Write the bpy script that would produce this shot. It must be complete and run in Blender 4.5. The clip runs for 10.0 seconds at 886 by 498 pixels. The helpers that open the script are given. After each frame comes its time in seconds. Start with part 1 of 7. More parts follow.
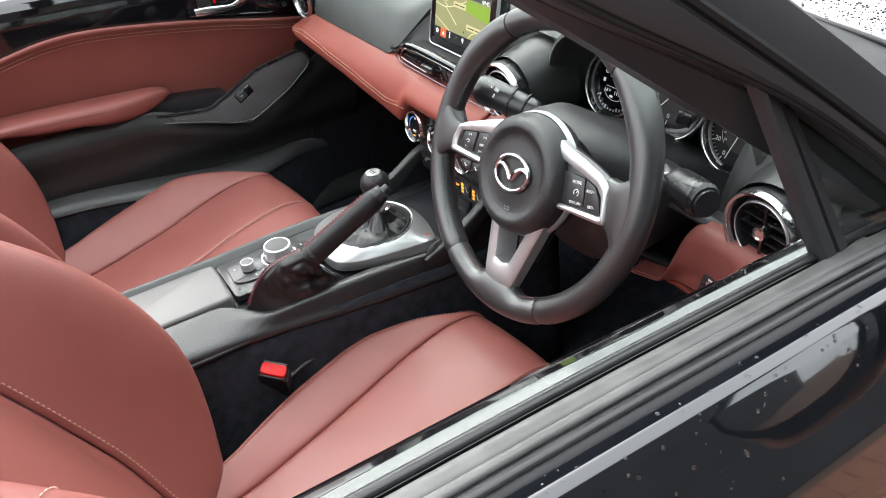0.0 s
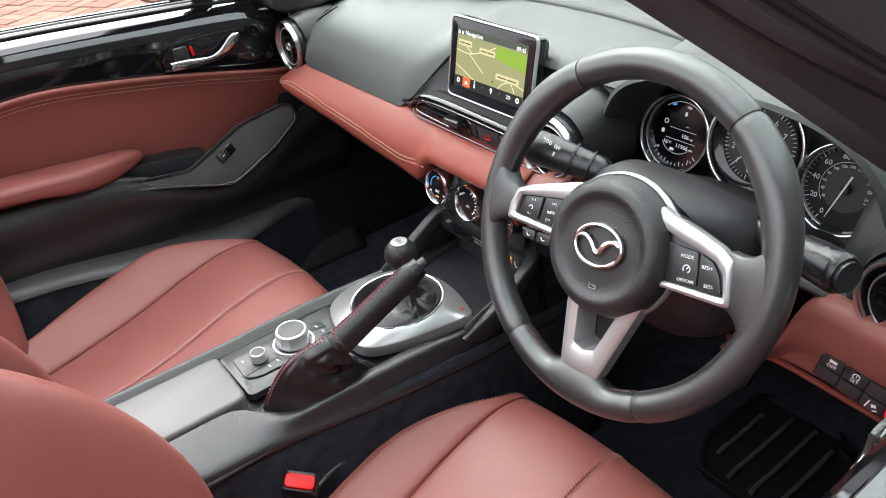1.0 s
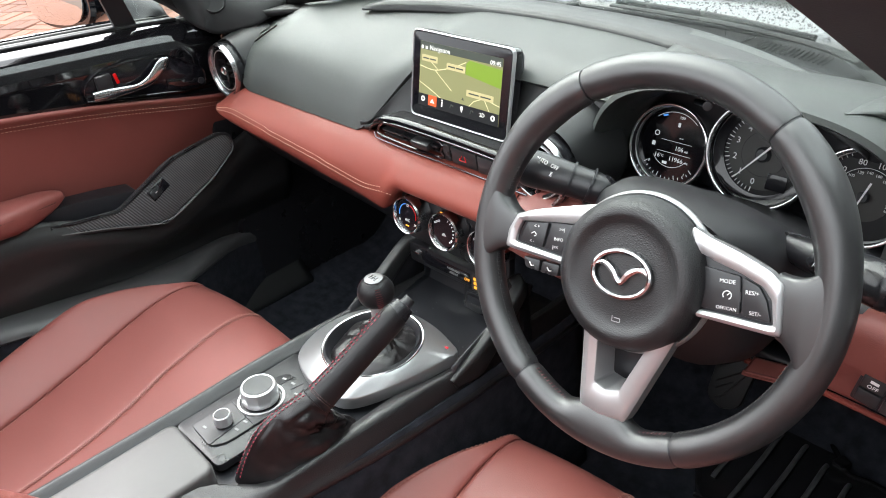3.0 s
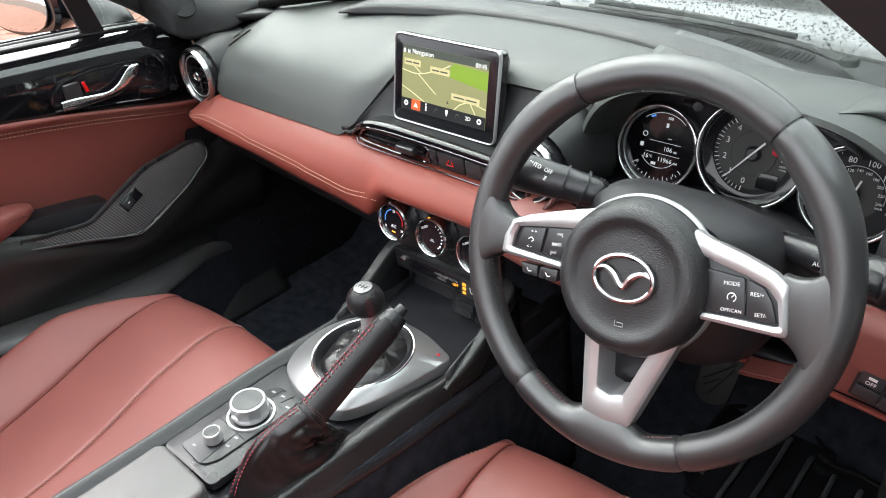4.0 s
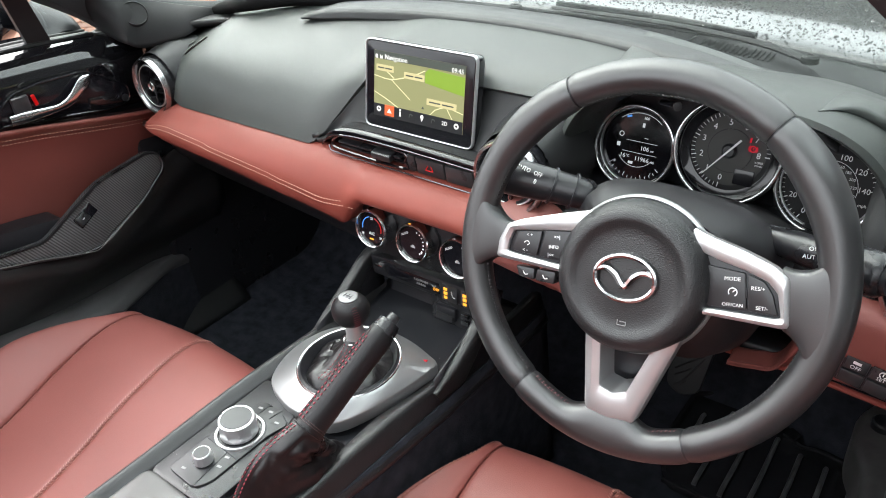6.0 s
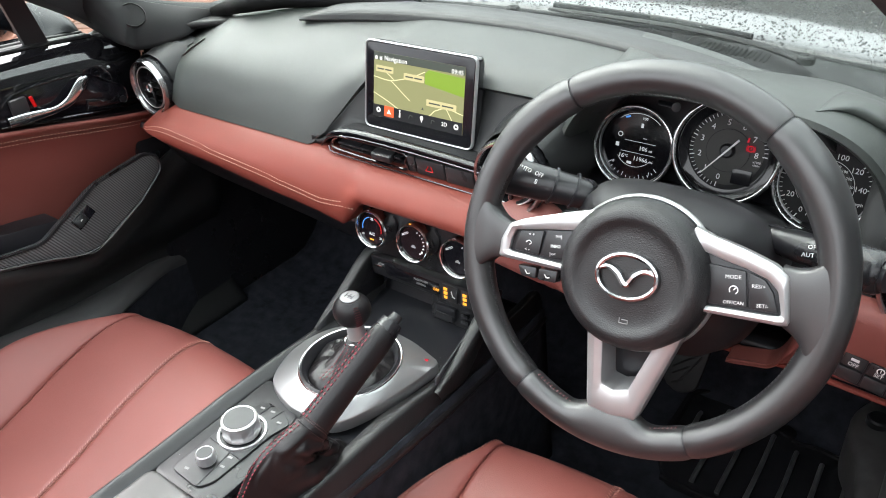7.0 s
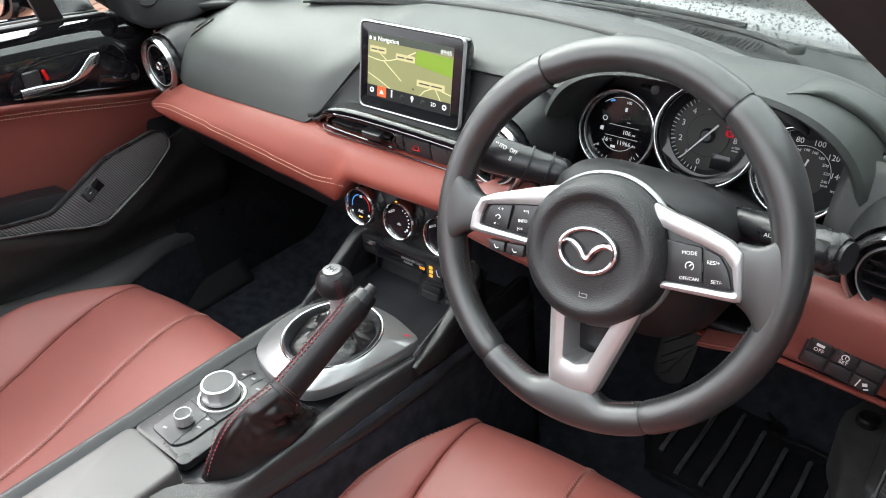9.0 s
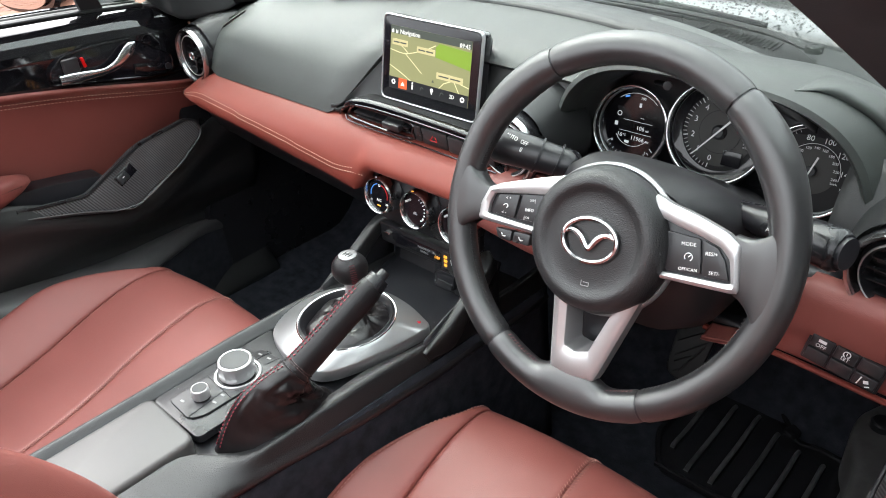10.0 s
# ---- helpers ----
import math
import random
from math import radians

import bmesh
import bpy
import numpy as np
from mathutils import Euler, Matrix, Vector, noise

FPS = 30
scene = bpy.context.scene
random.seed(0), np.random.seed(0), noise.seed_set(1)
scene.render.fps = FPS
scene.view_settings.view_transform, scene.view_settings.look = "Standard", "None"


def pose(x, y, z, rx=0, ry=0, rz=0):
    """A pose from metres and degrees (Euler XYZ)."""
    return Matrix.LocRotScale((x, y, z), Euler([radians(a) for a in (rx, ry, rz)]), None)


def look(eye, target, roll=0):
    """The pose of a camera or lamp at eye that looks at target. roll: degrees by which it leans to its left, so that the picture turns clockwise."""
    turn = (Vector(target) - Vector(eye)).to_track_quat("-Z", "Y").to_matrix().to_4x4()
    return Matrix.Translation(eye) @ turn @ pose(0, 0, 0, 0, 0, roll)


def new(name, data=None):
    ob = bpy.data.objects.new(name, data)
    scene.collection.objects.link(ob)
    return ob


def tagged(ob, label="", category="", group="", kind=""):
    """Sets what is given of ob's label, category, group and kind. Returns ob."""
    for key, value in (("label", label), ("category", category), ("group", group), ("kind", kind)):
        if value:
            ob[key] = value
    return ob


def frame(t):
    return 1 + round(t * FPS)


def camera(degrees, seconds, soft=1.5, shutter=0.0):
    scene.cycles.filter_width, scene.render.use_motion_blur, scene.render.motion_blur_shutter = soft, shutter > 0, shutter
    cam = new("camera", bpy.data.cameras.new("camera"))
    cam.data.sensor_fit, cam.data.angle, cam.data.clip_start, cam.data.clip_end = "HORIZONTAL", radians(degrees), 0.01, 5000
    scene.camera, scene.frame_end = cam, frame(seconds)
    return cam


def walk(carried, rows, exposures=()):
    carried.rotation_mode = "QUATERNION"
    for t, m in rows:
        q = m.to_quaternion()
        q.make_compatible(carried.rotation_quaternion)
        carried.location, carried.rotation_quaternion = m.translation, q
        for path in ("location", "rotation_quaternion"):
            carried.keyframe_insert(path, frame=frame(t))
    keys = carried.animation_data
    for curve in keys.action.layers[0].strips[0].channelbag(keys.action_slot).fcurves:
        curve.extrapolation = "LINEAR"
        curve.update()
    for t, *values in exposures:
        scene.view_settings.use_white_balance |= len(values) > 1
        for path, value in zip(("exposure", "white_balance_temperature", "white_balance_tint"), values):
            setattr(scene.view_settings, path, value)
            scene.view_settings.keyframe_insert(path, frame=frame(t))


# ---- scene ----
cam = camera(60.3, 10.0, soft=1.0)
PATH = [
    (0, (0.973, -0.586, 1.202), (-0.44, 0.235, 0.049), -5.5),
    (0.2, (0.908, -0.594, 1.199), (-0.502, 0.259, 0.065), -5.5),
    (0.3, (0.879, -0.605, 1.195), (-0.524, 0.277, 0.075), -5.2),
    (0.5, (0.83, -0.609, 1.194), (-0.565, 0.299, 0.085), -5.3),
    (1, (0.773, -0.613, 1.171), (-0.599, 0.365, 0.095), -5.1),
    (1.5, (0.732, -0.612, 1.153), (-0.613, 0.426, 0.098), -5.0),
    (2, (0.696, -0.608, 1.146), (-0.621, 0.475, 0.1), -4.9),
    (2.5, (0.672, -0.611, 1.14), (-0.614, 0.511, 0.095), -4.8),
    (4, (0.62, -0.626, 1.143), (-0.566, 0.591, 0.089), -4.6),
    (4.5, (0.604, -0.634, 1.149), (-0.544, 0.616, 0.09), -4.5),
    (5, (0.588, -0.645, 1.153), (-0.521, 0.636, 0.091), -4.4),
    (5.5, (0.576, -0.655, 1.152), (-0.498, 0.653, 0.087), -4.1),
    (7, (0.563, -0.673, 1.156), (-0.471, 0.667, 0.09), -3.7),
    (7.5, (0.57, -0.677, 1.154), (-0.469, 0.66, 0.089), -3.7),
    (8, (0.582, -0.673, 1.148), (-0.47, 0.656, 0.087), -3.6),
    (8.5, (0.599, -0.668, 1.141), (-0.474, 0.645, 0.081), -3.4),
    (9, (0.631, -0.657, 1.135), (-0.473, 0.632, 0.076), -3.2),
    (9.5, (0.646, -0.659, 1.138), (-0.493, 0.601, 0.081), -3.1),
    (10, (0.668, -0.659, 1.133), (-0.504, 0.572, 0.078), -3.1),
]
walk(cam, [(t, look(eye, target, roll)) for t, eye, target, roll in PATH])

# ---------------------------------------------------------------- world and light
world = bpy.data.worlds.new("overcast_sky")
scene.world = world
world.use_nodes = True
wn, wl = world.node_tree.nodes, world.node_tree.links
sky = wn.new("ShaderNodeTexSky")
sky.sky_type = "NISHITA"
sky.sun_disc = False
sky.sun_elevation, sky.sun_rotation = radians(48), radians(-80)
sky.air_density, sky.dust_density, sky.ozone_density = 1.0, 4.0, 1.0
grey = wn.new("ShaderNodeHueSaturation")
grey.inputs["Saturation"].default_value = 0.10
wl.new(sky.outputs["Color"], grey.inputs["Color"])
# cloud cover evens the sky out and makes its top the brightest
cloud = wn.new("ShaderNodeMix")
cloud.data_type = "RGBA"
cloud.inputs["Factor"].default_value = 0.75
cloud.inputs[7].default_value = (4.5, 4.72, 4.9, 1)
wl.new(grey.outputs["Color"], cloud.inputs[6])
tcw = wn.new("ShaderNodeTexCoord")
sep = wn.new("ShaderNodeSeparateXYZ")
wl.new(tcw.outputs["Generated"], sep.inputs["Vector"])
lum = wn.new("ShaderNodeMapRange")
lum.inputs["To Min"].default_value, lum.inputs["To Max"].default_value = 0.86, 1.32
wl.new(sep.outputs["Z"], lum.inputs["Value"])
dome = wn.new("ShaderNodeVectorMath")
dome.operation = "SCALE"
wl.new(cloud.outputs[2], dome.inputs[0])
wl.new(lum.outputs["Result"], dome.inputs["Scale"])
wl.new(dome.outputs["Vector"], wn["Background"].inputs["Color"])
wn["Background"].inputs["Strength"].default_value = 0.15
sun_data = bpy.data.lights.new("sun", "SUN")
sun_data.energy, sun_data.angle, sun_data.color = 0.55, radians(70), (1.0, 0.97, 0.93)
sun = new("sun", sun_data)
sun.matrix_world = look((-6 * math.cos(radians(48)), 0.8, 6 * math.sin(radians(48))), (0, 0, 0))
scene.view_settings.exposure = 2.47

# ---------------------------------------------------------------- materials
def mat(name, color, rough=0.5, metal=0.0, grain=0.0, grain_size=0.0012, vary=0.15, coat=0.0, spec=0.5,
        blotch=0.06, kind="noise", rough_vary=0.06):
    m = bpy.data.materials.new(name)
    m.use_nodes = True
    n, l = m.node_tree.nodes, m.node_tree.links
    b = n["Principled BSDF"]
    b.inputs["Metallic"].default_value = metal
    b.inputs["Specular IOR Level"].default_value = spec
    b.inputs["Coat Weight"].default_value = coat
    b.inputs["Coat Roughness"].default_value = 0.04
    tc = n.new("ShaderNodeTexCoord")
    big = n.new("ShaderNodeTexNoise")
    big.inputs["Scale"].default_value = 1.0 / blotch
    big.inputs["Detail"].default_value = 5.0
    l.new(tc.outputs["Object"], big.inputs["Vector"])
    ramp = n.new("ShaderNodeMapRange")
    ramp.inputs["From Min"].default_value, ramp.inputs["From Max"].default_value = 0.3, 0.7
    ramp.inputs["To Min"].default_value, ramp.inputs["To Max"].default_value = 1.0 - vary, 1.0 + vary
    l.new(big.outputs["Fac"], ramp.inputs["Value"])
    mul = n.new("ShaderNodeVectorMath")
    mul.operation = "SCALE"
    mul.inputs[0].default_value = color
    l.new(ramp.outputs["Result"], mul.inputs["Scale"])
    l.new(mul.outputs["Vector"], b.inputs["Base Color"])
    rr = n.new("ShaderNodeMapRange")
    rr.inputs["From Min"].default_value, rr.inputs["From Max"].default_value = 0.3, 0.7
    rr.inputs["To Min"].default_value, rr.inputs["To Max"].default_value = max(0.0, rough - rough_vary), rough + rough_vary
    l.new(big.outputs["Fac"], rr.inputs["Value"])
    l.new(rr.outputs["Result"], b.inputs["Roughness"])
    if grain:
        if kind == "cells":
            g = n.new("ShaderNodeTexVoronoi")
            g.feature = "DISTANCE_TO_EDGE"
            g.inputs["Scale"].default_value = 1.0 / grain_size
            fac = g.outputs["Distance"]
        elif kind == "weave":
            g = n.new("ShaderNodeTexWave")
            g.inputs["Scale"].default_value = 0.33 / grain_size
            g.bands_direction = "DIAGONAL"
            fac = g.outputs["Fac"]
        else:
            g = n.new("ShaderNodeTexNoise")
            g.inputs["Scale"].default_value = 1.0 / grain_size
            g.inputs["Detail"].default_value = 3.0
            fac = g.outputs["Fac"]
        l.new(tc.outputs["Object"], g.inputs["Vector"])
        bump = n.new("ShaderNodeBump")
        bump.inputs["Strength"].default_value = grain
        bump.inputs["Distance"].default_value = 0.0006
        l.new(fac, bump.inputs["Height"])
        l.new(bump.outputs["Normal"], b.inputs["Normal"])
    return m


def glow(name, color, strength):
    m = bpy.data.materials.new(name)
    m.use_nodes = True
    n = m.node_tree.nodes
    b = n["Principled BSDF"]
    b.inputs["Base Color"].default_value = (*[c * 0.3 for c in color], 1)
    b.inputs["Emission Color"].default_value = (*color, 1)
    b.inputs["Emission Strength"].default_value = strength * 0.33
    b.inputs["Roughness"].default_value = 0.5
    b.inputs["Specular IOR Level"].default_value = 0.25
    return m


def glass_mat(name, color=(0.93, 0.97, 0.95), rough=0.0, ior=1.45):
    m = bpy.data.materials.new(name)
    m.use_nodes = True
    b = m.node_tree.nodes["Principled BSDF"]
    b.inputs["Base Color"].default_value = (*color, 1)
    b.inputs["Roughness"].default_value = rough
    b.inputs["IOR"].default_value = ior
    b.inputs["Transmission Weight"].default_value = 1.0
    return m


SOFT = mat("soft_touch_black", (0.018, 0.0195, 0.0200), 0.40, grain=0.35, grain_size=0.0013, kind="cells", blotch=0.15, spec=0.42)
LIDVINYL = mat("smooth_lid_vinyl", (0.082, 0.079, 0.078), 0.44, grain=0.15, grain_size=0.0012, kind="cells", blotch=0.2, spec=0.6)
PILLAR = mat("pillar_trim", (0.026, 0.0265, 0.029), 0.48, grain=0.2, grain_size=0.001, vary=0.1, blotch=0.1, spec=0.35)
SILLTRIM = mat("satin_sill_plastic", (0.055, 0.056, 0.057), 0.36, grain=0.3, grain_size=0.0015, vary=0.15, blotch=0.06)
PLATE = mat("brushed_plate", (0.40, 0.41, 0.415), 0.36, metal=0.85, grain=0.05, grain_size=0.0006, vary=0.05, rough_vary=0.03)
MATRUB = mat("glossy_mat_rubber", (0.013, 0.0135, 0.015), 0.24, grain=0.2, grain_size=0.002, vary=0.08, blotch=0.3, spec=0.8)
# Paler rubber for the mat ribs: scuffs and highlights put into the colour.
MAT_RIB = mat("paler_rib_rubber", (0.075, 0.076, 0.078), 0.35, grain=0.6, grain_size=0.003, vary=0.4, blotch=0.02, spec=0.6)
# Greenish base: the windscreen's tint on the light put into the colour.
DASHPAD = mat("grained_dash_vinyl", (0.030, 0.0358, 0.0332), 0.45, grain=0.5, grain_size=0.0013, kind="cells", blotch=0.2, spec=0.6)
PLASTIC = mat("moulded_black_plastic", (0.013, 0.0135, 0.0155), 0.30, grain=0.12, grain_size=0.0009, blotch=0.08, spec=0.5)
DARKPLASTIC = mat("matt_black_plastic", (0.014, 0.015, 0.018), 0.38, grain=0.10, grain_size=0.0009, blotch=0.08)
BUTTON = mat("button_plastic", (0.022, 0.023, 0.025), 0.32, grain=0.05, blotch=0.03)
LEATHER_BLACK = mat("black_leather", (0.0105, 0.0105, 0.0115), 0.36, grain=0.35, grain_size=0.0017, kind="cells", blotch=0.09, vary=0.08, spec=0.32, rough_vary=0.04)
RIM_LEATHER = mat("worn_wheel_leather", (0.0150, 0.0155, 0.0165), 0.36, grain=0.10, grain_size=0.0014, kind="cells", blotch=0.07, vary=0.12, spec=1.0, rough_vary=0.05)
HUB_GRAIN = mat("pebbled_black_vinyl", (0.015, 0.0155, 0.0165), 0.36, grain=0.75, grain_size=0.0021, kind="cells", blotch=0.09, vary=0.08, spec=0.55, rough_vary=0.03)
LEATHER_RED = mat("auburn_leather", (0.236, 0.073, 0.062), 0.43, grain=0.40, grain_size=0.0015, kind="cells", blotch=0.13, vary=0.07, spec=0.52, rough_vary=0.05)
# Darker copy of the leather: the dash band's weaker sheen put into colour.
TRIM_RED = mat("auburn_leather_dimmed", (0.205, 0.046, 0.033), 0.48, grain=0.35, grain_size=0.0013, kind="cells", blotch=0.13, vary=0.07, spec=0.30, rough_vary=0.05)
GLOSS = mat("piano_black", (0.004, 0.004, 0.005), 0.05, coat=1.0, vary=0.1, rough_vary=0.02)
PAINT = mat("black_car_paint", (0.005, 0.006, 0.008), 0.08, coat=1.0, vary=0.15, grain=0.02, grain_size=0.004, rough_vary=0.03)
SILVER = mat("satin_silver", (0.52, 0.527, 0.535), 0.32, metal=0.74, grain=0.05, grain_size=0.0006, vary=0.05, rough_vary=0.03)
LEATHER_SLACK = mat("slack_black_leather", (0.0085, 0.0078, 0.0085), 0.31, grain=0.35, grain_size=0.0015, kind="cells", blotch=0.06, vary=0.1, spec=0.5, rough_vary=0.05)
DARKCAP = mat("worn_silver_cap", (0.17, 0.17, 0.175), 0.42, metal=0.6, grain=0.05, grain_size=0.0006, vary=0.15, blotch=0.008)
CHROME = mat("chrome", (0.66, 0.67, 0.68), 0.15, metal=1.0, vary=0.04, rough_vary=0.03)
KNOB_METAL = mat("bright_knob_metal", (0.74, 0.745, 0.75), 0.30, metal=0.8, vary=0.05, rough_vary=0.04)
VENT_RING = mat("vent_ring_chrome", (0.56, 0.57, 0.58), 0.20, metal=1.0, vary=0.05, rough_vary=0.04)
DARKCHROME = mat("dark_chrome", (0.16, 0.16, 0.17), 0.12, metal=1.0, vary=0.05, rough_vary=0.03)
CARPET = mat("black_carpet", (0.024, 0.027, 0.034), 0.95, grain=1.0, grain_size=0.0026, vary=0.4, blotch=0.02, spec=0.1)
GUSSET = mat("grained_pillar_foot", (0.010, 0.011, 0.012), 0.55, grain=0.3, grain_size=0.0012, vary=0.1, blotch=0.1, spec=0.3)
RUBBER = mat("black_rubber", (0.019, 0.0195, 0.021), 0.33, grain=0.2, grain_size=0.002, vary=0.25, blotch=0.05, spec=0.5)
SEAL = mat("weather_seal_rubber", (0.090, 0.089, 0.087), 0.42, grain=0.3, grain_size=0.0012, vary=0.25, blotch=0.03)
WEAVE = mat("woven_look_plastic", (0.062, 0.064, 0.067), 0.38, grain=0.9, grain_size=0.0027, kind="weave", vary=0.1)


def add_weave(m, period):
    """Light and dark threads crossing on the slant."""
    n, l = m.node_tree.nodes, m.node_tree.links
    b = n["Principled BSDF"]
    tc = n.new("ShaderNodeTexCoord")
    wave = n.new("ShaderNodeTexWave")
    wave.bands_direction = "DIAGONAL"
    wave.inputs["Scale"].default_value = 0.314 / period
    l.new(tc.outputs["Object"], wave.inputs["Vector"])
    mr = n.new("ShaderNodeMapRange")
    mr.inputs["To Min"].default_value, mr.inputs["To Max"].default_value = 0.35, 1.5
    l.new(wave.outputs["Fac"], mr.inputs["Value"])
    mul = n.new("ShaderNodeVectorMath")
    mul.operation = "SCALE"
    l.new(b.inputs["Base Color"].links[0].from_socket, mul.inputs[0])
    l.new(mr.outputs["Result"], mul.inputs["Scale"])
    l.new(mul.outputs["Vector"], b.inputs["Base Color"])


add_weave(WEAVE, 0.0026)
THREAD_PALE = mat("pale_thread", (0.52, 0.33, 0.25), 0.7, vary=0.12, blotch=0.01)
THREAD_SEAT = mat("seat_thread", (0.37, 0.17, 0.14), 0.7, vary=0.12, blotch=0.01)
THREAD_RED = mat("red_thread", (0.30, 0.045, 0.065), 0.7, vary=0.12, blotch=0.01)
THREAD_WINE = mat("wine_thread", (0.12, 0.02, 0.028), 0.7, vary=0.12, blotch=0.01)
THREAD_RIM = mat("pinkish_thread", (0.19, 0.095, 0.10), 0.7, vary=0.12, blotch=0.01)
THREAD_GREY = mat("grey_thread", (0.075, 0.072, 0.074), 0.6, vary=0.12, blotch=0.01)
THREAD_DARK = mat("dark_thread", (0.05, 0.03, 0.03), 0.7, vary=0.12, blotch=0.01)
RED_PLASTIC = mat("red_plastic", (0.55, 0.004, 0.005), 0.35, vary=0.05, spec=0.3)
INK = mat("white_print", (0.78, 0.79, 0.79), 0.5, vary=0.03)
INK_GREY = mat("grey_print", (0.30, 0.30, 0.30), 0.5, vary=0.03)
DIAL = mat("dial_face", (0.013, 0.013, 0.014), 0.5, grain=0.05, vary=0.06, spec=0.25)
DIAL_GREY = mat("dial_grey", (0.050, 0.049, 0.047), 0.5, grain=0.05, vary=0.06, spec=0.25)
LENS_BLACK = mat("black_lens", (0.006, 0.006, 0.008), 0.12, vary=0.05)
MAP_LAND = glow("map_land", (0.30, 0.300, 0.140), 0.50)
MAP_PARK = glow("map_park", (0.24, 0.38, 0.04), 0.5)
MAP_ROAD = glow("map_road", (0.70, 0.66, 0.36), 0.8)
MAP_TAG = glow("map_tag", (0.58, 0.52, 0.27), 0.62)
UI_BAR = glow("menu_bar", (0.012, 0.013, 0.015), 0.6)
UI_GREY = glow("menu_grey", (0.05, 0.06, 0.05), 0.8)
UI_TILE = glow("menu_tile", (0.62, 0.10, 0.03), 0.8)
UI_TEXT = glow("menu_text", (0.75, 0.76, 0.72), 0.8)
LED_RED = glow("warning_red", (0.62, 0.010, 0.03), 0.45)
LED_AMBER = glow("amber_lamp", (0.95, 0.38, 0.04), 0.9)
LED_BLUE = glow("blue_arc", (0.08, 0.28, 0.75), 0.6)
LCD_TEXT = glow("lcd_text", (0.55, 0.58, 0.60), 0.5)
GLASS = glass_mat("clear_glass", (0.845, 0.915, 0.88))
BEAD = mat("rain_bead_on_paint", (0.006, 0.007, 0.008), 0.03, vary=0.05, spec=0.3, rough_vary=0.01)
MIRROR = mat("mirror_glass", (0.85, 0.87, 0.87), 0.02, metal=1.0, vary=0.01, rough_vary=0.01)
WATER = glass_mat("rain_water", (0.97, 0.98, 0.98), 0.0, 1.33)
MORTAR = mat("joint_sand", (0.105, 0.072, 0.055), 0.95, grain=0.6, grain_size=0.006, vary=0.2, blotch=0.3, spec=0.2)
FOG = mat("cowl_plastic", (0.0075, 0.0085, 0.0088), 0.50, grain=0.4, grain_size=0.003, vary=0.2, blotch=0.05, spec=0.3)
# Near-black for the shade in the gap below the windscreen.
GAP_SHADE = mat("gap_shade_black", (0.0035, 0.0038, 0.004), 0.7, vary=0.2, blotch=0.05, spec=0.15)


def brick_mat():
    m = mat("clay_paver", (0.175, 0.082, 0.054), 0.8, grain=0.7, grain_size=0.004, vary=0.18, blotch=0.06, spec=0.3)
    n, l = m.node_tree.nodes, m.node_tree.links
    info = n.new("ShaderNodeObjectInfo")
    hue = n.new("ShaderNodeHueSaturation")
    mr = n.new("ShaderNodeMapRange")
    mr.inputs["To Min"].default_value, mr.inputs["To Max"].default_value = 0.75, 1.3
    l.new(info.outputs["Random"], mr.inputs["Value"])
    l.new(mr.outputs["Result"], hue.inputs["Value"])
    b = n["Principled BSDF"]
    l.new(b.inputs["Base Color"].links[0].from_socket, hue.inputs["Color"])
    l.new(hue.outputs["Color"], b.inputs["Base Color"])
    return m


PAVER = brick_mat()


# ---------------------------------------------------------------- building tools
def smooth01(a, b, x):
    t = min(1.0, max(0.0, (x - a) / (b - a)))
    return t * t * (3 - 2 * t)


def ramp_of(pairs, x):
    """Piecewise smooth value through (x, value) pairs."""
    xs, ys = zip(*pairs)
    if x <= xs[0]:
        return ys[0]
    if x >= xs[-1]:
        return ys[-1]
    k = max(i for i in range(len(xs)) if xs[i] <= x)
    k = min(k, len(xs) - 2)
    def slope(i):
        if i <= 0 or i >= len(xs) - 1:
            j = 0 if i <= 0 else len(xs) - 2
            return (ys[j + 1] - ys[j]) / (xs[j + 1] - xs[j])
        return (ys[i + 1] - ys[i - 1]) / (xs[i + 1] - xs[i - 1])
    h = xs[k + 1] - xs[k]
    t = (x - xs[k]) / h
    a, b = slope(k) * h, slope(k + 1) * h
    return ((2 * t**3 - 3 * t**2 + 1) * ys[k] + (t**3 - 2 * t**2 + t) * a + (-2 * t**3 + 3 * t**2) * ys[k + 1] + (t**3 - t**2) * b)


def curve_pts(points, n, closed=False):
    """n points along a smooth curve through the given ones, evenly spaced."""
    p = [Vector(q) for q in points]
    dense = []
    m = len(p)
    spans = m if closed else m - 1
    for i in range(spans):
        a = p[(i - 1) % m] if closed or i > 0 else p[0] * 2 - p[1]
        b, c = p[i], p[(i + 1) % m]
        d = p[(i + 2) % m] if closed or i + 2 < m else p[-1] * 2 - p[-2]
        for k in range(16):
            t = k / 16
            dense.append(0.5 * ((2 * b) + (c - a) * t + (2 * a - 5 * b + 4 * c - d) * t * t + (3 * b - a - 3 * c + d) * t**3))
    dense.append(p[0].copy() if closed else p[-1].copy())
    run = [0.0]
    for a, b in zip(dense, dense[1:]):
        run.append(run[-1] + (b - a).length)
    out, k = [], 0
    count = n if closed else n - 1
    for i in range(n):
        s = run[-1] * i / count
        while k < len(run) - 2 and run[k + 1] < s:
            k += 1
        w = (s - run[k]) / max(1e-9, run[k + 1] - run[k])
        out.append(dense[k].lerp(dense[k + 1], min(1, w)))
    return out


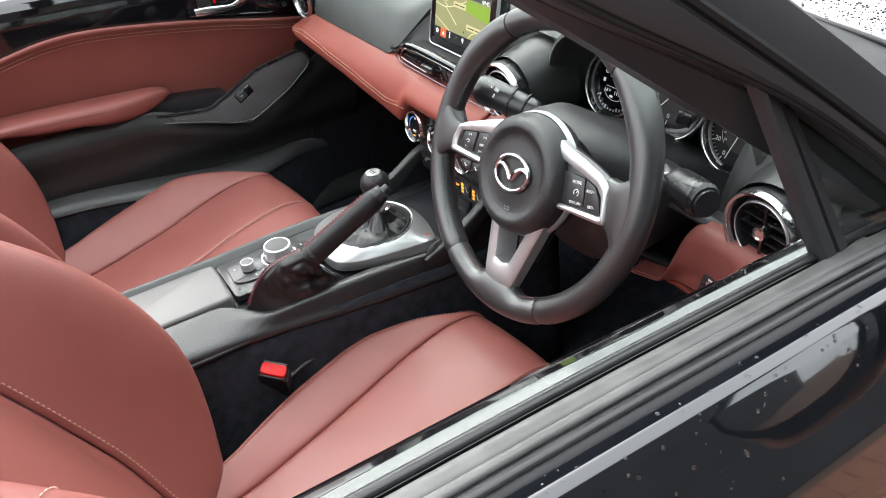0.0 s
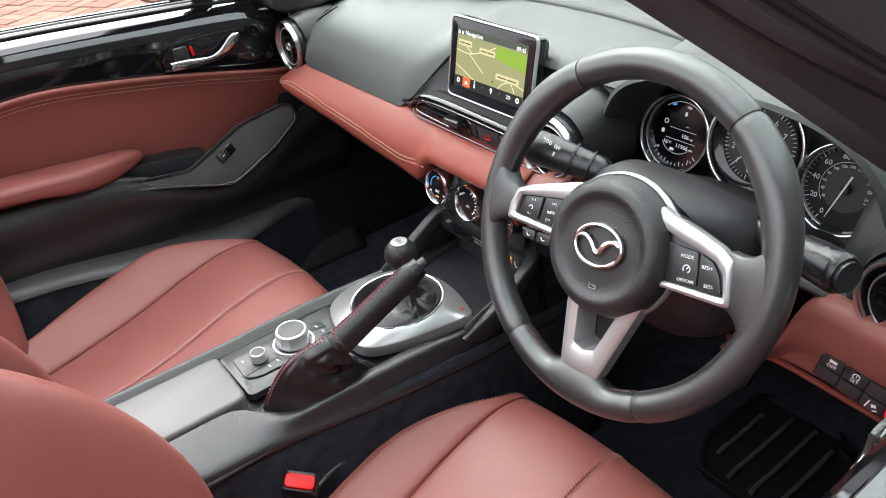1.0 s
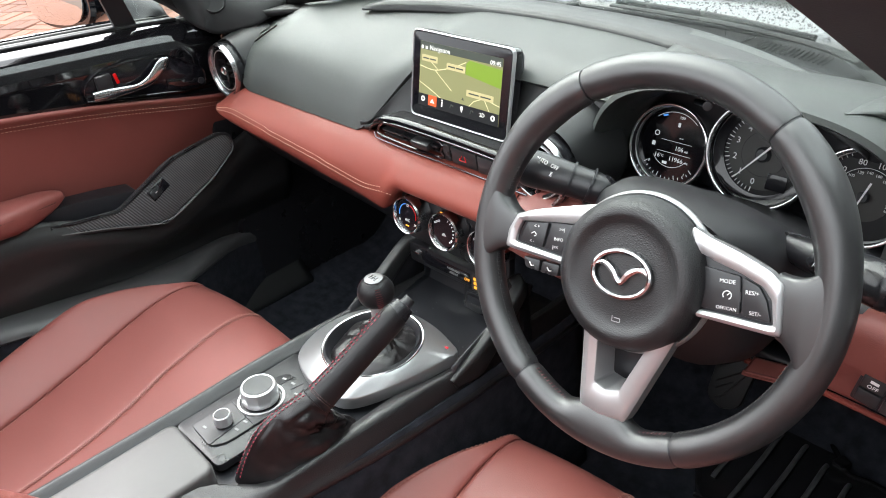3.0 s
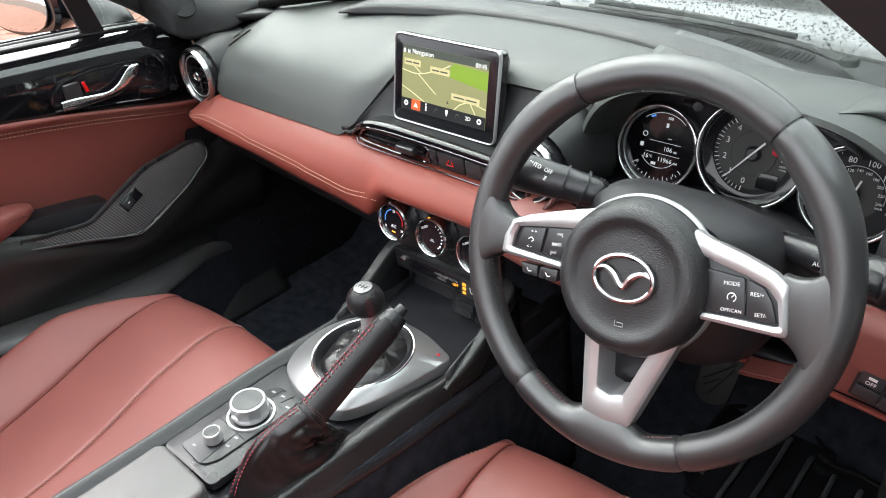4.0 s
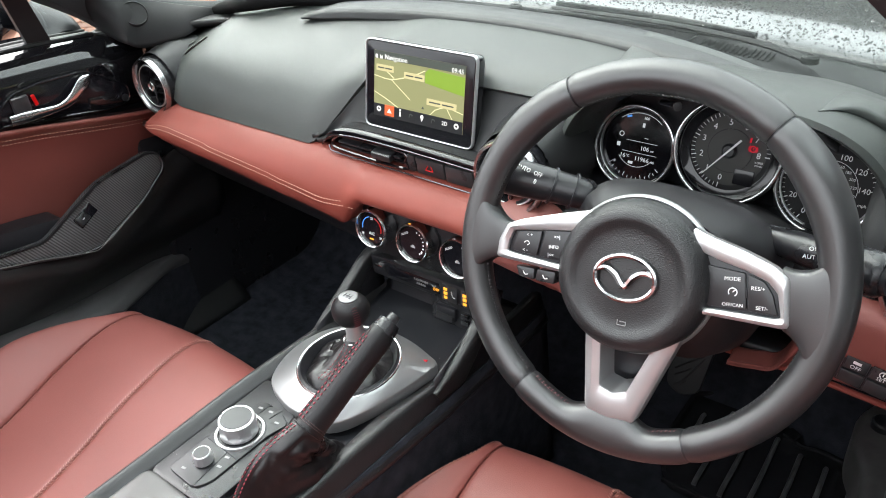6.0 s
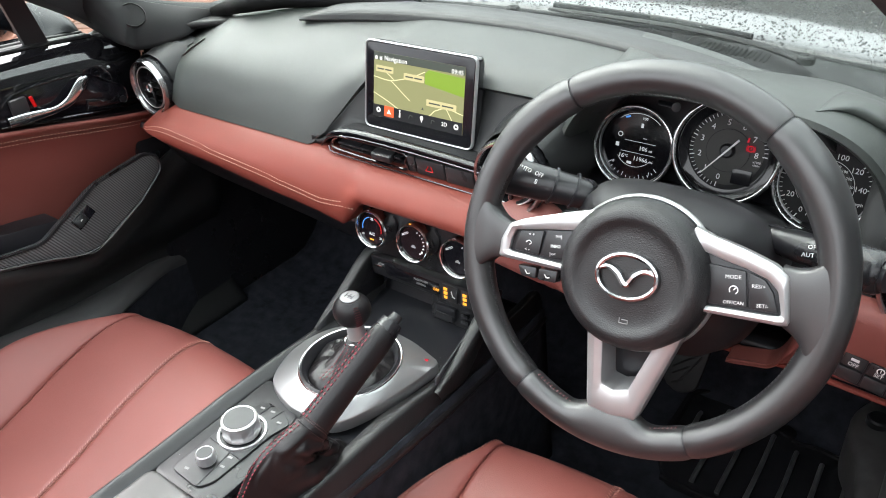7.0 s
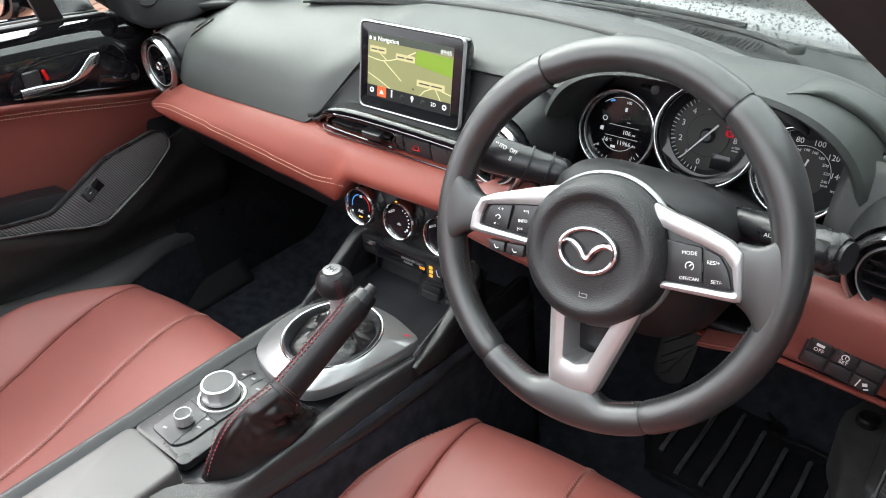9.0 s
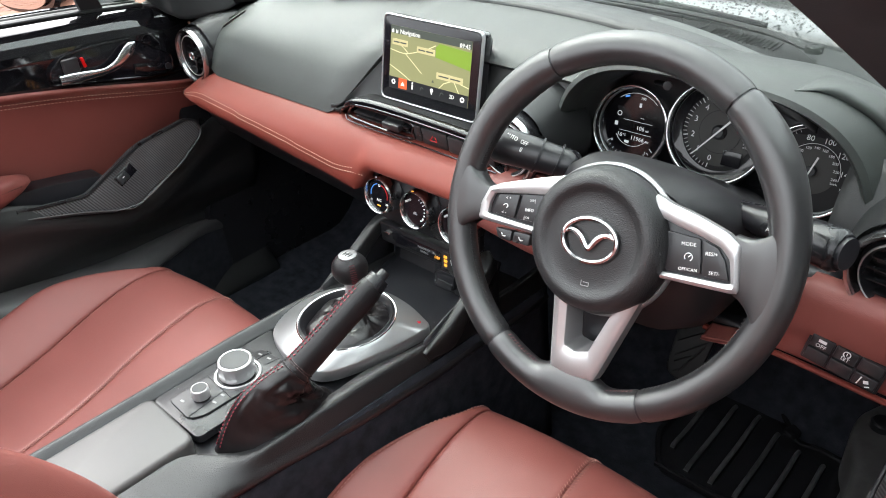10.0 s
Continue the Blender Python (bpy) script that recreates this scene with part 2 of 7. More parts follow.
def loft(rings, closed=True, cap=True, bm=None):
    bm = bm or bmesh.new()
    rows = [[bm.verts.new(v) for v in ring] for ring in rings]
    n = len(rows[0])
    for a, b in zip(rows, rows[1:]):
        for i in range(n if closed else n - 1):
            j = (i + 1) % n
            bm.faces.new((a[i], a[j], b[j], b[i]))
    if cap and closed:
        bm.faces.new(rows[0][::-1])
        bm.faces.new(rows[-1])
    return bm


def sheet(fn, nu, nv, bm=None):
    return loft([[fn(i / nu, j / nv) for i in range(nu + 1)] for j in range(nv + 1)], closed=False, bm=bm)


def tube(points, radius, seg=12, n=None, squash=1.0, side=None, cap=True, closed=False, bm=None):
    """A tube along a curve; radius: a number or a function of 0..1; squash: thickness across side."""
    pts = curve_pts(points, n or max(2, 6 * len(points)), closed)
    m = len(pts)
    rings = []
    ref = Vector(side) if side is not None else None
    last = None
    for i, p in enumerate(pts):
        a = pts[(i - 1) % m] if closed else pts[max(0, i - 1)]
        b = pts[(i + 1) % m] if closed else pts[min(m - 1, i + 1)]
        t = (b - a).normalized()
        if ref is not None:
            u = (ref - t * ref.dot(t)).normalized()
        elif last is None:
            u = t.orthogonal().normalized()
        else:
            u = (last - t * last.dot(t)).normalized()
        last = u
        v = t.cross(u)
        r = radius(i / max(1, m - 1)) if callable(radius) else radius
        rings.append([p + u * (r * squash * math.cos(2 * math.pi * k / seg)) + v * (r * math.sin(2 * math.pi * k / seg)) for k in range(seg)])
    if closed:
        rings.append([v.copy() for v in rings[0]])
        bm = loft(rings, True, False, bm)
        bmesh.ops.remove_doubles(bm, verts=bm.verts, dist=1e-6)
        return bm
    return loft(rings, True, cap, bm)


def lathe(profile, seg=48, m=None, bm=None):
    """Turns (radius, height) pairs round the z axis; closed at the ends where the radius is 0."""
    bm = bm or bmesh.new()
    m = m or Matrix()
    rows = []
    for r, z in profile:
        if r < 1e-6:
            rows.append([bm.verts.new(m @ Vector((0, 0, z)))])
        else:
            rows.append([bm.verts.new(m @ Vector((r * math.cos(2 * math.pi * k / seg), r * math.sin(2 * math.pi * k / seg), z))) for k in range(seg)])
    for a, b in zip(rows, rows[1:]):
        for k in range(seg):
            j = (k + 1) % seg
            if len(a) == 1 and len(b) > 1:
                bm.faces.new((a[0], b[k], b[j]))
            elif len(b) == 1 and len(a) > 1:
                bm.faces.new((a[k], a[j], b[0]))
            elif len(a) > 1:
                bm.faces.new((a[k], a[j], b[j], b[k]))
    return bm


def rbox(sx, sy, sz, bevel=0.002, m=None, segments=2):
    bm = bmesh.new()
    bmesh.ops.create_cube(bm, size=1.0)
    for v in bm.verts:
        v.co = Vector((v.co.x * sx, v.co.y * sy, v.co.z * sz))
    if bevel:
        bmesh.ops.bevel(bm, geom=bm.edges[:], offset=min(bevel, 0.48 * min(sx, sy, sz)), segments=segments, profile=0.5, affect="EDGES")
    if m:
        bmesh.ops.transform(bm, matrix=m, verts=bm.verts)
    return bm


def prism(outline, z0, z1, bevel=0.0, m=None, segments=2):
    """An outline in x, y drawn out from z0 to z1, its edges rounded."""
    bm = bmesh.new()
    low = [bm.verts.new((x, y, z0)) for x, y in outline]
    top = [bm.verts.new((x, y, z1)) for x, y in outline]
    n = len(outline)
    bm.faces.new(low[::-1])
    bm.faces.new(top)
    for i in range(n):
        j = (i + 1) % n
        bm.faces.new((low[i], low[j], top[j], top[i]))
    bmesh.ops.recalc_face_normals(bm, faces=bm.faces)
    if bevel:
        edges = [e for e in bm.edges if abs(e.verts[0].co.z - e.verts[1].co.z) < 1e-7 and e.verts[0].co.z == e.verts[0].co.z]
        bmesh.ops.bevel(bm, geom=edges, offset=bevel, segments=segments, profile=0.5, affect="EDGES")
    if m:
        bmesh.ops.transform(bm, matrix=m, verts=bm.verts)
    return bm


def round_poly(points, r, n=4):
    """An outline whose corners are rounded by r."""
    out, m = [], len(points)
    for i in range(m):
        p, a, b = Vector(points[i]), Vector(points[i - 1]), Vector(points[(i + 1) % m])
        da, db = (a - p), (b - p)
        k = min(r, 0.45 * da.length, 0.45 * db.length)
        s, e = p + da.normalized() * k, p + db.normalized() * k
        for j in range(n + 1):
            t = j / n
            q = s * (1 - t) ** 2 + p * 2 * t * (1 - t) + e * t * t
            out.append((q.x, q.y))
    return out


def rect(w, h, r=0.0, cx=0.0, cy=0.0):
    pts = [(cx - w / 2, cy - h / 2), (cx + w / 2, cy - h / 2), (cx + w / 2, cy + h / 2), (cx - w / 2, cy + h / 2)]
    return round_poly(pts, r) if r else pts


def thing(name, m=None, label="", category="", group="", kind=""):
    ob = new(name)
    ob.empty_display_size = 0.02
    ob.matrix_world = m or Matrix()
    return tagged(ob, label, category, group, kind)


def part(name, bm, material, parent, label="", kind="", sharp=40, solid=0.0, m=None, recalc=True):
    """Links a bmesh as one mesh object under a thing or a part."""
    if recalc:
        bmesh.ops.recalc_face_normals(bm, faces=bm.faces)
    me = bpy.data.meshes.new(name)
    bm.to_mesh(me)
    bm.free()
    for f in me.polygons:
        f.use_smooth = True
    me.set_sharp_from_angle(angle=radians(sharp))
    me.materials.append(material)
    ob = new(name, me)
    if parent:
        ob.parent = parent
    if m:
        ob.matrix_basis = m
    if label:
        ob["label"] = label
    if kind:
        ob["kind"] = kind
    if solid:
        mod = ob.modifiers.new("thickness", "SOLIDIFY")
        mod.thickness, mod.offset = solid, -1.0
    return ob


def solo(name, bm, material, label="", category="", group="", kind="", **more):
    return tagged(part(name, bm, material, None, **more), label, category, group, kind)


def words(text, size, m, material, parent, name="lettering", depth=0.0002, align="CENTER"):
    """Flat lettering as a mesh, centred at m, in its x, y plane."""
    cu = bpy.data.curves.new(name, "FONT")
    cu.body, cu.size, cu.extrude, cu.align_x, cu.align_y = text, size, depth, align, "CENTER"
    cu.resolution_u = 2
    tmp = bpy.data.objects.new("tmp", cu)
    me = bpy.data.meshes.new_from_object(tmp)
    me.name = name
    bpy.data.objects.remove(tmp)
    bpy.data.curves.remove(cu)
    me.materials.clear()
    me.materials.append(material)
    ob = new(name, me)
    ob.parent = parent
    ob.matrix_basis = m
    return ob


def stitches(points, material, parent, length=0.0042, gap=0.0018, r=0.0006, lift=(0, 0, 0), name="stitching", closed=False):
    """A row of raised thread stitches along a curve, one part."""
    dense = curve_pts(points, 200, closed)
    total = sum((b - a).length for a, b in zip(dense, dense[1:]))
    count = max(2, int(total / (length + gap)))
    pts = curve_pts(points, count * 2 + 1, closed)
    bm = bmesh.new()
    up = Vector(lift)
    for i in range(count):
        a, b = pts[2 * i], pts[2 * i].lerp(pts[2 * i + 2], length / (length + gap)) if 2 * i + 2 < len(pts) else pts[2 * i + 1]
        d = (b - a).normalized()
        u = d.orthogonal().normalized()
        v = d.cross(u)
        mid = a.lerp(b, 0.5) + up
        rings = []
        for q, s in ((a + up * 0.2, 0.35), (a.lerp(b, 0.3) + up, 1), (a.lerp(b, 0.7) + up, 1), (b + up * 0.2, 0.35)):
            rings.append([q + u * r * s * math.cos(k * math.pi / 2.5) + v * r * s * math.sin(k * math.pi / 2.5) for k in range(5)])
        loft(rings, True, True, bm)
    return part(name, bm, material, parent, kind="stuff")


def mirrored(bm):
    bmesh.ops.scale(bm, vec=(-1, 1, 1), verts=bm.verts)
    bmesh.ops.reverse_faces(bm, faces=bm.faces)
    return bm


# ---------------------------------------------------------------- shell of the car
def cabin_floor():
    def f(u, v):
        x = -0.70 + 1.40 * u
        y = -1.05 + 1.75 * v
        z = 0.15 + 0.42 * smooth01(0.36, 0.72, y) + 0.03 * smooth01(0.55, 0.70, abs(x))
        return Vector((x, y, z + 0.002 * noise.noise((x * 30, y * 30, 0))))
    solo("floor", sheet(f, 40, 50), CARPET, "black carpeted cabin floor rising to the toe board", "floor", kind="structure", solid=0.03)


cabin_floor()
# End walls added to keep light from leaking into the cabin.
solo("wall_front", rbox(1.46, 0.03, 0.62, 0.005, pose(0, 0.60, 0.45)), CARPET, "black carpeted bulkhead ahead of the footwells", "bulkhead", kind="structure")
solo("wall_rear", rbox(1.46, 0.04, 0.70, 0.01, pose(0, -1.06, 0.52)), CARPET, "unseen black carpeted bulkhead behind the seats, added against light leaks", "bulkhead", kind="structure")


for side_x, side_name in ((-0.695, "wall_left"), (0.695, "wall_right")):
    solo(side_name, rbox(0.03, 0.62, 0.74, 0.006, pose(side_x, 0.34, 0.42)), PLASTIC, "black plastic side wall of the footwell", "side wall", kind="structure")


# ---------------------------------------------------------------- dashboard
def rear_y(x):
    return 0.292 - 0.60 * x * x + 0.10 * smooth01(-0.45, -0.60, x)


def rear_z(x):
    return 0.848 - (0.052 if x < 0 else 0.07) * (abs(x) / 0.58) ** 4


def lip(x):
    """Front edge of the dash pad: low above the trim band on the passenger's side, high behind the screen."""
    t = smooth01(-0.215, -0.120, x)
    y = 0.026 + 0.078 * t
    z = 0.704 + 0.104 * t
    e = smooth01(-0.50, -0.60, x)
    return y + 0.03 * e, z + 0.02 * e


def pad_point(x, s):
    """s = 0 at the windscreen, 1 at the front lip, more below it."""
    yf, zf = lip(x)
    yr, zr = rear_y(x), rear_z(x)
    if s > 1:
        return Vector((x, yf + (s - 1) * 0.10, zf - 0.012 * smooth01(1.0, 1.15, s)))
    a, b = 1 - s, s
    drop = zr - zf
    y = yr + (yf - yr) * (s ** 0.92)
    fall = 0.34 * s + 0.26 * s ** 2.2 + 0.40 * s ** 9
    z = zr - drop * fall
    y += 0.010 * math.sin(math.pi * s) * a
    return Vector((x, y, z))


dash = thing("dashboard", label="black and auburn leather dashboard with round chrome-ringed vents", category="dashboard")


def dash_pad():
    xs = [-0.640 + (0.20 + 0.640) * i / 100 for i in range(101)]
    ss = [j / 26 for j in range(27)] + [1.06, 1.14, 1.25, 1.5]
    part("pad", loft([[pad_point(x, s) for s in ss] for x in xs], closed=False), DASHPAD, dash, "grained black dash pad", solid=0.006)
    # the part over and beyond the instruments
    def right(u, v):
        x = 0.19 + 0.45 * u
        yr, zr = rear_y(x), rear_z(x)
        e = smooth01(0.52, 0.60, x)
        j = smooth01(0.19, 0.27, x)
        yf = 0.104 + 0.086 * j - 0.13 * e
        zf = 0.808 + 0.020 * j - 0.045 * e
        s = v
        return Vector((x, yr + (yf - yr) * s, zr - (zr - zf) * (0.35 * s + 0.65 * s**2.5)))
    part("pad", sheet(right, 40, 20), DASHPAD, dash, solid=0.006)


dash_pad()


def rear_strip():
    """Raised strip along the foot of the windscreen, with a stepped front edge."""
    def f(u, v):
        x = -0.34 + 0.80 * u
        e = smooth01(0.0, 0.05, u) * smooth01(1.0, 0.95, u)
        yr = rear_y(x)
        prof = ((0.0, -0.006), (0.004, 0.004), (0.010, 0.008), (0.035, 0.011), (0.065, 0.009))
        k = v * (len(prof) - 1)
        i = min(int(k), len(prof) - 2)
        w = k - i
        dy = prof[i][0] * (1 - w) + prof[i + 1][0] * w
        dz = prof[i][1] * (1 - w) + prof[i + 1][1] * w
        return Vector((x, yr - 0.058 + dy, rear_z(x) - 0.006 + dz * (0.3 + 0.7 * e)))
    part("rear_strip", sheet(f, 60, 12), SOFT, dash, "raised black strip at the windscreen", solid=0.004)


rear_strip()


def demist_slots():
    for x, v, n in ((-0.586, 0.70, 0.016), (-0.558, 0.64, 0.020), (-0.528, 0.57, 0.024)):
        p, q, r = pad_point(x, v), pad_point(x + 0.004, v), pad_point(x, v - 0.04)
        up = (q - p).cross(r - p).normalized()
        up = up if up.z > 0 else -up
        side = Vector((0.62, 0.78, 0.0))
        side = (side - up * side.dot(up)).normalized()
        m = Matrix.Translation(p + up * 0.0006) @ Matrix((side, up.cross(side), up)).transposed().to_4x4()
        part("slot", prism(round_poly([(-n, -0.004), (n, -0.001), (n, 0.003), (-n, 0.004)], 0.002, 3), -0.004, 0.0004, 0.0002, m), LENS_BLACK, dash)
        part("slot_lip", tube([m @ Vector((-n, -0.0045, 0.001)), m @ Vector((0, -0.0035, 0.0018)), m @ Vector((n, -0.0015, 0.001))], 0.0012, 6, 10), DASHPAD, dash)


demist_slots()


def band_low(x):
    return ramp_of([(-0.62, 0.664), (-0.60, 0.6610), (-0.57, 0.6570), (-0.53, 0.6530), (-0.45, 0.646), (-0.31, 0.634), (-0.19, 0.622), (-0.115, 0.612)], x)


def band_top(x):
    return ramp_of([(-0.62, 0.680), (-0.590, 0.682), (-0.555, 0.690), (-0.520, 0.702), (-0.45, 0.703), (0.2, 0.703)], x)


def trim_band():
    """Padded leather band under the pad, passenger's side, then over the heater controls, then the driver's knee panel."""
    def sec(x, zt, zb, out):
        pts = [(0.045, zt + 0.004), (0.027, zt), (0.009 - out * 0.3, zt - min(0.014, 0.3 * (zt - zb))), (-out * 0.68, zt - 0.45 * (zt - zb)),
               (-out, zt - 0.72 * (zt - zb)), (-out + 0.004, zb + min(0.006, 0.15 * (zt - zb))), (-out + 0.014, zb), (0.05, zb - 0.002)]
        return [Vector((x, p.y, p.z)) for p in curve_pts([(0, a, b) for a, b in pts], 26)]
    rings = []
    for i in range(121):
        x = -0.609 + (0.609 + 0.108) * i / 120
        e = 1.0
        cut = smooth01(-0.128, -0.080, x) * smooth01(0.122, 0.086, x)
        top = band_top(x)
        ring = sec(x, top, band_low(x), 0.004 + 0.014 * smooth01(-0.61, -0.52, x))
        for q in ring:
            q.y += 0.045 * smooth01(-0.572, -0.609, x)
        floor_z = band_low(x) + 0.046 * cut
        for q in ring:
            q.z = top - (top - q.z) * (top - floor_z) / (top - band_low(x)) if q.z < top else q.z
        rings.append(ring)
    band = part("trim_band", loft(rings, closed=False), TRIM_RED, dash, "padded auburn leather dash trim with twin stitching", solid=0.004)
    for dz in (0.0, 0.006):
        pts = []
        for i in range(24):
            x = -0.585 + 0.492 * i / 23
            zb = band_low(x) + (0.026 + dz) * (0.30 + 0.70 * smooth01(-0.60, -0.50, x)) + 0.012 * smooth01(-0.17, -0.10, x)
            s = sec(x, band_top(x), band_low(x), 0.004 + 0.014 * smooth01(-0.61, -0.52, x))
            y = min(s, key=lambda p: abs(p.z - zb) + (0.5 if p.y > 0.02 else 0)).y
            pts.append((x, y - 0.0005 + 0.045 * smooth01(-0.572, -0.609, x), zb))
        stitches(pts, THREAD_PALE, band, 0.0042, 0.0016, 0.0006, (0, -0.0006, 0))
    for x0, x1, n in ((0.105, 0.236, 30), (0.414, 0.650, 70)):
        rings = []
        for i in range(n + 1):
            x = x0 + (x1 - x0) * i / n
            zt = ramp_of([(0.10, 0.70), (0.185, 0.70), (0.215, 0.665), (0.245, 0.622), (0.28, 0.610), (0.405, 0.587), (0.445, 0.593), (0.462, 0.602), (0.476, 0.640), (0.490, 0.678), (0.505, 0.693), (0.53, 0.694), (0.66, 0.694)], x)
            zb = ramp_of([(0.10, 0.630), (0.20, 0.618), (0.236, 0.614), (0.405, 0.580), (0.445, 0.585), (0.50, 0.590), (0.66, 0.582)], x)
            rings.append(sec(x, zt, zb, 0.010 - 0.036 * smooth01(0.30, 0.40, x) - 0.008 * smooth01(0.41, 0.50, x)))
        part("knee_panel", loft(rings, closed=False), LEATHER_RED, dash, "auburn leather lower dash panel", solid=0.004)


trim_band()


def lower_dash():
    def f(u, v):
        x = -0.64 + 0.54 * u
        y = 0.03 + 0.30 * v
        z = band_low(x) - 0.012 - 0.13 * smooth01(0.0, 0.35, v) * (1 - 0.4 * v) - 0.02 * v
        return Vector((x, y, z))
    part("glovebox_panel", sheet(f, 20, 16), DARKPLASTIC, dash, "black plastic underside of the dash", solid=0.01)
    def g(u, v):
        x = 0.10 + 0.56 * u
        return Vector((x, 0.05 + 0.30 * v, 0.60 - 0.02 * v - 0.05 * math.sin(v * 2.2)))
    part("knee_underside", sheet(g, 12, 10), DARKPLASTIC, dash, solid=0.01)
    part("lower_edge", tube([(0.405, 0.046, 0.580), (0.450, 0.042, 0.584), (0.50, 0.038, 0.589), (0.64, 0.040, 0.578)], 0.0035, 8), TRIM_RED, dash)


lower_dash()


def centre_shelf():
    """Black moulding between the pad and the trim band, under the screen."""
    def f(u, v):
        x = -0.205 + 0.375 * u
        t = smooth01(0.0, 0.22, u)
        yb = 0.030 + 0.085 * t
        zb = 0.712 + 0.094 * t
        ya, za = 0.032, 0.713 + 0.028 * smooth01(0.02, 0.16, u) - 0.006 * smooth01(0.7, 1.0, u)
        ym, zm = 0.074, za - 0.009 * t
        if v < 0.45:
            w = v / 0.45
            y, z = ya + (ym - ya) * w * (0.2 + 0.8 * t), za + (zm - za) * (w ** 0.7) * (0.2 + 0.8 * t)
        else:
            w = (v - 0.45) / 0.55
            y0, z0 = ya + (ym - ya) * (0.2 + 0.8 * t), za + (zm - za) * (0.2 + 0.8 * t)
            y, z = y0 + (yb - y0) * w, z0 + (zb - z0) * w ** 1.2
        return Vector((x, y, z))
    part("centre_shelf", sheet(f, 40, 24), SOFT, dash, "moulded black shelf under the screen", solid=0.006)
    # gloss lip in front of the shelf, over the middle vent
    part("gloss_lip", tube([(-0.188, 0.036, 0.710), (-0.172, 0.034, 0.726), (-0.145, 0.032, 0.736), (-0.10, 0.030, 0.741), (0.0, 0.029, 0.741), (0.10, 0.030, 0.737), (0.132, 0.034, 0.731)],
         lambda t: 0.0065 * (0.25 + 0.75 * smooth01(0.0, 0.16, t)), 10, 40, squash=0.7, side=(0, 0, 1)), LENS_BLACK, dash, "gloss black vent surround")
    part("chrome_strip", tube([(-0.187, 0.030, 0.707), (-0.171, 0.0275, 0.722), (-0.145, 0.0255, 0.7315), (-0.10, 0.0235, 0.7365), (0.0, 0.0225, 0.7365), (0.10, 0.0235, 0.7325), (0.130, 0.028, 0.7265)],
         0.0012, 8, 40), DARKCHROME, dash)
    part("chrome_strip", tube([(-0.168, 0.026, 0.712), (-0.150, 0.022, 0.7055), (0.0, 0.020, 0.7045), (0.12, 0.022, 0.701)],
         0.0012, 8, 30), DARKCHROME, dash)


centre_shelf()


def middle_vent():
    v = part("centre_vent", prism(round_poly([(-0.166, 0.708), (-0.028, 0.706), (-0.028, 0.733), (-0.140, 0.734)], 0.010, 5), 0.0, 0.004, 0.001,
             Matrix(((1, 0, 0, 0), (0, 0, -1, 0.046), (0, 1, 0, 0), (0, 0, 0, 1)))), LENS_BLACK, dash, "flat black air vent")
    ring = [(-0.164, 0.030, 0.716), (-0.150, 0.027, 0.7285), (-0.13, 0.025, 0.7325), (-0.034, 0.024, 0.732), (-0.029, 0.024, 0.720), (-0.034, 0.025, 0.708), (-0.15, 0.027, 0.709)]
    part("vent_frame", tube(ring, 0.0020, 8, 60, closed=True), GLOSS, v)
    part("slat", rbox(0.112, 0.016, 0.0032, 0.0012, pose(-0.094, 0.034, 0.7215, 12)), PLASTIC, v)
    part("slat", rbox(0.116, 0.014, 0.003, 0.0012, pose(-0.094, 0.037, 0.7135, 12)), PLASTIC, v)
    part("thumb_tab", rbox(0.034, 0.016, 0.011, 0.003, pose(-0.068, 0.027, 0.719, 12)), BUTTON, v)
    part("switch_backing", rbox(0.160, 0.014, 0.030, 0.002, pose(0.050, 0.044, 0.719, 4)), DARKPLASTIC, dash)
    for x, w, nm in ((-0.019, 0.014, "blank_button"), (0.012, 0.046, "hazard_button"), (0.058, 0.044, "blank_button"), (0.098, 0.034, "blank_button")):
        b = part(nm, rbox(w, 0.020, 0.0255, 0.003, pose(x, 0.034, 0.7200 - 0.02 * x, 8)), BUTTON, dash)
        if nm == "hazard_button":
            tri = [(0.0, 0.0055), (-0.006, -0.0045), (0.006, -0.0045)]
            for (x0, z0), (x1, z1) in zip(tri, tri[1:] + tri[:1]):
                part("warning_triangle", tube([(x + x0, 0.0236 + 0.14 * z0, 0.7205 + z0), (x + x1, 0.0236 + 0.14 * z1, 0.7205 + z1)], 0.0007, 5, 4), RED_PLASTIC, b)


middle_vent()


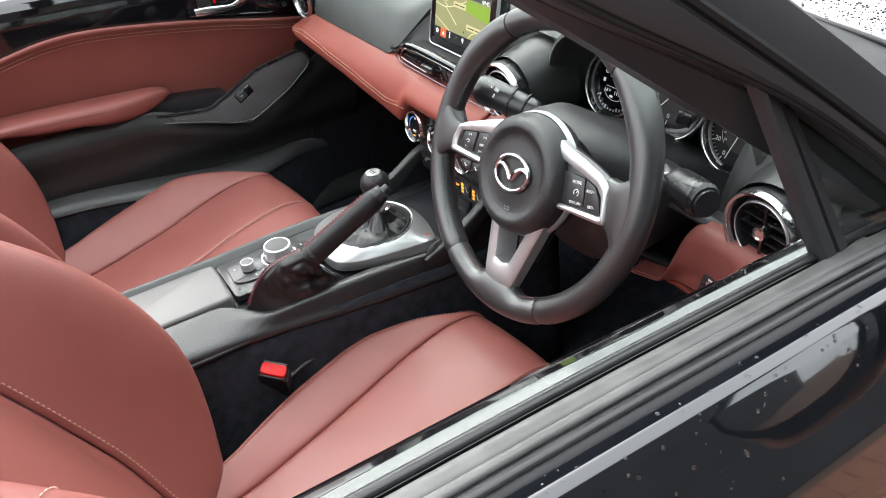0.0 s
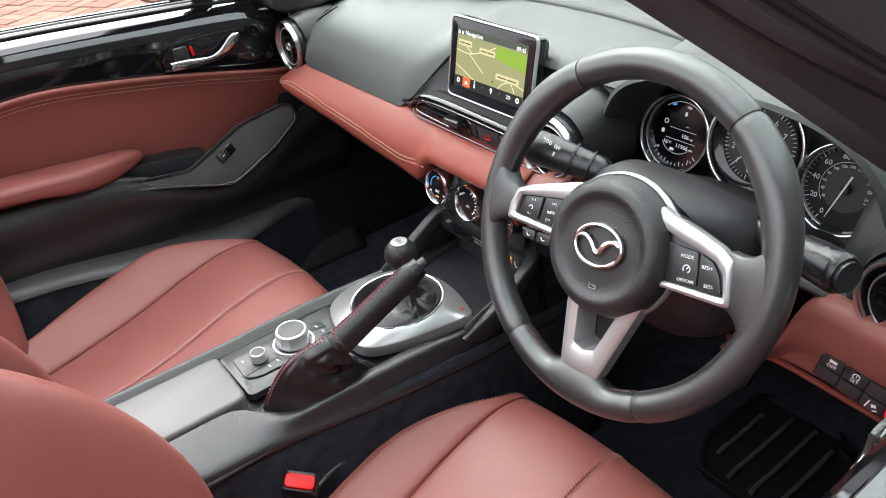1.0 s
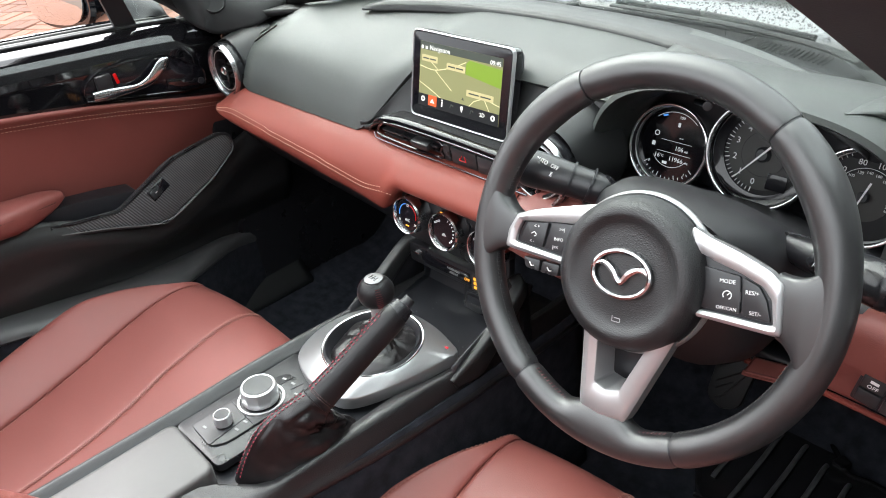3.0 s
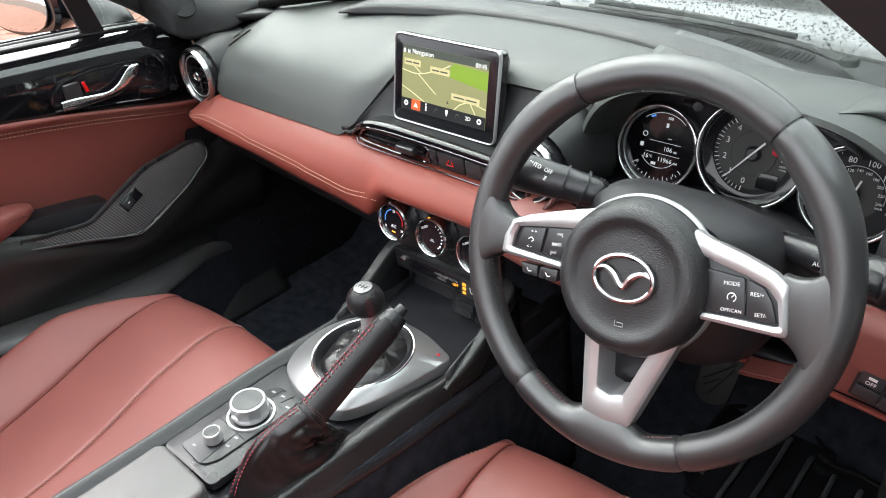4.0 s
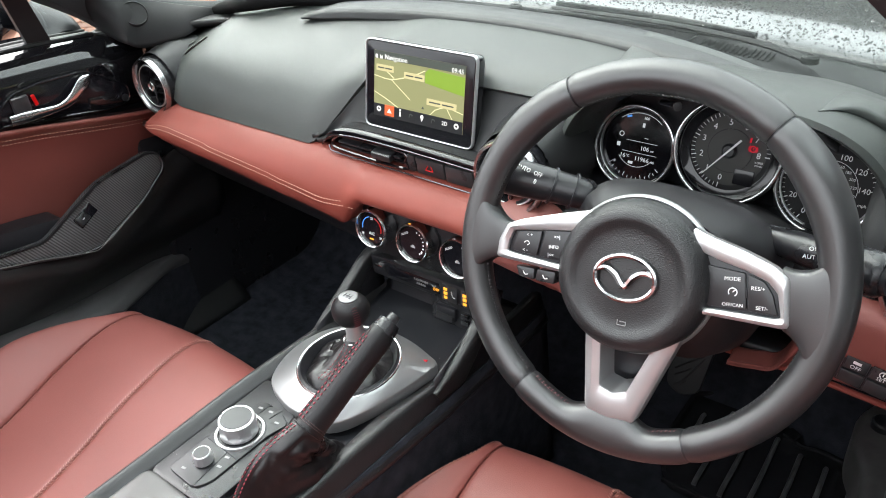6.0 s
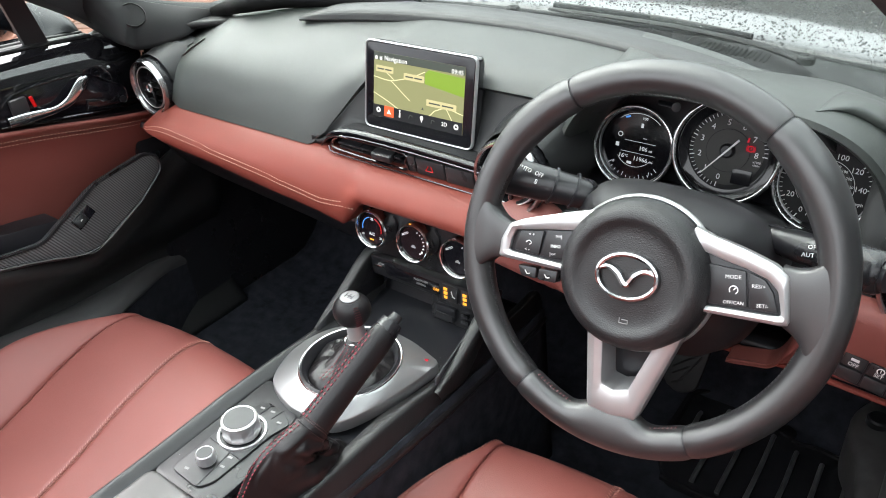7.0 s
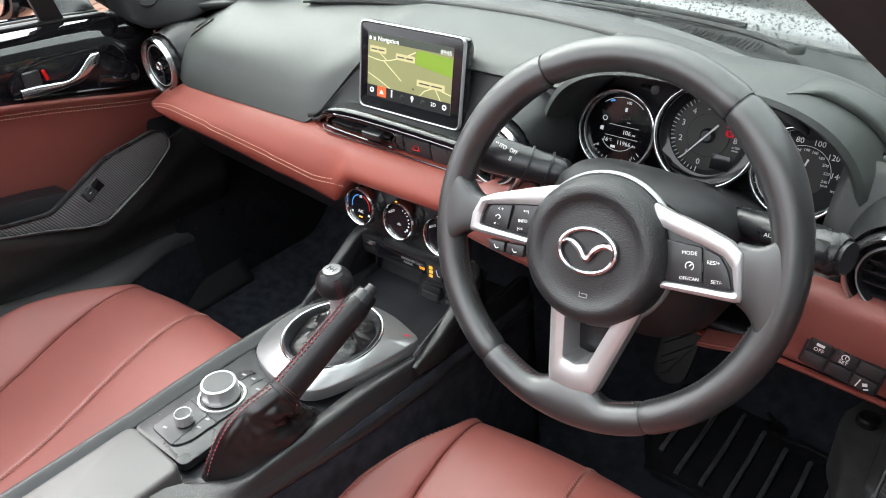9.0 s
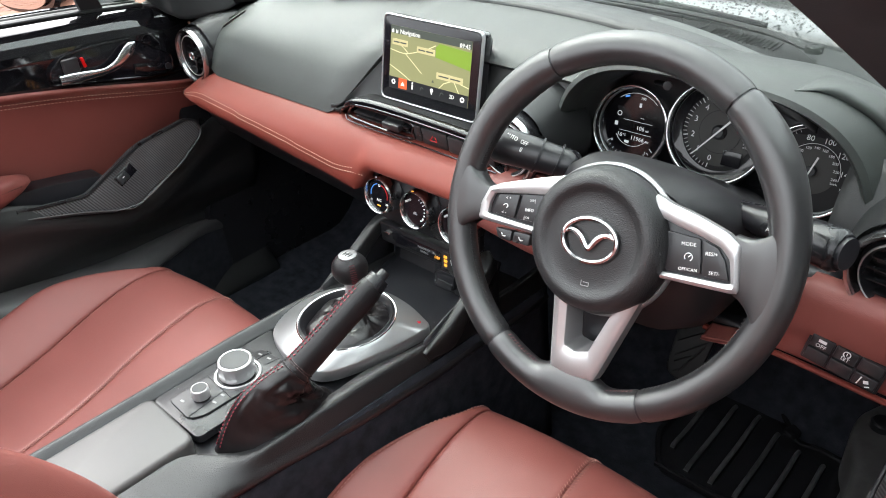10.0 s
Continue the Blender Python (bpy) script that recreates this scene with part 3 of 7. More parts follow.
def round_vent(centre, yaw, radius=0.046, deep=0.05):
    """A round eyeball vent: chrome ring, black barrel, blades and a chrome knob."""
    m = pose(*centre, 90, 0, yaw)
    v = part("air_vent", lathe([(radius * 0.98, -deep), (radius * 1.06, -0.004), (radius * 1.08, 0.001), (radius * 0.98, 0.003), (radius * 0.90, 0.0), (radius * 0.86, -deep)], 56, m), PLASTIC, dash, "round black air vent with a chrome ring")
    part("chrome_ring", lathe([(radius * 1.05, 0.000), (radius * 1.055, 0.005), (radius * 1.01, 0.0100), (radius * 0.95, 0.0085), (radius * 0.89, 0.001), (radius * 0.885, -0.006)], 64, m), VENT_RING, v, "satin chrome ring")
    part("barrel", lathe([(radius * 0.885, -0.010), (radius * 0.80, 0.002), (radius * 0.74, 0.004), (radius * 0.70, 0.0), (radius * 0.68, -0.03), (0.0, -0.032)], 56, m), PLASTIC, v)
    # Silver ring standing in for the reflection that brightens the barrel.
    part("barrel_glint", lathe([(radius * 0.80, 0.0022), (radius * 0.785, 0.0042), (radius * 0.765, 0.0048), (radius * 0.75, 0.0040)], 56, m), SILVER, v)
    for k in range(-2, 3):
        h = radius * 0.26 * k
        w = 2 * math.sqrt((radius * 0.69) ** 2 - h * h)
        part("blade", rbox(w, 0.002, 0.014, 0.0008, m @ pose(0, h, -0.008)), PLASTIC, v)
    part("spoke", rbox(0.0035, radius * 1.36, 0.006, 0.001, m @ pose(0, 0, -0.002)), GLOSS, v)
    part("vent_knob", lathe([(0.0085, -0.008), (0.009, 0.004), (0.0078, 0.007), (0.006, 0.0075), (0.005, 0.006), (0.0, 0.006)], 28, m), CHROME, v, "chrome centre knob")
    return v


round_vent((-0.583, 0.034, 0.725), -2)
round_vent((0.580, 0.034, 0.724), -6)
round_vent((0.130, 0.030, 0.735), 0)


def vent_pods():
    """Black mouldings that carry the round vents."""
    for x, y, z, r, s in ((-0.583, 0.052, 0.727, 0.051, 1), (0.580, 0.052, 0.726, 0.051, 1), (0.130, 0.05, 0.737, 0.051, 1)):
        m = pose(x, y, z, 90)
        part("vent_pod", lathe([(r, 0.008), (r * 1.05, -0.004), (r * 1.18, -0.03), (r * 1.3, -0.07)], 40, m), SOFT, dash)
    # right end of the dash face, behind the vent
    def f(u, v):
        x = 0.50 + 0.16 * u
        z = 0.69 + 0.11 * v
        return Vector((x, 0.062 + 0.05 * v * v, z))
    part("end_panel", sheet(f, 10, 10), SOFT, dash, solid=0.006)


vent_pods()


# ---------------------------------------------------------------- instrument binnacle
CX = 0.345


def arch(phi, a, zb, zt, x0=CX, flat=2.4):
    """Arch outline: phi 0 at the left foot, pi at the right foot."""
    c, s = math.cos(math.pi - phi), math.sin(phi)
    x = x0 + a * math.copysign(abs(c) ** (2 / flat), c)
    z = zb + (zt - zb) * abs(s) ** (2 / flat)
    return x, z


cluster = thing("instrument_binnacle", label="black hooded instrument binnacle with three chrome-ringed dials", category="instruments")


def hood():
    """Hood: inner wall, rolled lip and outer skin in one lofted shell."""
    rings = []
    for i in range(65):
        phi = math.pi * i / 64
        row = []
        for depth, grow, up in ((0.175, -0.020, -0.016), (0.13, -0.012, -0.010), (0.10, -0.006, -0.005), (0.084, -0.002, -0.001), (0.078, 0.003, 0.003), (0.082, 0.009, 0.008),
                                (0.10, 0.014, 0.011), (0.14, 0.022, 0.011), (0.20, 0.036, 0.0), (0.26, 0.05, -0.02)):
            x, z = arch(phi, 0.181 + grow, 0.690, 0.855 + up, 0.347, 2.9)
            lean = 0.020 * (z - 0.70) / 0.15
            row.append(Vector((x, depth - lean + 0.014 * abs(x - 0.347) / 0.18, z)))
        rings.append(row)
    part("hood", loft(rings, closed=False), DASHPAD, cluster, "soft black instrument hood", solid=0.004)
    # brow: the pad's rolled edge steps back from the mouth beside the right dial
    skin_profile = ((0.082, 0.009, 0.008), (0.10, 0.014, 0.011), (0.14, 0.022, 0.011), (0.20, 0.036, 0.0), (0.26, 0.05, -0.02))
    def skin(phi, depth):
        grow, up = ramp_of([(d, g) for d, g, _ in skin_profile], depth), ramp_of([(d, u) for d, _, u in skin_profile], depth)
        x, z = arch(phi, 0.181 + grow, 0.690, 0.855 + up, 0.347, 2.9)
        return Vector((x, depth - 0.020 * (z - 0.70) / 0.15 + 0.014 * abs(x - 0.347) / 0.18, z))
    rings = []
    for i in range(49):
        phi = radians(110 + 58 * i / 48)
        first = ramp_of([(0.385, 0.083), (0.43, 0.088), (0.455, 0.116), (0.492, 0.135), (0.545, 0.146)], skin(phi, 0.11).x) - 0.007 * smooth01(4, 16, i)
        tall = 0.0065 * smooth01(0, 8, i) * smooth01(48, 40, i)
        row = []
        for back, lift in ((0.0, -0.4), (-0.0005, 0.3), (0.0010, 0.72), (0.0035, 0.95), (0.0070, 1.0), (0.016, 1.0), (0.030, 0.85), (0.050, 0.45), (0.070, 0.05), (0.080, -0.2)):
            p = skin(phi, first + back)
            n = (skin(phi + 0.01, first + back) - p).cross(skin(phi, first + back + 0.003) - p).normalized()
            n = n if n.z > 0 else -n
            row.append(p + n * (tall * lift + (0.0004 if lift > 0 else -0.0004)))
        rings.append(row)
    part("brow", loft(rings, closed=False), DASHPAD, cluster, "rolled edge of the soft pad over the instruments", solid=0.003)
    plate = [arch(math.pi * i / 40, 0.180, 0.66, 0.850, 0.347, 2.9) for i in range(41)]
    part("backing", prism(plate, 0, 0.01, 0, Matrix(((1, 0, 0, 0), (0, 0, -1, 0.176), (0, 1, 0, 0), (0, 0, 0, 1)))), DARKPLASTIC, cluster)
    def low(u, v):
        x = 0.165 + 0.365 * u
        return Vector((x, 0.175 - 0.14 * v, 0.705 - 0.01 * v + 0.006 * math.sin(v * 3)))
    part("lower_cover", sheet(low, 20, 8), DARKPLASTIC, cluster, solid=0.004)


hood()
DIAL_TILT = 90 - 15


def dial(name, x, z, r, label):
    m = pose(x, 0.153, z, DIAL_TILT)
    d = part(name, lathe([(r * 0.985, -0.012), (r * 0.94, -0.008), (r * 0.92, -0.004), (0.0, -0.004)], 64, m), DIAL, cluster, label)
    ring = [(r * 1.0, -0.014), (r * 1.02, 0.004)] + [(r * 0.985 + 0.0030 * math.cos(radians(a)), 0.009 + 0.0034 * math.sin(radians(a))) for a in range(0, 181, 22)]
    part("chrome_ring", lathe(ring + [(r * 0.93, -0.002)], 80, m), CHROME, d, "bright metal bezel ring")
    part("ring_step", lathe([(r * 0.930, 0.001), (r * 0.915, 0.001), (r * 0.905, -0.003)], 64, m), SILVER, d)
    return d, m


def tick(m, ang, r0, r1, w, material, parent, z=-0.0032):
    a = radians(ang)
    part("tick", rbox(r1 - r0, w, 0.0006, 0, m @ pose(0, 0, z, 0, 0, ang) @ pose((r0 + r1) / 2, 0, 0)), material, parent)


def rev_counter():
    d, m = dial("rev_counter", 0.345, 0.768, 0.060, "rev counter with white figures")
    part("dial_wall", lathe([(0.0555, 0.002), (0.0500, -0.001), (0.0455, -0.0022), (0.0450, -0.0036)], 64, m), LENS_BLACK, d, "black wall round the dial face")
    part("inner_disc", lathe([(0.0400, -0.0036), (0.0400, -0.0028), (0.0, -0.0028)], 56, m), DIAL_GREY, d)
    part("inner_disc", lathe([(0.0250, -0.0024), (0.0250, -0.0018), (0.0, -0.0018)], 48, m), DIAL, d)
    part("disc_face", lathe([(0.0243, -0.0016), (0.0243, -0.0014), (0.0, -0.0014)], 48, m), DIAL_GREY, d)
    for i in range(41):
        ang = 262 - i * 6.54
        big = i % 5 == 0
        tick(m, ang, 0.0385 if big else 0.0400, 0.0440, 0.0011 if big else 0.0006, INK, d, -0.0022)
    for i in range(9):
        a = radians(262 - i * 32.7)
        words(str(i), 0.0096, m @ pose(0.0320 * math.cos(a), 0.0320 * math.sin(a), -0.0012), INK, d, "figure")
    words("x1000", 0.0036, m @ pose(0.034, -0.0070, -0.0012), INK, d)
    words("r/min", 0.0036, m @ pose(0.034, -0.0105, -0.0012), INK, d)
    part("needle", prism([(-0.019, -0.0012), (0.039, -0.0005), (0.039, 0.0005), (-0.019, 0.0012)], 0.0048, 0.0056, 0, m @ pose(0, 0, 0, 0, 0, 232)), INK, d, "white needle")
    part("needle_boss", lathe([(0.0085, -0.001), (0.0085, 0.0015), (0.0068, 0.0030), (0.0060, 0.0045), (0.0, 0.0045)], 32, m), DARKPLASTIC, d)
    part("inset_display", rbox(0.022, 0.018, 0.002, 0.0008, m @ pose(0.021, -0.027, -0.0015)), LENS_BLACK, d)
    brake_lamp = part("warning_lamp", tube([m @ Vector((0.0250 + 0.0032 * math.cos(k * math.pi / 6), 0.0072 + 0.0032 * math.sin(k * math.pi / 6), 0.0004)) for k in range(12)], 0.0006, 6, 30, closed=True), LED_RED, d, "red brake warning lamp")
    part("lamp_bar", rbox(0.0009, 0.0028, 0.0006, 0, m @ pose(0.0250, 0.0074, 0.0004)), LED_RED, brake_lamp)
    for sg in (-1, 1):
        part("lamp_arc", tube([m @ Vector((0.0250 + sg * 0.0048 * math.cos(radians(k)), 0.0072 + 0.0048 * math.sin(radians(k)), 0.0004)) for k in (-45, -20, 0, 20, 45)], 0.0005, 6, 10), LED_RED, brake_lamp)
    belt_lamp = part("warning_lamp", lathe([(0.0011, -0.001), (0.0011, 0.0004), (0, 0.0006)], 14, m @ pose(0.0205, 0.0180, 0)), LED_RED, d, "red belt warning lamp")
    part("lamp_bar", rbox(0.0022, 0.0032, 0.0006, 0.0002, m @ pose(0.0205, 0.0152, 0.0002)), LED_RED, belt_lamp)


def speedometer():
    d, m = dial("speedometer", 0.452, 0.750, 0.051, "speedometer with white figures")
    part("inner_disc", lathe([(0.026, -0.0036), (0.026, -0.0026), (0.0, -0.0026)], 48, m), DIAL_GREY, d)
    for i in range(36):
        ang = 241 - i * 6.72
        big = i % 5 == 0
        tick(m, ang, 0.0415 if big else 0.0430, 0.0465, 0.0010 if big else 0.0005, INK, d)
    for i, s in enumerate(("0", "20", "40", "60", "80", "100", "120", "140")):
        a = radians(241 - i * 33.6)
        words(s, 0.0086, m @ pose(0.0352 * math.cos(a), 0.0352 * math.sin(a), -0.0012), INK, d, "figure")
    for i in range(1, 13):
        a = radians(234 - i * 20.3)
        words(str(20 * i), 0.0043, m @ pose(0.0250 * math.cos(a), 0.0250 * math.sin(a), -0.0012), INK, d, "figure")
    part("scale_arc", tube([m @ Vector((0.0292 * math.cos(radians(k)), 0.0292 * math.sin(radians(k)), -0.0022)) for k in range(-10, 221, 10)], 0.0003, 5), INK, d)
    words("mph", 0.0050, m @ pose(0.0370, -0.0120, -0.0012), INK, d)
    words("km/h", 0.0036, m @ pose(0.0255, -0.0085, -0.0012), INK, d)
    part("needle", prism([(-0.017, -0.001), (0.036, -0.0004), (0.036, 0.0004), (-0.017, 0.001)], 0.0044, 0.0052, 0, m @ pose(0, 0, 0, 0, 0, 254)), INK, d, "white needle")
    part("needle_boss", lathe([(0.0058, -0.001), (0.0058, 0.003), (0.0048, 0.004), (0.0, 0.004)], 32, m), DARKPLASTIC, d)


def trip_display():
    d, m = dial("trip_display", 0.2345, 0.749, 0.0505, "round black trip display")
    part("screen_lens", lathe([(0.0455, -0.0036), (0.0455, -0.0026), (0.0, -0.0026)], 48, m), LENS_BLACK, d)
    words("106", 0.0076, m @ pose(0.010, -0.002, -0.0018), LCD_TEXT, d)
    words("mi", 0.0044, m @ pose(0.0195, -0.003, -0.0018), LCD_TEXT, d)
    words("16", 0.0076, m @ pose(-0.0165, -0.0145, -0.0018), LCD_TEXT, d)
    words("\u00b0C", 0.0042, m @ pose(-0.0100, -0.0140, -0.0018), LCD_TEXT, d)
    words("11966", 0.0076, m @ pose(0.0085, -0.0155, -0.0018), LCD_TEXT, d)
    words("mi", 0.0044, m @ pose(0.0225, -0.0162, -0.0018), LCD_TEXT, d)
    words("--", 0.008, m @ pose(0.010, 0.0115, -0.0018), LCD_TEXT, d)
    words("100", 0.0048, m @ pose(0.006, 0.0345, -0.0018), LCD_TEXT, d)
    words("0", 0.005, m @ pose(-0.0255, -0.0235, -0.0018), LCD_TEXT, d)
    words("1", 0.005, m @ pose(0.0225, -0.0305, -0.0018), LCD_TEXT, d)
    for x, y, w in ((0.005, 0.0055, 0.040), (0.004, -0.0085, 0.044)):
        part("rule", rbox(w, 0.0004, 0.0004, 0, m @ pose(x, y, -0.0018)), LCD_TEXT, d)
    for i in range(13):
        tick(m, 220 + i * 8.3, 0.0360 if i % 4 == 0 else 0.0385, 0.0415, 0.0005, LCD_TEXT, d, -0.0018)
    part("scale_arc", tube([m @ Vector((0.040 * math.cos(radians(k)), 0.040 * math.sin(radians(k)), -0.002)) for k in range(50, 131, 10)], 0.0003, 5), LCD_TEXT, d)
    part("scale_arc", tube([m @ Vector((0.026 * math.cos(radians(k)), 0.026 * math.sin(radians(k)), -0.002)) for k in range(215, 326, 10)], 0.0003, 5), LCD_TEXT, d)
    part("blue_mark", rbox(0.006, 0.0022, 0.0005, 0, m @ pose(-0.016, 0.034, -0.0018, 0, 0, 20)), LED_BLUE, d)
    part("pump_icon", rbox(0.0042, 0.005, 0.0004, 0, m @ pose(-0.024, -0.0015, -0.0018)), LCD_TEXT, d)
    part("mode_icon", lathe([(0.0032, -0.002), (0.0032, -0.0015), (0.0024, -0.0015), (0.0024, -0.002)], 20, m @ pose(-0.022, 0.0115, 0)), LCD_TEXT, d)
    part("thermometer_icon", rbox(0.003, 0.005, 0.0004, 0, m @ pose(0.004, 0.026, -0.0018)), LCD_TEXT, d)
    part("car_icon", rbox(0.006, 0.0032, 0.0004, 0, m @ pose(-0.005, -0.0215, -0.0018)), LCD_TEXT, d)


rev_counter()
speedometer()
trip_display()
# trip knob between the dials
part("trip_knob", tube([(0.262, 0.150, 0.812), (0.276, 0.135, 0.818), (0.290, 0.120, 0.823)], 0.0032, 10), DARKPLASTIC, cluster)
part("trip_knob", lathe([(0.0048, -0.004), (0.005, 0.003), (0.0, 0.0035)], 20, pose(0.2925, 0.117, 0.824, 75, 0, 20)), DARKPLASTIC, cluster)
words("PUSH", 0.005, pose(0.262, 0.146, 0.826, 78, 0, 8), INK_GREY, cluster)

# ---------------------------------------------------------------- steering wheel
WHEEL = pose(0.341, -0.088, 0.751, 68, 0, 0)
wheel = thing("steering_wheel", WHEEL, "black leather three-spoke steering wheel with satin silver inserts", "steering wheel")
RIM_R = 0.1735
RIM_DY = -0.0022


def rim():
    def piece(a0, a1, fat, label=""):
        rings = []
        n = max(6, int(abs(a1 - a0) / 1.5))
        for i in range(n + 1):
            a = radians(a0 + (a1 - a0) * i / n)
            t = i / n
            end = min(1.0, min(t, 1 - t) * n / 1.4)
            r = (0.0164 + fat(math.degrees(a))) * (0.93 + 0.07 * math.sqrt(max(0.0, min(1.0, end))))
            c, s = math.cos(a), math.sin(a)
            ring = []
            for k in range(20):
                b = 2 * math.pi * k / 20
                d = r * math.cos(b)
                if d < 0:
                    d *= 1 + 1.05 * swell(math.degrees(a))
                h = r * 1.03 * math.sin(b)
                ring.append(Vector(((RIM_R + d) * c, (RIM_R + d) * s + RIM_DY, h)))
            rings.append(ring)
        return part("rim", loft(rings), RIM_LEATHER, wheel, label, sharp=60)
    def swell(a):
        """The rim widens towards the hub to take the foot of the lower spoke."""
        return math.exp(-(abs(a % 360 - 274.3) / 11.5) ** 4)
    def grip(a):
        a = a % 360
        return 0.0022 * math.exp(-((a - 40) / 16) ** 2) + 0.0022 * math.exp(-((a - 140) / 16) ** 2)
    edges = [57.0, 123.0, 241.0, 301.0, 417.0]
    for a, b in zip(edges, edges[1:]):
        piece(a + 0.35, b - 0.35, grip, "black leather rim section")
    for a in edges[:4]:
        c = math.radians(a)
        rings = [[Vector(((RIM_R + 0.0150 * math.cos(2 * math.pi * k / 20)) * math.cos(c + e), (RIM_R + 0.0150 * math.cos(2 * math.pi * k / 20)) * math.sin(c + e) + RIM_DY,
                          0.0154 * math.sin(2 * math.pi * k / 20))) for k in range(20)] for e in (-0.011, 0.011)]
        part("rim_joint", loft(rings), DARKPLASTIC, wheel)
    r = RIM_R - 0.0160
    for a0, a1, th in ((63, 117, THREAD_GREY), (129, 172, THREAD_GREY), (190, 240, THREAD_GREY), (243.5, 260, THREAD_RIM), (288, 300, THREAD_RIM), (302.5, 350, THREAD_GREY), (8, 54, THREAD_GREY)):
        bm = bmesh.new()
        n = int(abs(a1 - a0) / 1.5)
        for i in range(n):
            a = radians(a0 + (a1 - a0) * i / n)
            for s, z0, z1 in ((0.006, 0.0015, 0.0060), (0.006, 0.0060, 0.0015)):
                p = [Vector((r * math.cos(a + s * w), r * math.sin(a + s * w) + RIM_DY, z0 + (z1 - z0) * w)) for w in (0, 1)]
                rings = [[q + Vector((0.0005 * math.cos(k * 1.57), 0.0005 * math.sin(k * 1.57), 0)) for k in range(4)] for q in p]
                loft(rings, True, True, bm)
        part("stitching", bm, th, wheel, kind="stuff")


rim()


def hub():
    prof = [(0.0, -0.035), (0.055, -0.035), (0.0665, -0.022), (0.0690, -0.004), (0.0685, 0.010), (0.0655, 0.0215), (0.0600, 0.0275), (0.0545, 0.0295),
            (0.0505, 0.0290), (0.0470, 0.0262), (0.0430, 0.0248), (0.036, 0.0246), (0.018, 0.0262), (0.0, 0.0268)]
    m = pose(0.004, -0.011, 0)
    h = part("airbag_cover", lathe([(r * 1.055, z) for r, z in prof], 72, m), HUB_GRAIN, wheel, "round black airbag cover with a raised edge", sharp=70)
    part("silver_ring", lathe([(0.0720, -0.010), (0.0758, -0.006), (0.0758, -0.001), (0.0736, 0.002), (0.0726, 0.001)], 72, m), SILVER, wheel, "thin satin silver ring")
    # oval badge with a plain winged bar
    m = m @ pose(0, 0, 0, 0, 0, 8)
    oval = [m @ Vector((0.0285 * math.cos(2 * math.pi * k / 24), 0.0208 * math.sin(2 * math.pi * k / 24) + 0.001, 0.0285)) for k in range(24)]
    part("badge_ring", tube(oval, 0.0026, 8, 72, closed=True), CHROME, h, "chrome oval badge")
    wing = [m @ Vector((x, y, 0.0285)) for x, y in ((-0.0268, 0.0060), (-0.0175, 0.0085), (-0.0085, 0.0035), (0.0, -0.0065), (0.0085, 0.0035), (0.0175, 0.0085), (0.0268, 0.0060))]
    part("badge_wing", tube(wing, lambda t: 0.0020 + 0.0012 * math.sin(math.pi * t) + 0.0008 * math.sin(2 * math.pi * t) ** 2, 8, 50), CHROME, h)
    for p, q in (((-0.004, -0.0435), (-0.004, -0.0385)), ((-0.004, -0.0435), (0.004, -0.0435)), ((-0.002, -0.0400), (0.004, -0.0400)), ((0.004, -0.0435), (0.004, -0.0400))):
        part("horn_icon", tube([m @ Vector((*p, 0.0262)), m @ Vector((*q, 0.0262))], 0.0004, 5, 3), INK_GREY, h)


hub()


def frame_plate(outer, inner, deep, z0, z1, zf, soft=0.0015, steps=9):
    """A raised plate round a pocket: outer wall, rounded edge, top face, pocket wall."""
    def loop(pts):
        out = []
        for (x0, y0), (x1, y1) in zip(pts, pts[1:] + pts[:1]):
            out += [(x0 + (x1 - x0) * k / steps, y0 + (y1 - y0) * k / steps) for k in range(steps)]
        for _ in range(1):
            out = [((a[0] + 2 * b[0] + c[0]) / 4, (a[1] + 2 * b[1] + c[1]) / 4) for a, b, c in zip(out[-1:] + out[:-1], out, out[1:] + out[:1])]
        return out
    o, i, f = loop(outer), loop(inner), loop(deep)
    def mix(a, b, t):
        return [(p[0] + (q[0] - p[0]) * t, p[1] + (q[1] - p[1]) * t) for p, q in zip(a, b)]
    rows = [(o, z0), (o, z1 - soft), (mix(o, i, 0.08), z1 - 0.3 * soft), (mix(o, i, 0.2), z1 + 0.0006), (mix(o, i, 0.5), z1 + 0.0016), (mix(o, i, 0.85), z1 + 0.0004), (mix(o, i, 0.97), z1 - 0.3 * soft), (i, z1 - soft), (f, zf)]
    return loft([[Vector((x, y, z)) for x, y in pts] for pts, z in rows], True, False)


def flare(x, y, angle, half0, half1, deep0, ramp=2.2, cross=None):
    """Padded leather web that spreads from a spoke into the rim."""
    a = radians(angle)
    end = Vector((RIM_R * math.cos(a), RIM_R * math.sin(a) + RIM_DY, 0.0))
    start = Vector((x, y, 0.001))
    out = (end - start).normalized()
    tang = Vector((-math.sin(a), math.cos(a), 0))
    first = Vector(cross).normalized() if cross else tang
    rings = []
    for i in range(15):
        t = i / 14
        c = start.lerp(end, t)
        w = first.lerp(tang, t).normalized()
        half = half0 + (half1 - half0) * t ** ramp
        deep = deep0 + (0.0163 - deep0) * smooth01(0.0, 0.75, t)
        ring = []
        for k in range(36):
            g = 2 * math.pi * k / 36
            co, si = math.cos(g), math.sin(g)
            q = c + w * half * math.copysign(abs(co) ** 0.75, co)
            # follow the rim's curve at its outer end
            q -= out * (half * co) ** 2 * 3.0 * t ** 2
            ring.append(q + Vector((0, 0, deep * math.copysign(abs(si) ** (0.34 - 0.14 * t), si))))
        rings.append(ring)
    part("spoke_web", loft(rings), RIM_LEATHER, wheel, "black leather web between spoke and rim", sharp=70)


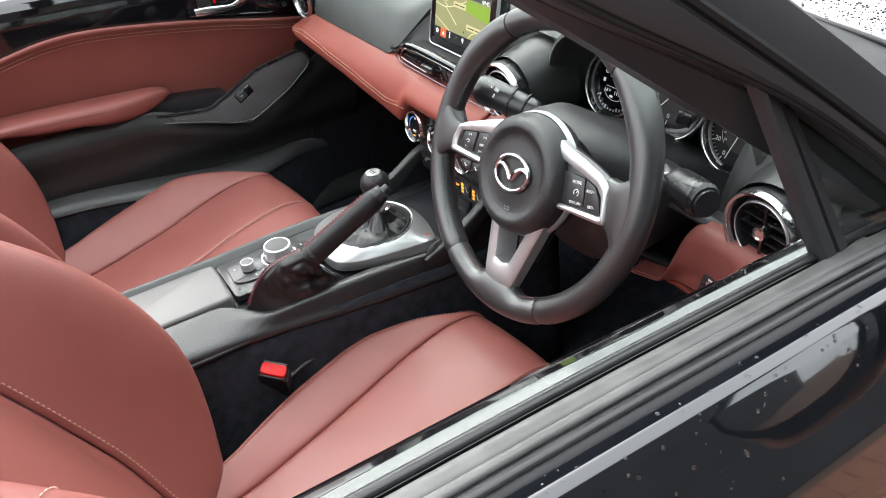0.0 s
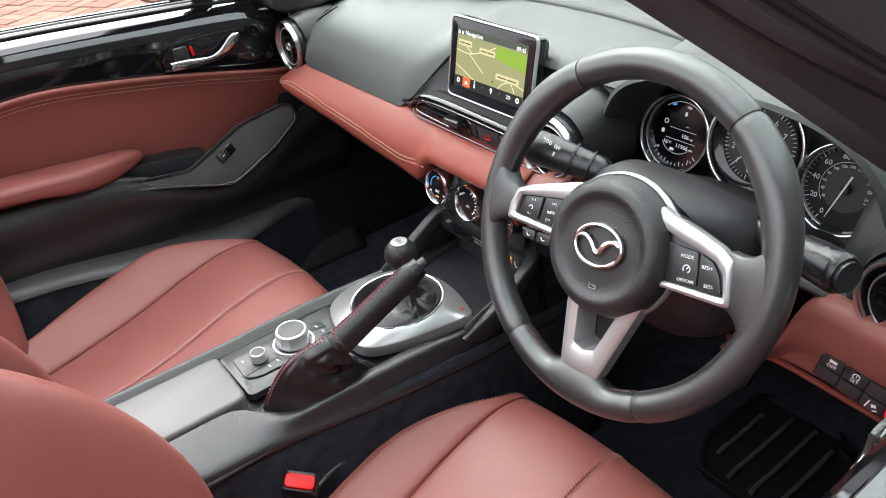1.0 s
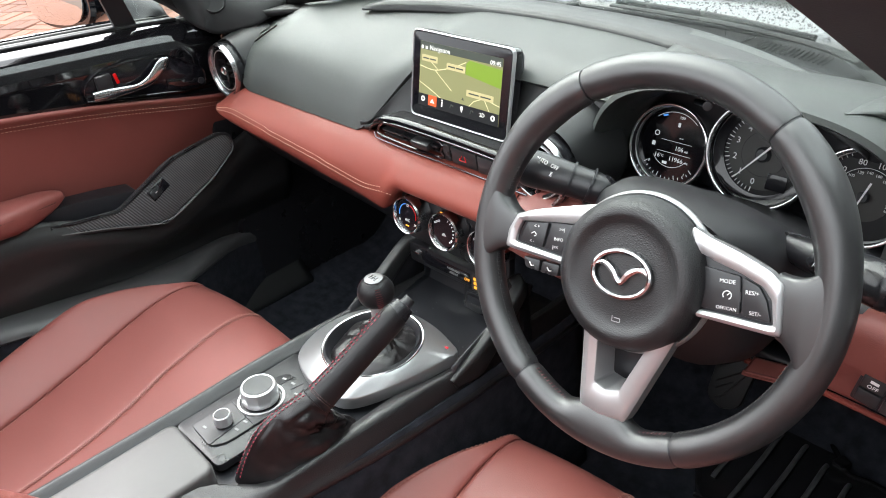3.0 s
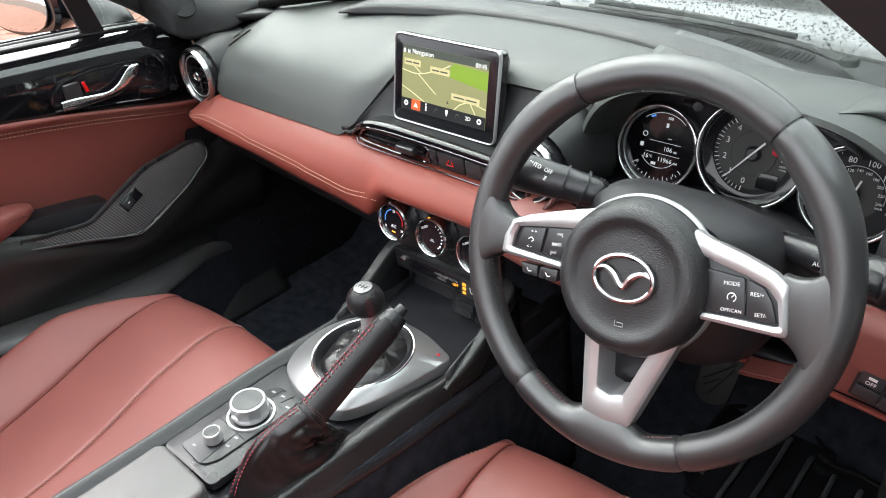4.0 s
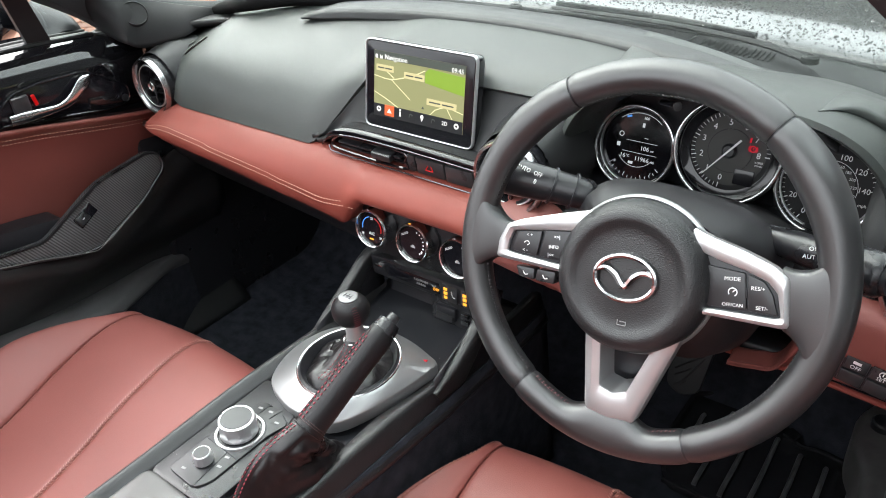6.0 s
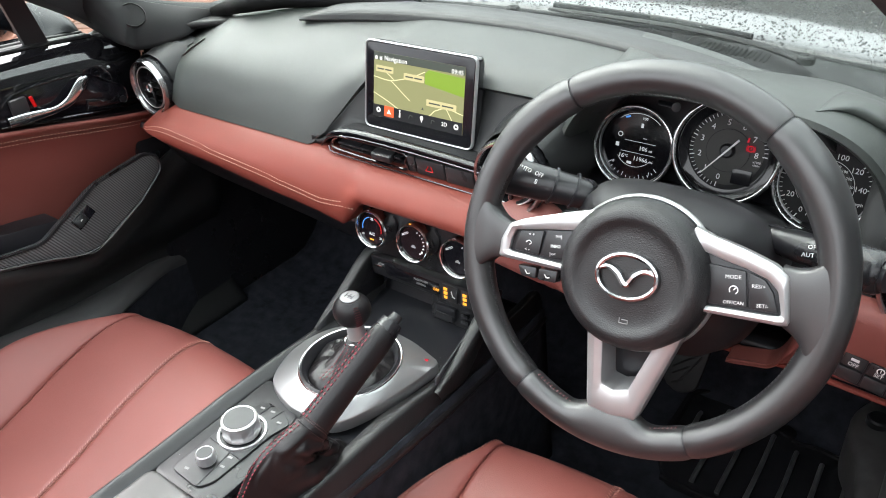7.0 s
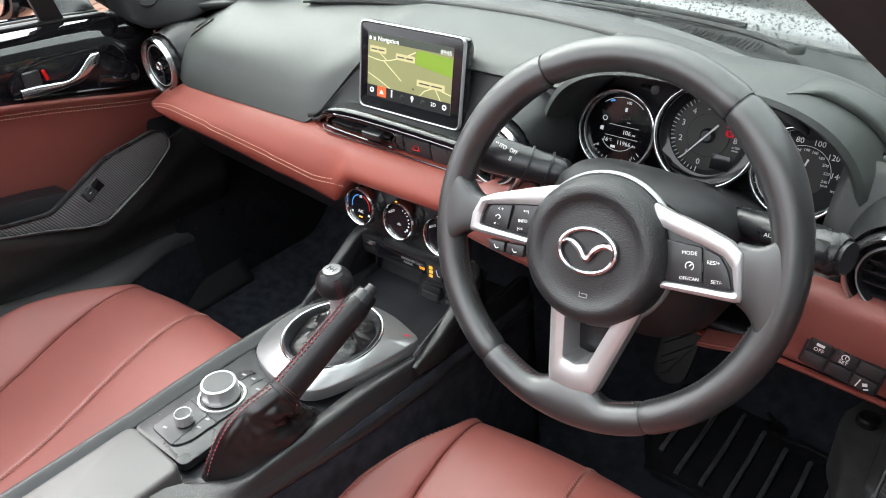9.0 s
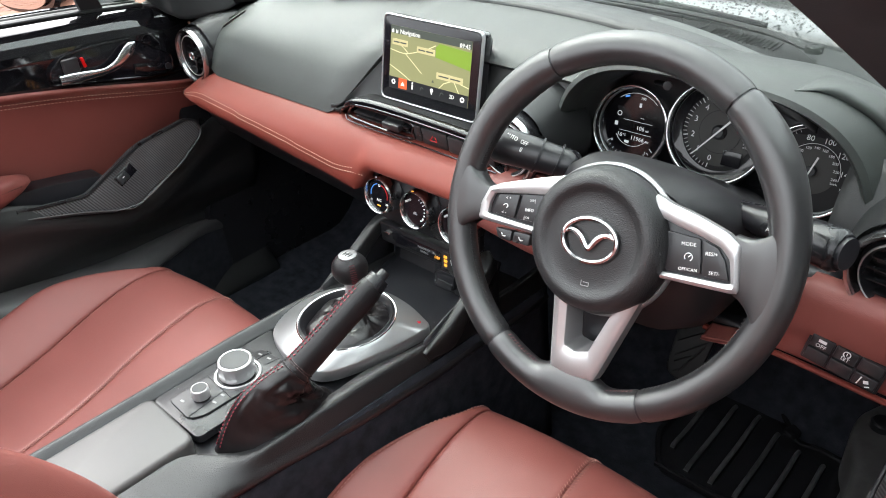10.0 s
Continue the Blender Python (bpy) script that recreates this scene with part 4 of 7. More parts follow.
def side_spoke(sign):
    if sign > 0:
        root = [(0.060, 0.046), (0.112, 0.036), (0.130, 0.028), (0.142, -0.0140), (0.070, -0.026)]
        outer = [(0.048, 0.049), (0.066, 0.0445), (0.094, 0.0405), (0.121, 0.0344), (0.1345, 0.0270), (0.1450, -0.0143), (0.083, -0.0225), (0.056, -0.027)]
        inner = [(0.062, 0.0295), (0.0760, 0.0270), (0.1000, 0.0245), (0.1190, 0.0205), (0.1290, 0.0125), (0.1365, -0.0075), (0.0872, -0.0150), (0.066, -0.0185)]
        keys = (("cruise_button", [(0.0660, 0.0200), (0.0999, 0.0222), (0.1083, -0.0078), (0.0740, -0.0150)]), ("cruise_button", [(0.1020, 0.0222), (0.1165, 0.0195), (0.1255, 0.0105), (0.1335, -0.0055), (0.1100, -0.0085)]))
        marks = (("MODE", 0.0048, 0.0910, 0.0145), ("OFF/CAN", 0.0042, 0.0965, -0.0075), ("RES/+", 0.0047, 0.1130, 0.0125), ("SET/-", 0.0045, 0.1200, -0.0030))
    else:
        root = [(-0.060, 0.036), (-0.115, 0.013), (-0.130, 0.004), (-0.136, -0.0320), (-0.065, -0.028)]
        outer = [(-0.043, 0.041), (-0.080, 0.0275), (-0.1174, 0.0125), (-0.1329, 0.0040), (-0.1395, -0.0150), (-0.1385, -0.0330), (-0.0595, -0.0275), (-0.048, -0.025)]
        inner = [(-0.055, 0.0165), (-0.085, 0.0095), (-0.112, 0.0025), (-0.1245, -0.0010), (-0.1275, -0.012), (-0.1275, -0.0240), (-0.065, -0.0208), (-0.055, -0.019)]
        keys = (("audio_button", [(-0.0900, 0.0075), (-0.0626, 0.0140), (-0.0675, -0.0160), (-0.0915, -0.0190)]), ("audio_button", [(-0.1185, -0.0005), (-0.0935, 0.0061), (-0.0945, -0.0198), (-0.1230, -0.0212)]))
        marks = (("INFO", 0.0047, -0.0780, -0.0060), (">>|", 0.0047, -0.0765, 0.0045), ("|<<", 0.0047, -0.0795, -0.0145), ("< +", 0.0048, -0.1060, -0.0010), ("< -", 0.0048, -0.1080, -0.0172))
    part("spoke", prism(round_poly(root, 0.006, 4), -0.008, 0.0080, 0.005, None, 4), LEATHER_BLACK, wheel, "black spoke root", sharp=70)
    if sign > 0:
        flare(0.1330, 0.0085, 1.0, 0.0270, 0.060, 0.0105, cross=(-0.24, 0.97, 0))
    else:
        flare(-0.1300, -0.0145, 184.0, 0.0190, 0.052, 0.0105, cross=(0.10, -0.99, 0))
    part("silver_frame", frame_plate(outer, inner, inner, 0.002, 0.0135, 0.004), SILVER, wheel, "satin silver spoke frame", sharp=35)
    part("button_well", prism(inner, 0.002, 0.0092, 0.0003), DARKPLASTIC, wheel)
    z = 0.0130
    made = [part(nm, prism(round_poly(o, 0.002, 3), 0.006, 0.0126, 0.0008), BUTTON, wheel, "dark grey switch pad with white print") for nm, o in keys]
    for text, size, x, y in marks:
        words(text, size, pose(x, y, z, 0, 0, 12), INK, made[0] if abs(x) < 0.1 else made[1])
    if sign > 0:
        part("speed_icon", tube([Vector((0.0940 + 0.0036 * math.cos(radians(a)), 0.0035 + 0.0036 * math.sin(radians(a)), z)) for a in range(-50, 231, 28)], 0.0005, 5, 24), INK, made[0])
        part("icon_needle", tube([(0.0940, 0.0035, z), (0.0955, 0.0058, z)], 0.0005, 5, 4), INK, made[0])
        part("key_split", rbox(0.0007, 0.008, 0.0006, 0, pose(0.1050, 0.006, 0.0127, 0, 0, 16)), DARKPLASTIC, made[0])
    else:
        part("voice_icon", tube([(-0.1105, -0.0100, z), (-0.1075, -0.0075, z), (-0.1045, -0.0095, z), (-0.1065, -0.0115, z)], 0.0005, 5, 12), INK, made[1])
        for o, c in (([(-0.1168, -0.0365), (-0.0955, -0.0340), (-0.0944, -0.0455), (-0.1112, -0.0465)], (-0.1045, -0.0405)), ([(-0.0929, -0.0338), (-0.0723, -0.0310), (-0.0719, -0.0433), (-0.0925, -0.0455)], (-0.0825, -0.0385))):
            b = part("phone_button", prism(round_poly(o, 0.002, 3), -0.004, 0.0085, 0.001), BUTTON, wheel)
            part("phone_icon", tube([(c[0] - 0.003, c[1] + 0.001, 0.0088), (c[0], c[1] - 0.002, 0.0088), (c[0] + 0.003, c[1] - 0.001, 0.0088)], 0.0006, 5, 8), INK, b)


side_spoke(1)
side_spoke(-1)


def lower_spoke():
    outer = [(-0.0365, -0.045), (-0.0276, -0.0788), (-0.0115, -0.1520), (0.0126, -0.1560), (0.0375, -0.1475), (0.0405, -0.1388), (0.0602, -0.060), (0.064, -0.045)]
    inner = [(-0.0165, -0.045), (-0.0100, -0.0814), (-0.0018, -0.1235), (0.0118, -0.1258), (0.0250, -0.1195), (0.0270, -0.1120), (0.0383, -0.0724), (0.0455, -0.045)]
    deep = [(-0.0165, -0.045), (-0.0095, -0.0814), (-0.0010, -0.1190), (0.0120, -0.1205), (0.0235, -0.1150), (0.0265, -0.1080), (0.0375, -0.0724), (0.0450, -0.045)]
    part("silver_spoke", frame_plate(outer, inner, deep, -0.006, 0.0115, -0.022, 0.002), SILVER, wheel, "forked satin silver lower spoke", sharp=22)
    part("spoke_well", prism([(-0.018, -0.050), (-0.004, -0.124), (0.028, -0.120), (0.046, -0.050)], -0.036, -0.028, 0.001), DARKPLASTIC, wheel)


lower_spoke()


# ---------------------------------------------------------------- steering column and stalks
column = thing("steering_column", label="black plastic steering column shroud with two control stalks", category="steering column")


def shroud():
    rings = []
    for y, cz, w, h, low in ((0.175, 0.655, 0.095, 0.045, 0.045), (0.12, 0.672, 0.106, 0.054, 0.065), (0.06, 0.695, 0.110, 0.060, 0.095), (0.015, 0.722, 0.106, 0.062, 0.140), (-0.02, 0.735, 0.096, 0.056, 0.136), (-0.048, 0.742, 0.072, 0.048, 0.050)):
        ring = []
        for k in range(40):
            a = 2 * math.pi * k / 40
            c, s = math.cos(a), math.sin(a)
            ring.append(Vector((0.342 + w * math.copysign(abs(c) ** 0.72, c), y, cz + (h if s > 0 else low) * math.copysign(abs(s) ** 0.8, s))))
        rings.append(ring)
    part("shroud", loft(rings), PILLAR, column, "black moulded column shroud", sharp=60)


shroud()


def stalk(points, radii, label):
    s = part("stalk", tube(points, lambda t: ramp_of(radii, t), 20, 40), PLASTIC, column, label)
    return s


lamp = stalk([(0.280, 0.004, 0.756), (0.252, -0.006, 0.760), (0.215, -0.015, 0.765), (0.180, -0.023, 0.769), (0.157, -0.028, 0.771)],
             [(0, 0.007), (0.16, 0.0075), (0.21, 0.0145), (0.26, 0.0165), (0.45, 0.0175), (0.70, 0.0195), (0.94, 0.0205), (1.0, 0.0175)], "black light stalk with white symbols")
wipe = stalk([(0.430, 0.022, 0.750), (0.455, 0.014, 0.752), (0.480, 0.005, 0.755), (0.514, -0.005, 0.758), (0.538, -0.012, 0.760)],
             [(0, 0.012), (0.25, 0.0150), (0.50, 0.0160), (0.56, 0.0185), (0.95, 0.0205), (1.0, 0.0175)], "black wiper stalk with white symbols")
for t, nm, sc, pts in ((0, "stalk_ring", lamp, ((0.2345, -0.0105, 0.7625, 0.0202), (0.2120, -0.0158, 0.7655, 0.0207))),):
    for x, y, z, r in pts:
        part(nm, tube([(x + 0.0010, y + 0.0005, z - 0.0004), (x - 0.0010, y - 0.0005, z + 0.0004)], r, 20, 3), DARKPLASTIC, sc)
part("stalk_end", tube([(0.537, -0.0117, 0.760), (0.5425, -0.0134, 0.7606)], 0.0150, 20, 3), DARKPLASTIC, wipe)
fx = pose(0.196, -0.0327, 0.7808, 52, 3, -10)
for dx, s in ((-0.018, "AUTO"), (0.018, "OFF")):
    words(s, 0.0066, fx @ pose(dx * 0.55, 0.004, 0.0042), INK, lamp)
part("lamp_icon", lathe([(0.0022, 0), (0.0022, 0.0004), (0.0014, 0.0004)], 12, fx @ pose(-0.020, -0.001, 0.0042)), INK, lamp)
for k in range(4):
    part("lamp_icon", rbox(0.003, 0.0006, 0.0004, 0, fx @ pose(-0.012, -0.006 + 0.0013 * k, 0.0040)), INK, lamp)
    part("lamp_icon", rbox(0.003, 0.0006, 0.0004, 0, fx @ pose(0.010, -0.006 + 0.0013 * k, 0.0040)), INK, lamp)
words("OFF", 0.0056, pose(0.4770, -0.0075, 0.7668, 52, 0, 16), INK, wipe)
words("AUTO", 0.0056, pose(0.4765, -0.0112, 0.7600, 68, 0, 16), INK, wipe)


# ---------------------------------------------------------------- screen
SCREEN = pose(-0.0440, 0.0825, 0.7925, 90 - 10, 0, 0)
screen = thing("display_screen", SCREEN, "tablet-style navigation screen with a bright metal edge", "screen")
part("casing", prism(rect(0.181, 0.119, 0.010), -0.018, 0.002, 0.003), GLOSS, screen, "black screen casing", sharp=50)
part("back_cover", prism(rect(0.170, 0.110, 0.012), -0.030, -0.017, 0.006), DARKPLASTIC, screen)
bezel = [[Vector((x, y, z)) for x, y in rect(w, h, r)] for w, h, r, z in ((0.1818, 0.1198, 0.0100, -0.003), (0.1832, 0.1212, 0.0105, 0.0000), (0.1828, 0.1208, 0.0102, 0.0024),
                                                                        (0.1808, 0.1188, 0.0094, 0.0034), (0.1790, 0.1170, 0.0086, 0.0030), (0.1784, 0.1164, 0.0084, 0.0018))]
part("metal_edge", loft(bezel, True, False), SILVER, screen, "satin metal edge", sharp=60)
part("glass_face", prism(rect(0.176, 0.114, 0.007), 0.002, 0.0028, 0.0003), LENS_BLACK, screen)
disp = part("map_picture", prism(rect(0.150, 0.088, 0, 0, 0.0015), 0.0028, 0.0032), MAP_LAND, screen, "lit navigation map")
part("park_area", prism([(0.012, 0.0145), (0.075, 0.007), (0.075, 0.031), (0.018, 0.0335), (0.012, 0.028)], 0.0032, 0.0034), MAP_PARK, disp)
for pts in ([(-0.075, 0.012), (-0.045, 0.010), (-0.010, 0.020), (0.012, 0.030)], [(-0.045, 0.010), (-0.03, 0.0), (-0.012, -0.012)], [(-0.075, -0.010), (-0.052, -0.018), (-0.028, -0.028)],
            [(0.030, -0.018), (0.048, -0.012), (0.075, -0.016)], [(0.030, -0.018), (0.020, -0.028)], [(-0.06, 0.024), (-0.040, 0.012)], [(0.048, -0.012), (0.058, -0.026)]):
    part("road_line", tube([(x, y, 0.0033) for x, y in pts], 0.0006, 5, 24, squash=0.4, side=(0, 0, 1)), MAP_ROAD, disp)
for x, y, w in ((-0.056, 0.0235, 0.030), (-0.006, 0.0195, 0.034), (0.040, -0.0090, 0.048)):
    tag = part("name_tag", prism(rect(w, 0.0085, 0.001, x, y), 0.0034, 0.0037), MAP_TAG, disp)
    for k in range(2):
        part("name_bar", rbox(w * 0.38, 0.0018, 0.0003, 0, pose(x - w * 0.22 + k * w * 0.44, y, 0.0038)), UI_GREY, tag)
part("cursor", prism([(0.008, -0.0200), (0.012, -0.0205), (0.0105, -0.0165)], 0.0035, 0.0038), UI_GREY, disp)
part("title_bar", prism(rect(0.150, 0.0105, 0, 0, 0.0403), 0.0034, 0.0037), UI_GREY, disp)
words("Navigation", 0.0090, pose(-0.0370, 0.0385, 0.0040), UI_TEXT, disp)
words("09:45", 0.0085, pose(0.0635, 0.0375, 0.0040), UI_TEXT, disp)
part("home_icon", prism([(-0.0725, 0.0355), (-0.0685, 0.0355), (-0.0685, 0.039), (-0.0705, 0.041), (-0.0725, 0.039)], 0.0037, 0.0040), UI_TEXT, disp)
part("map_icon", prism([(-0.0645, 0.0355), (-0.0605, 0.0355), (-0.0605, 0.0405), (-0.0625, 0.038), (-0.0645, 0.0405)], 0.0037, 0.0040), UI_TEXT, disp)
part("menu_bar", prism(rect(0.150, 0.0165, 0, 0, -0.0343), 0.0034, 0.0037), UI_BAR, disp)
for k in range(8):
    x = -0.0655 + 0.0187 * k
    if k == 1:
        part("menu_tile", prism(rect(0.0165, 0.0145, 0.001, x, -0.0330), 0.0038, 0.0041), UI_TILE, disp, "orange selected menu tile")
        part("menu_icon", prism([(x - 0.004, -0.036), (x + 0.004, -0.036), (x, -0.030)], 0.0041, 0.0043), UI_TEXT, disp)
    elif k == 6:
        words("2D", 0.0075, pose(x, -0.0330, 0.0040), UI_TEXT, disp)
    elif k in (0, 7):
        part("menu_icon", lathe([(0.0038, 0.0037), (0.0038, 0.0041), (0.0018, 0.0041), (0.0018, 0.0037)], 10, pose(x, -0.0330, 0)), UI_TEXT, disp)
    elif k == 4:
        part("menu_icon", lathe([(0.0026, 0.0037), (0.0026, 0.0041), (0, 0.0041)], 14, pose(x, -0.0312, 0)), UI_TEXT, disp)
        part("menu_icon", prism([(x - 0.0022, -0.0325), (x, -0.0375), (x + 0.0022, -0.0325)], 0.0037, 0.0041), UI_TEXT, disp)
    elif k == 2:
        part("menu_icon", rbox(0.0022, 0.0068, 0.0004, 0, pose(x, -0.0340, 0.0039)), UI_TEXT, disp)
        part("menu_icon", lathe([(0.0014, 0.0037), (0.0014, 0.0041), (0, 0.0041)], 10, pose(x, -0.0285, 0)), UI_TEXT, disp)
    else:
        part("menu_icon", tube([(x - 0.003, -0.0355, 0.004), (x - 0.001, -0.031, 0.004), (x + 0.003, -0.0325, 0.004)], 0.0006, 5, 10), UI_GREY, disp)
part("stand", rbox(0.12, 0.030, 0.018, 0.006, pose(0, -0.060, -0.026)), DARKPLASTIC, screen)


# ---------------------------------------------------------------- heater controls
heater = thing("heater_controls", label="black heater panel with three round chrome-edged dials", category="heater controls")
part("panel", prism(round_poly([(-0.100, 0.572), (0.100, 0.572), (0.102, 0.655), (0.085, 0.664), (-0.085, 0.664), (-0.102, 0.655)], 0.014, 5), 0, 0.012, 0.002,
     Matrix(((1, 0, 0, 0), (0, 0, -1, 0.020), (0, 1, 0, 0), (0, 0, 0, 1)))), PLASTIC, heater, "black panel")
for k, x in enumerate((-0.066, 0.006, 0.078)):
    m = pose(x, 0.012, 0.622, 82) @ Matrix.Diagonal((1.08, 1.08, 1.55, 1.0))
    d = part("heater_dial", lathe([(0.0262, -0.004), (0.0262, 0.004), (0.0250, 0.0055)], 48, m), DARKPLASTIC, heater, "round heater dial with a faceted chrome edge")
    rings = []
    for r, z, q in ((0.0258, 0.003, 1), (0.0264, 0.007, 1), (0.0262, 0.0150, 1), (0.0250, 0.0188, 0), (0.0238, 0.0205, 0), (0.0228, 0.0200, 0), (0.0216, 0.017, 0)):
        ring = []
        for j in range(96):
            a = 2 * math.pi * j / 96
            w = 2 * math.pi / 16
            f = math.cos(w / 2) / math.cos(a % w - w / 2) if q else 1.0
            ring.append(m @ Vector((r * f * math.cos(a), r * f * math.sin(a), z)))
        rings.append(ring)
    part("chrome_edge", loft(rings, True, False), CHROME, d, "faceted chrome edge", sharp=12)
    face = part("dial_face", lathe([(0.0212, 0.0150), (0.0206, 0.0172), (0.0, 0.0172)], 48, m), LENS_BLACK, d)
    z = 0.0174
    if k == 0:
        words("A/C", 0.0056, m @ pose(0, -0.007, z), INK, face)
        words("22", 0.0045, m @ pose(0, 0.0135, z), INK, face)
        words("15", 0.004, m @ pose(-0.0145, -0.010, z), INK, face)
        words("29", 0.004, m @ pose(0.0145, -0.010, z), INK, face)
        for a0, a1, mt in ((105, 190, LED_BLUE), (-10, 75, RED_PLASTIC)):
            part("heat_arc", tube([m @ Vector((0.0155 * math.cos(radians(a)), 0.0155 * math.sin(radians(a)), z)) for a in range(a0, a1 + 1, 17)], 0.0007, 5, 20), mt, face)
        part("indicator", rbox(0.006, 0.0016, 0.0006, 0, m @ pose(0, -0.0145, z)), LED_AMBER, face)
    else:
        words("AUTO", 0.0042, m @ pose(-0.013, 0.009, z, 0, 0, 30), INK, face)
        for j in range(8):
            a = radians(70 - j * 17)
            part("scale_mark", rbox(0.0019, 0.0008 + 0.00012 * j, 0.0004, 0, m @ pose(0.0160 * math.cos(a), 0.0160 * math.sin(a), z, 0, 0, math.degrees(a))), INK, face)
        part("car_icon", rbox(0.0066, 0.0018, 0.0004, 0.0, m @ pose(0.0, -0.0055, z)), INK_GREY, face)
        part("car_icon", rbox(0.0034, 0.0016, 0.0004, 0.0, m @ pose(0.0, -0.0038, z)), INK_GREY, face)
        part("fan_icon", lathe([(0.0013, z - 0.0003), (0.0013, z), (0.0, z)], 8, m @ pose(0.013, -0.010, 0)), INK, face)
    part("indicator", rbox(0.0035, 0.0035, 0.0012, 0.0004, m @ pose(-0.004, 0.0235, 0.0185)), LED_AMBER if k == 1 else CHROME, d)

row = thing("switch_row", label="row of small black switches under the heater dials", category="switches")
def at_row(x, z, y=0.016):
    return pose(x, y, z, 84)
part("row_body", prism(round_poly([(-0.098, 0.528), (0.098, 0.528), (0.100, 0.560), (-0.100, 0.560)], 0.006, 3), 0, 0.02, 0.002, Matrix(((1, 0, 0, 0), (0, 0, -1, 0.030), (0, 1, 0, 0), (0, 0, 0, 1)))), PLASTIC, row)
sl = part("slider_switch", rbox(0.024, 0.020, 0.012, 0.002, at_row(-0.084, 0.545)), BUTTON, row)
part("slider_tip", rbox(0.015, 0.004, 0.004, 0.001, at_row(-0.084, 0.545) @ pose(0, 0, 0.007)), CHROME, sl)
aw = part("airbag_window", rbox(0.092, 0.018, 0.004, 0.001, at_row(-0.020, 0.544, 0.011)), LENS_BLACK, row, "dark window with a passenger airbag lamp")
words("PASSENGER", 0.0048, at_row(-0.006, 0.5465, 0.0085), INK_GREY, aw)
words("AIRBAG", 0.0048, at_row(-0.006, 0.5405, 0.0085), INK_GREY, aw)
words("OFF", 0.0062, at_row(0.020, 0.541, 0.0085), LED_AMBER, aw)
for x in (0.044, 0.076):
    hb = part("seat_heat_button", rbox(0.027, 0.026, 0.010, 0.002, at_row(x, 0.543, 0.012)), BUTTON, row, "seat heater button with amber lamps")
    for k in range(3):
        part("amber_lamp", rbox(0.0062, 0.0045, 0.001, 0.0004, at_row(x - 0.006, 0.5365 + 0.0068 * k, 0.0066)), LED_AMBER, hb)
    part("seat_icon", tube([at_row(x + 0.004, 0.549, 0.0066).translation, at_row(x + 0.006, 0.541, 0.0066).translation, at_row(x + 0.010, 0.540, 0.0066).translation], 0.0007, 5, 10), INK, hb)
usb = thing("socket_panel", label="small black panel with card slot and USB sockets", category="socket panel")
part("plate", rbox(0.105, 0.012, 0.040, 0.003, pose(0.058, 0.020, 0.505, -5)), PLASTIC, usb)
part("card_slot", rbox(0.034, 0.010, 0.022, 0.003, pose(0.034, 0.012, 0.506, -5)), DARKPLASTIC, usb)
part("card_flap", rbox(0.030, 0.006, 0.011, 0.002, pose(0.034, 0.0075, 0.501, -5)), BUTTON, usb)
for i in range(2):
    for j in range(2):
        part("usb_socket", rbox(0.012, 0.008, 0.007, 0.001, pose(0.066 + 0.018 * i, 0.0125, 0.500 + 0.0115 * j, -5)), DARKCHROME, usb)

# ---------------------------------------------------------------- centre console
console = thing("centre_console", label="black centre console with satin gear surround and armrest lid", category="console")


def top_z(y):
    """Height of the console's top along the car."""
    return ramp_of([(-0.75, 0.500), (-0.62, 0.500), (-0.40, 0.498), (-0.25, 0.500), (-0.08, 0.492), (0.10, 0.480)], y)


def console_body():
    """Outer shell: two rails, the drop of their flanks, open in the middle."""
    for side in (-1, 1):
        rings = []
        for i in range(60):
            y = -0.80 + 0.95 * i / 59
            z = top_z(y)
            if side < 0:
                inn, mid, out = -0.090, -0.106, -0.121
                zi, zm, zo = z - 0.004, z + 0.004, z - 0.006
            else:
                t = smooth01(-0.44, -0.36, y)
                inn = 0.024 + 0.052 * t + 0.012 * smooth01(-0.2, -0.1, y)
                out = ramp_of([(-0.80, 0.090), (-0.52, 0.094), (-0.39, 0.100), (-0.24, 0.114), (-0.10, 0.119)], y)
                mid = inn + 0.55 * (out - inn)
                zi = z + 0.004 - 0.006 * t
                zm = z + 0.001 - 0.004 * (1 - t)
                zo = z - ramp_of([(-0.8, 0.014), (-0.40, 0.016), (-0.24, 0.030), (-0.10, 0.036)], y)
            pts = [(inn, zi - 0.03), (inn, zi - 0.004), (inn + side * 0.003, zi), (mid, zm), (out - side * 0.006, zo + 0.004), (out, zo - 0.006), (out - side * 0.002, zo - 0.014)]
            rings.append([Vector((p.x, y, p.z)) for p in curve_pts([(a, 0, b) for a, b in pts], 30)])
        part("rail", loft(rings, closed=False), HUB_GRAIN, console, "padded black console side", solid=0.004)
        rings = []
        for i in range(40):
            y = -0.80 + 0.95 * i / 39
            o = 0.119 if side < 0 else ramp_of([(-0.80, 0.090), (-0.52, 0.094), (-0.39, 0.100), (-0.24, 0.114), (-0.10, 0.119)], y)
            z = top_z(y) - 0.024
            rings.append([Vector((side * (o - 0.004 + 0.02 * k / 8), y, z + (0.15 - z) * k / 8)) for k in range(9)])
        part("flank", loft(rings, closed=False), CARPET, console, "black carpeted console flank", solid=0.004)
    def deck(u, v):
        x = -0.092 + 0.190 * u
        y = -0.78 + 0.92 * v
        return Vector((x, y, top_z(y) - 0.020 - 0.006 * smooth01(-0.07, 0.0, y)))
    part("deck", sheet(deck, 12, 50), DARKPLASTIC, console, "recessed black deck", solid=0.006)


console_body()


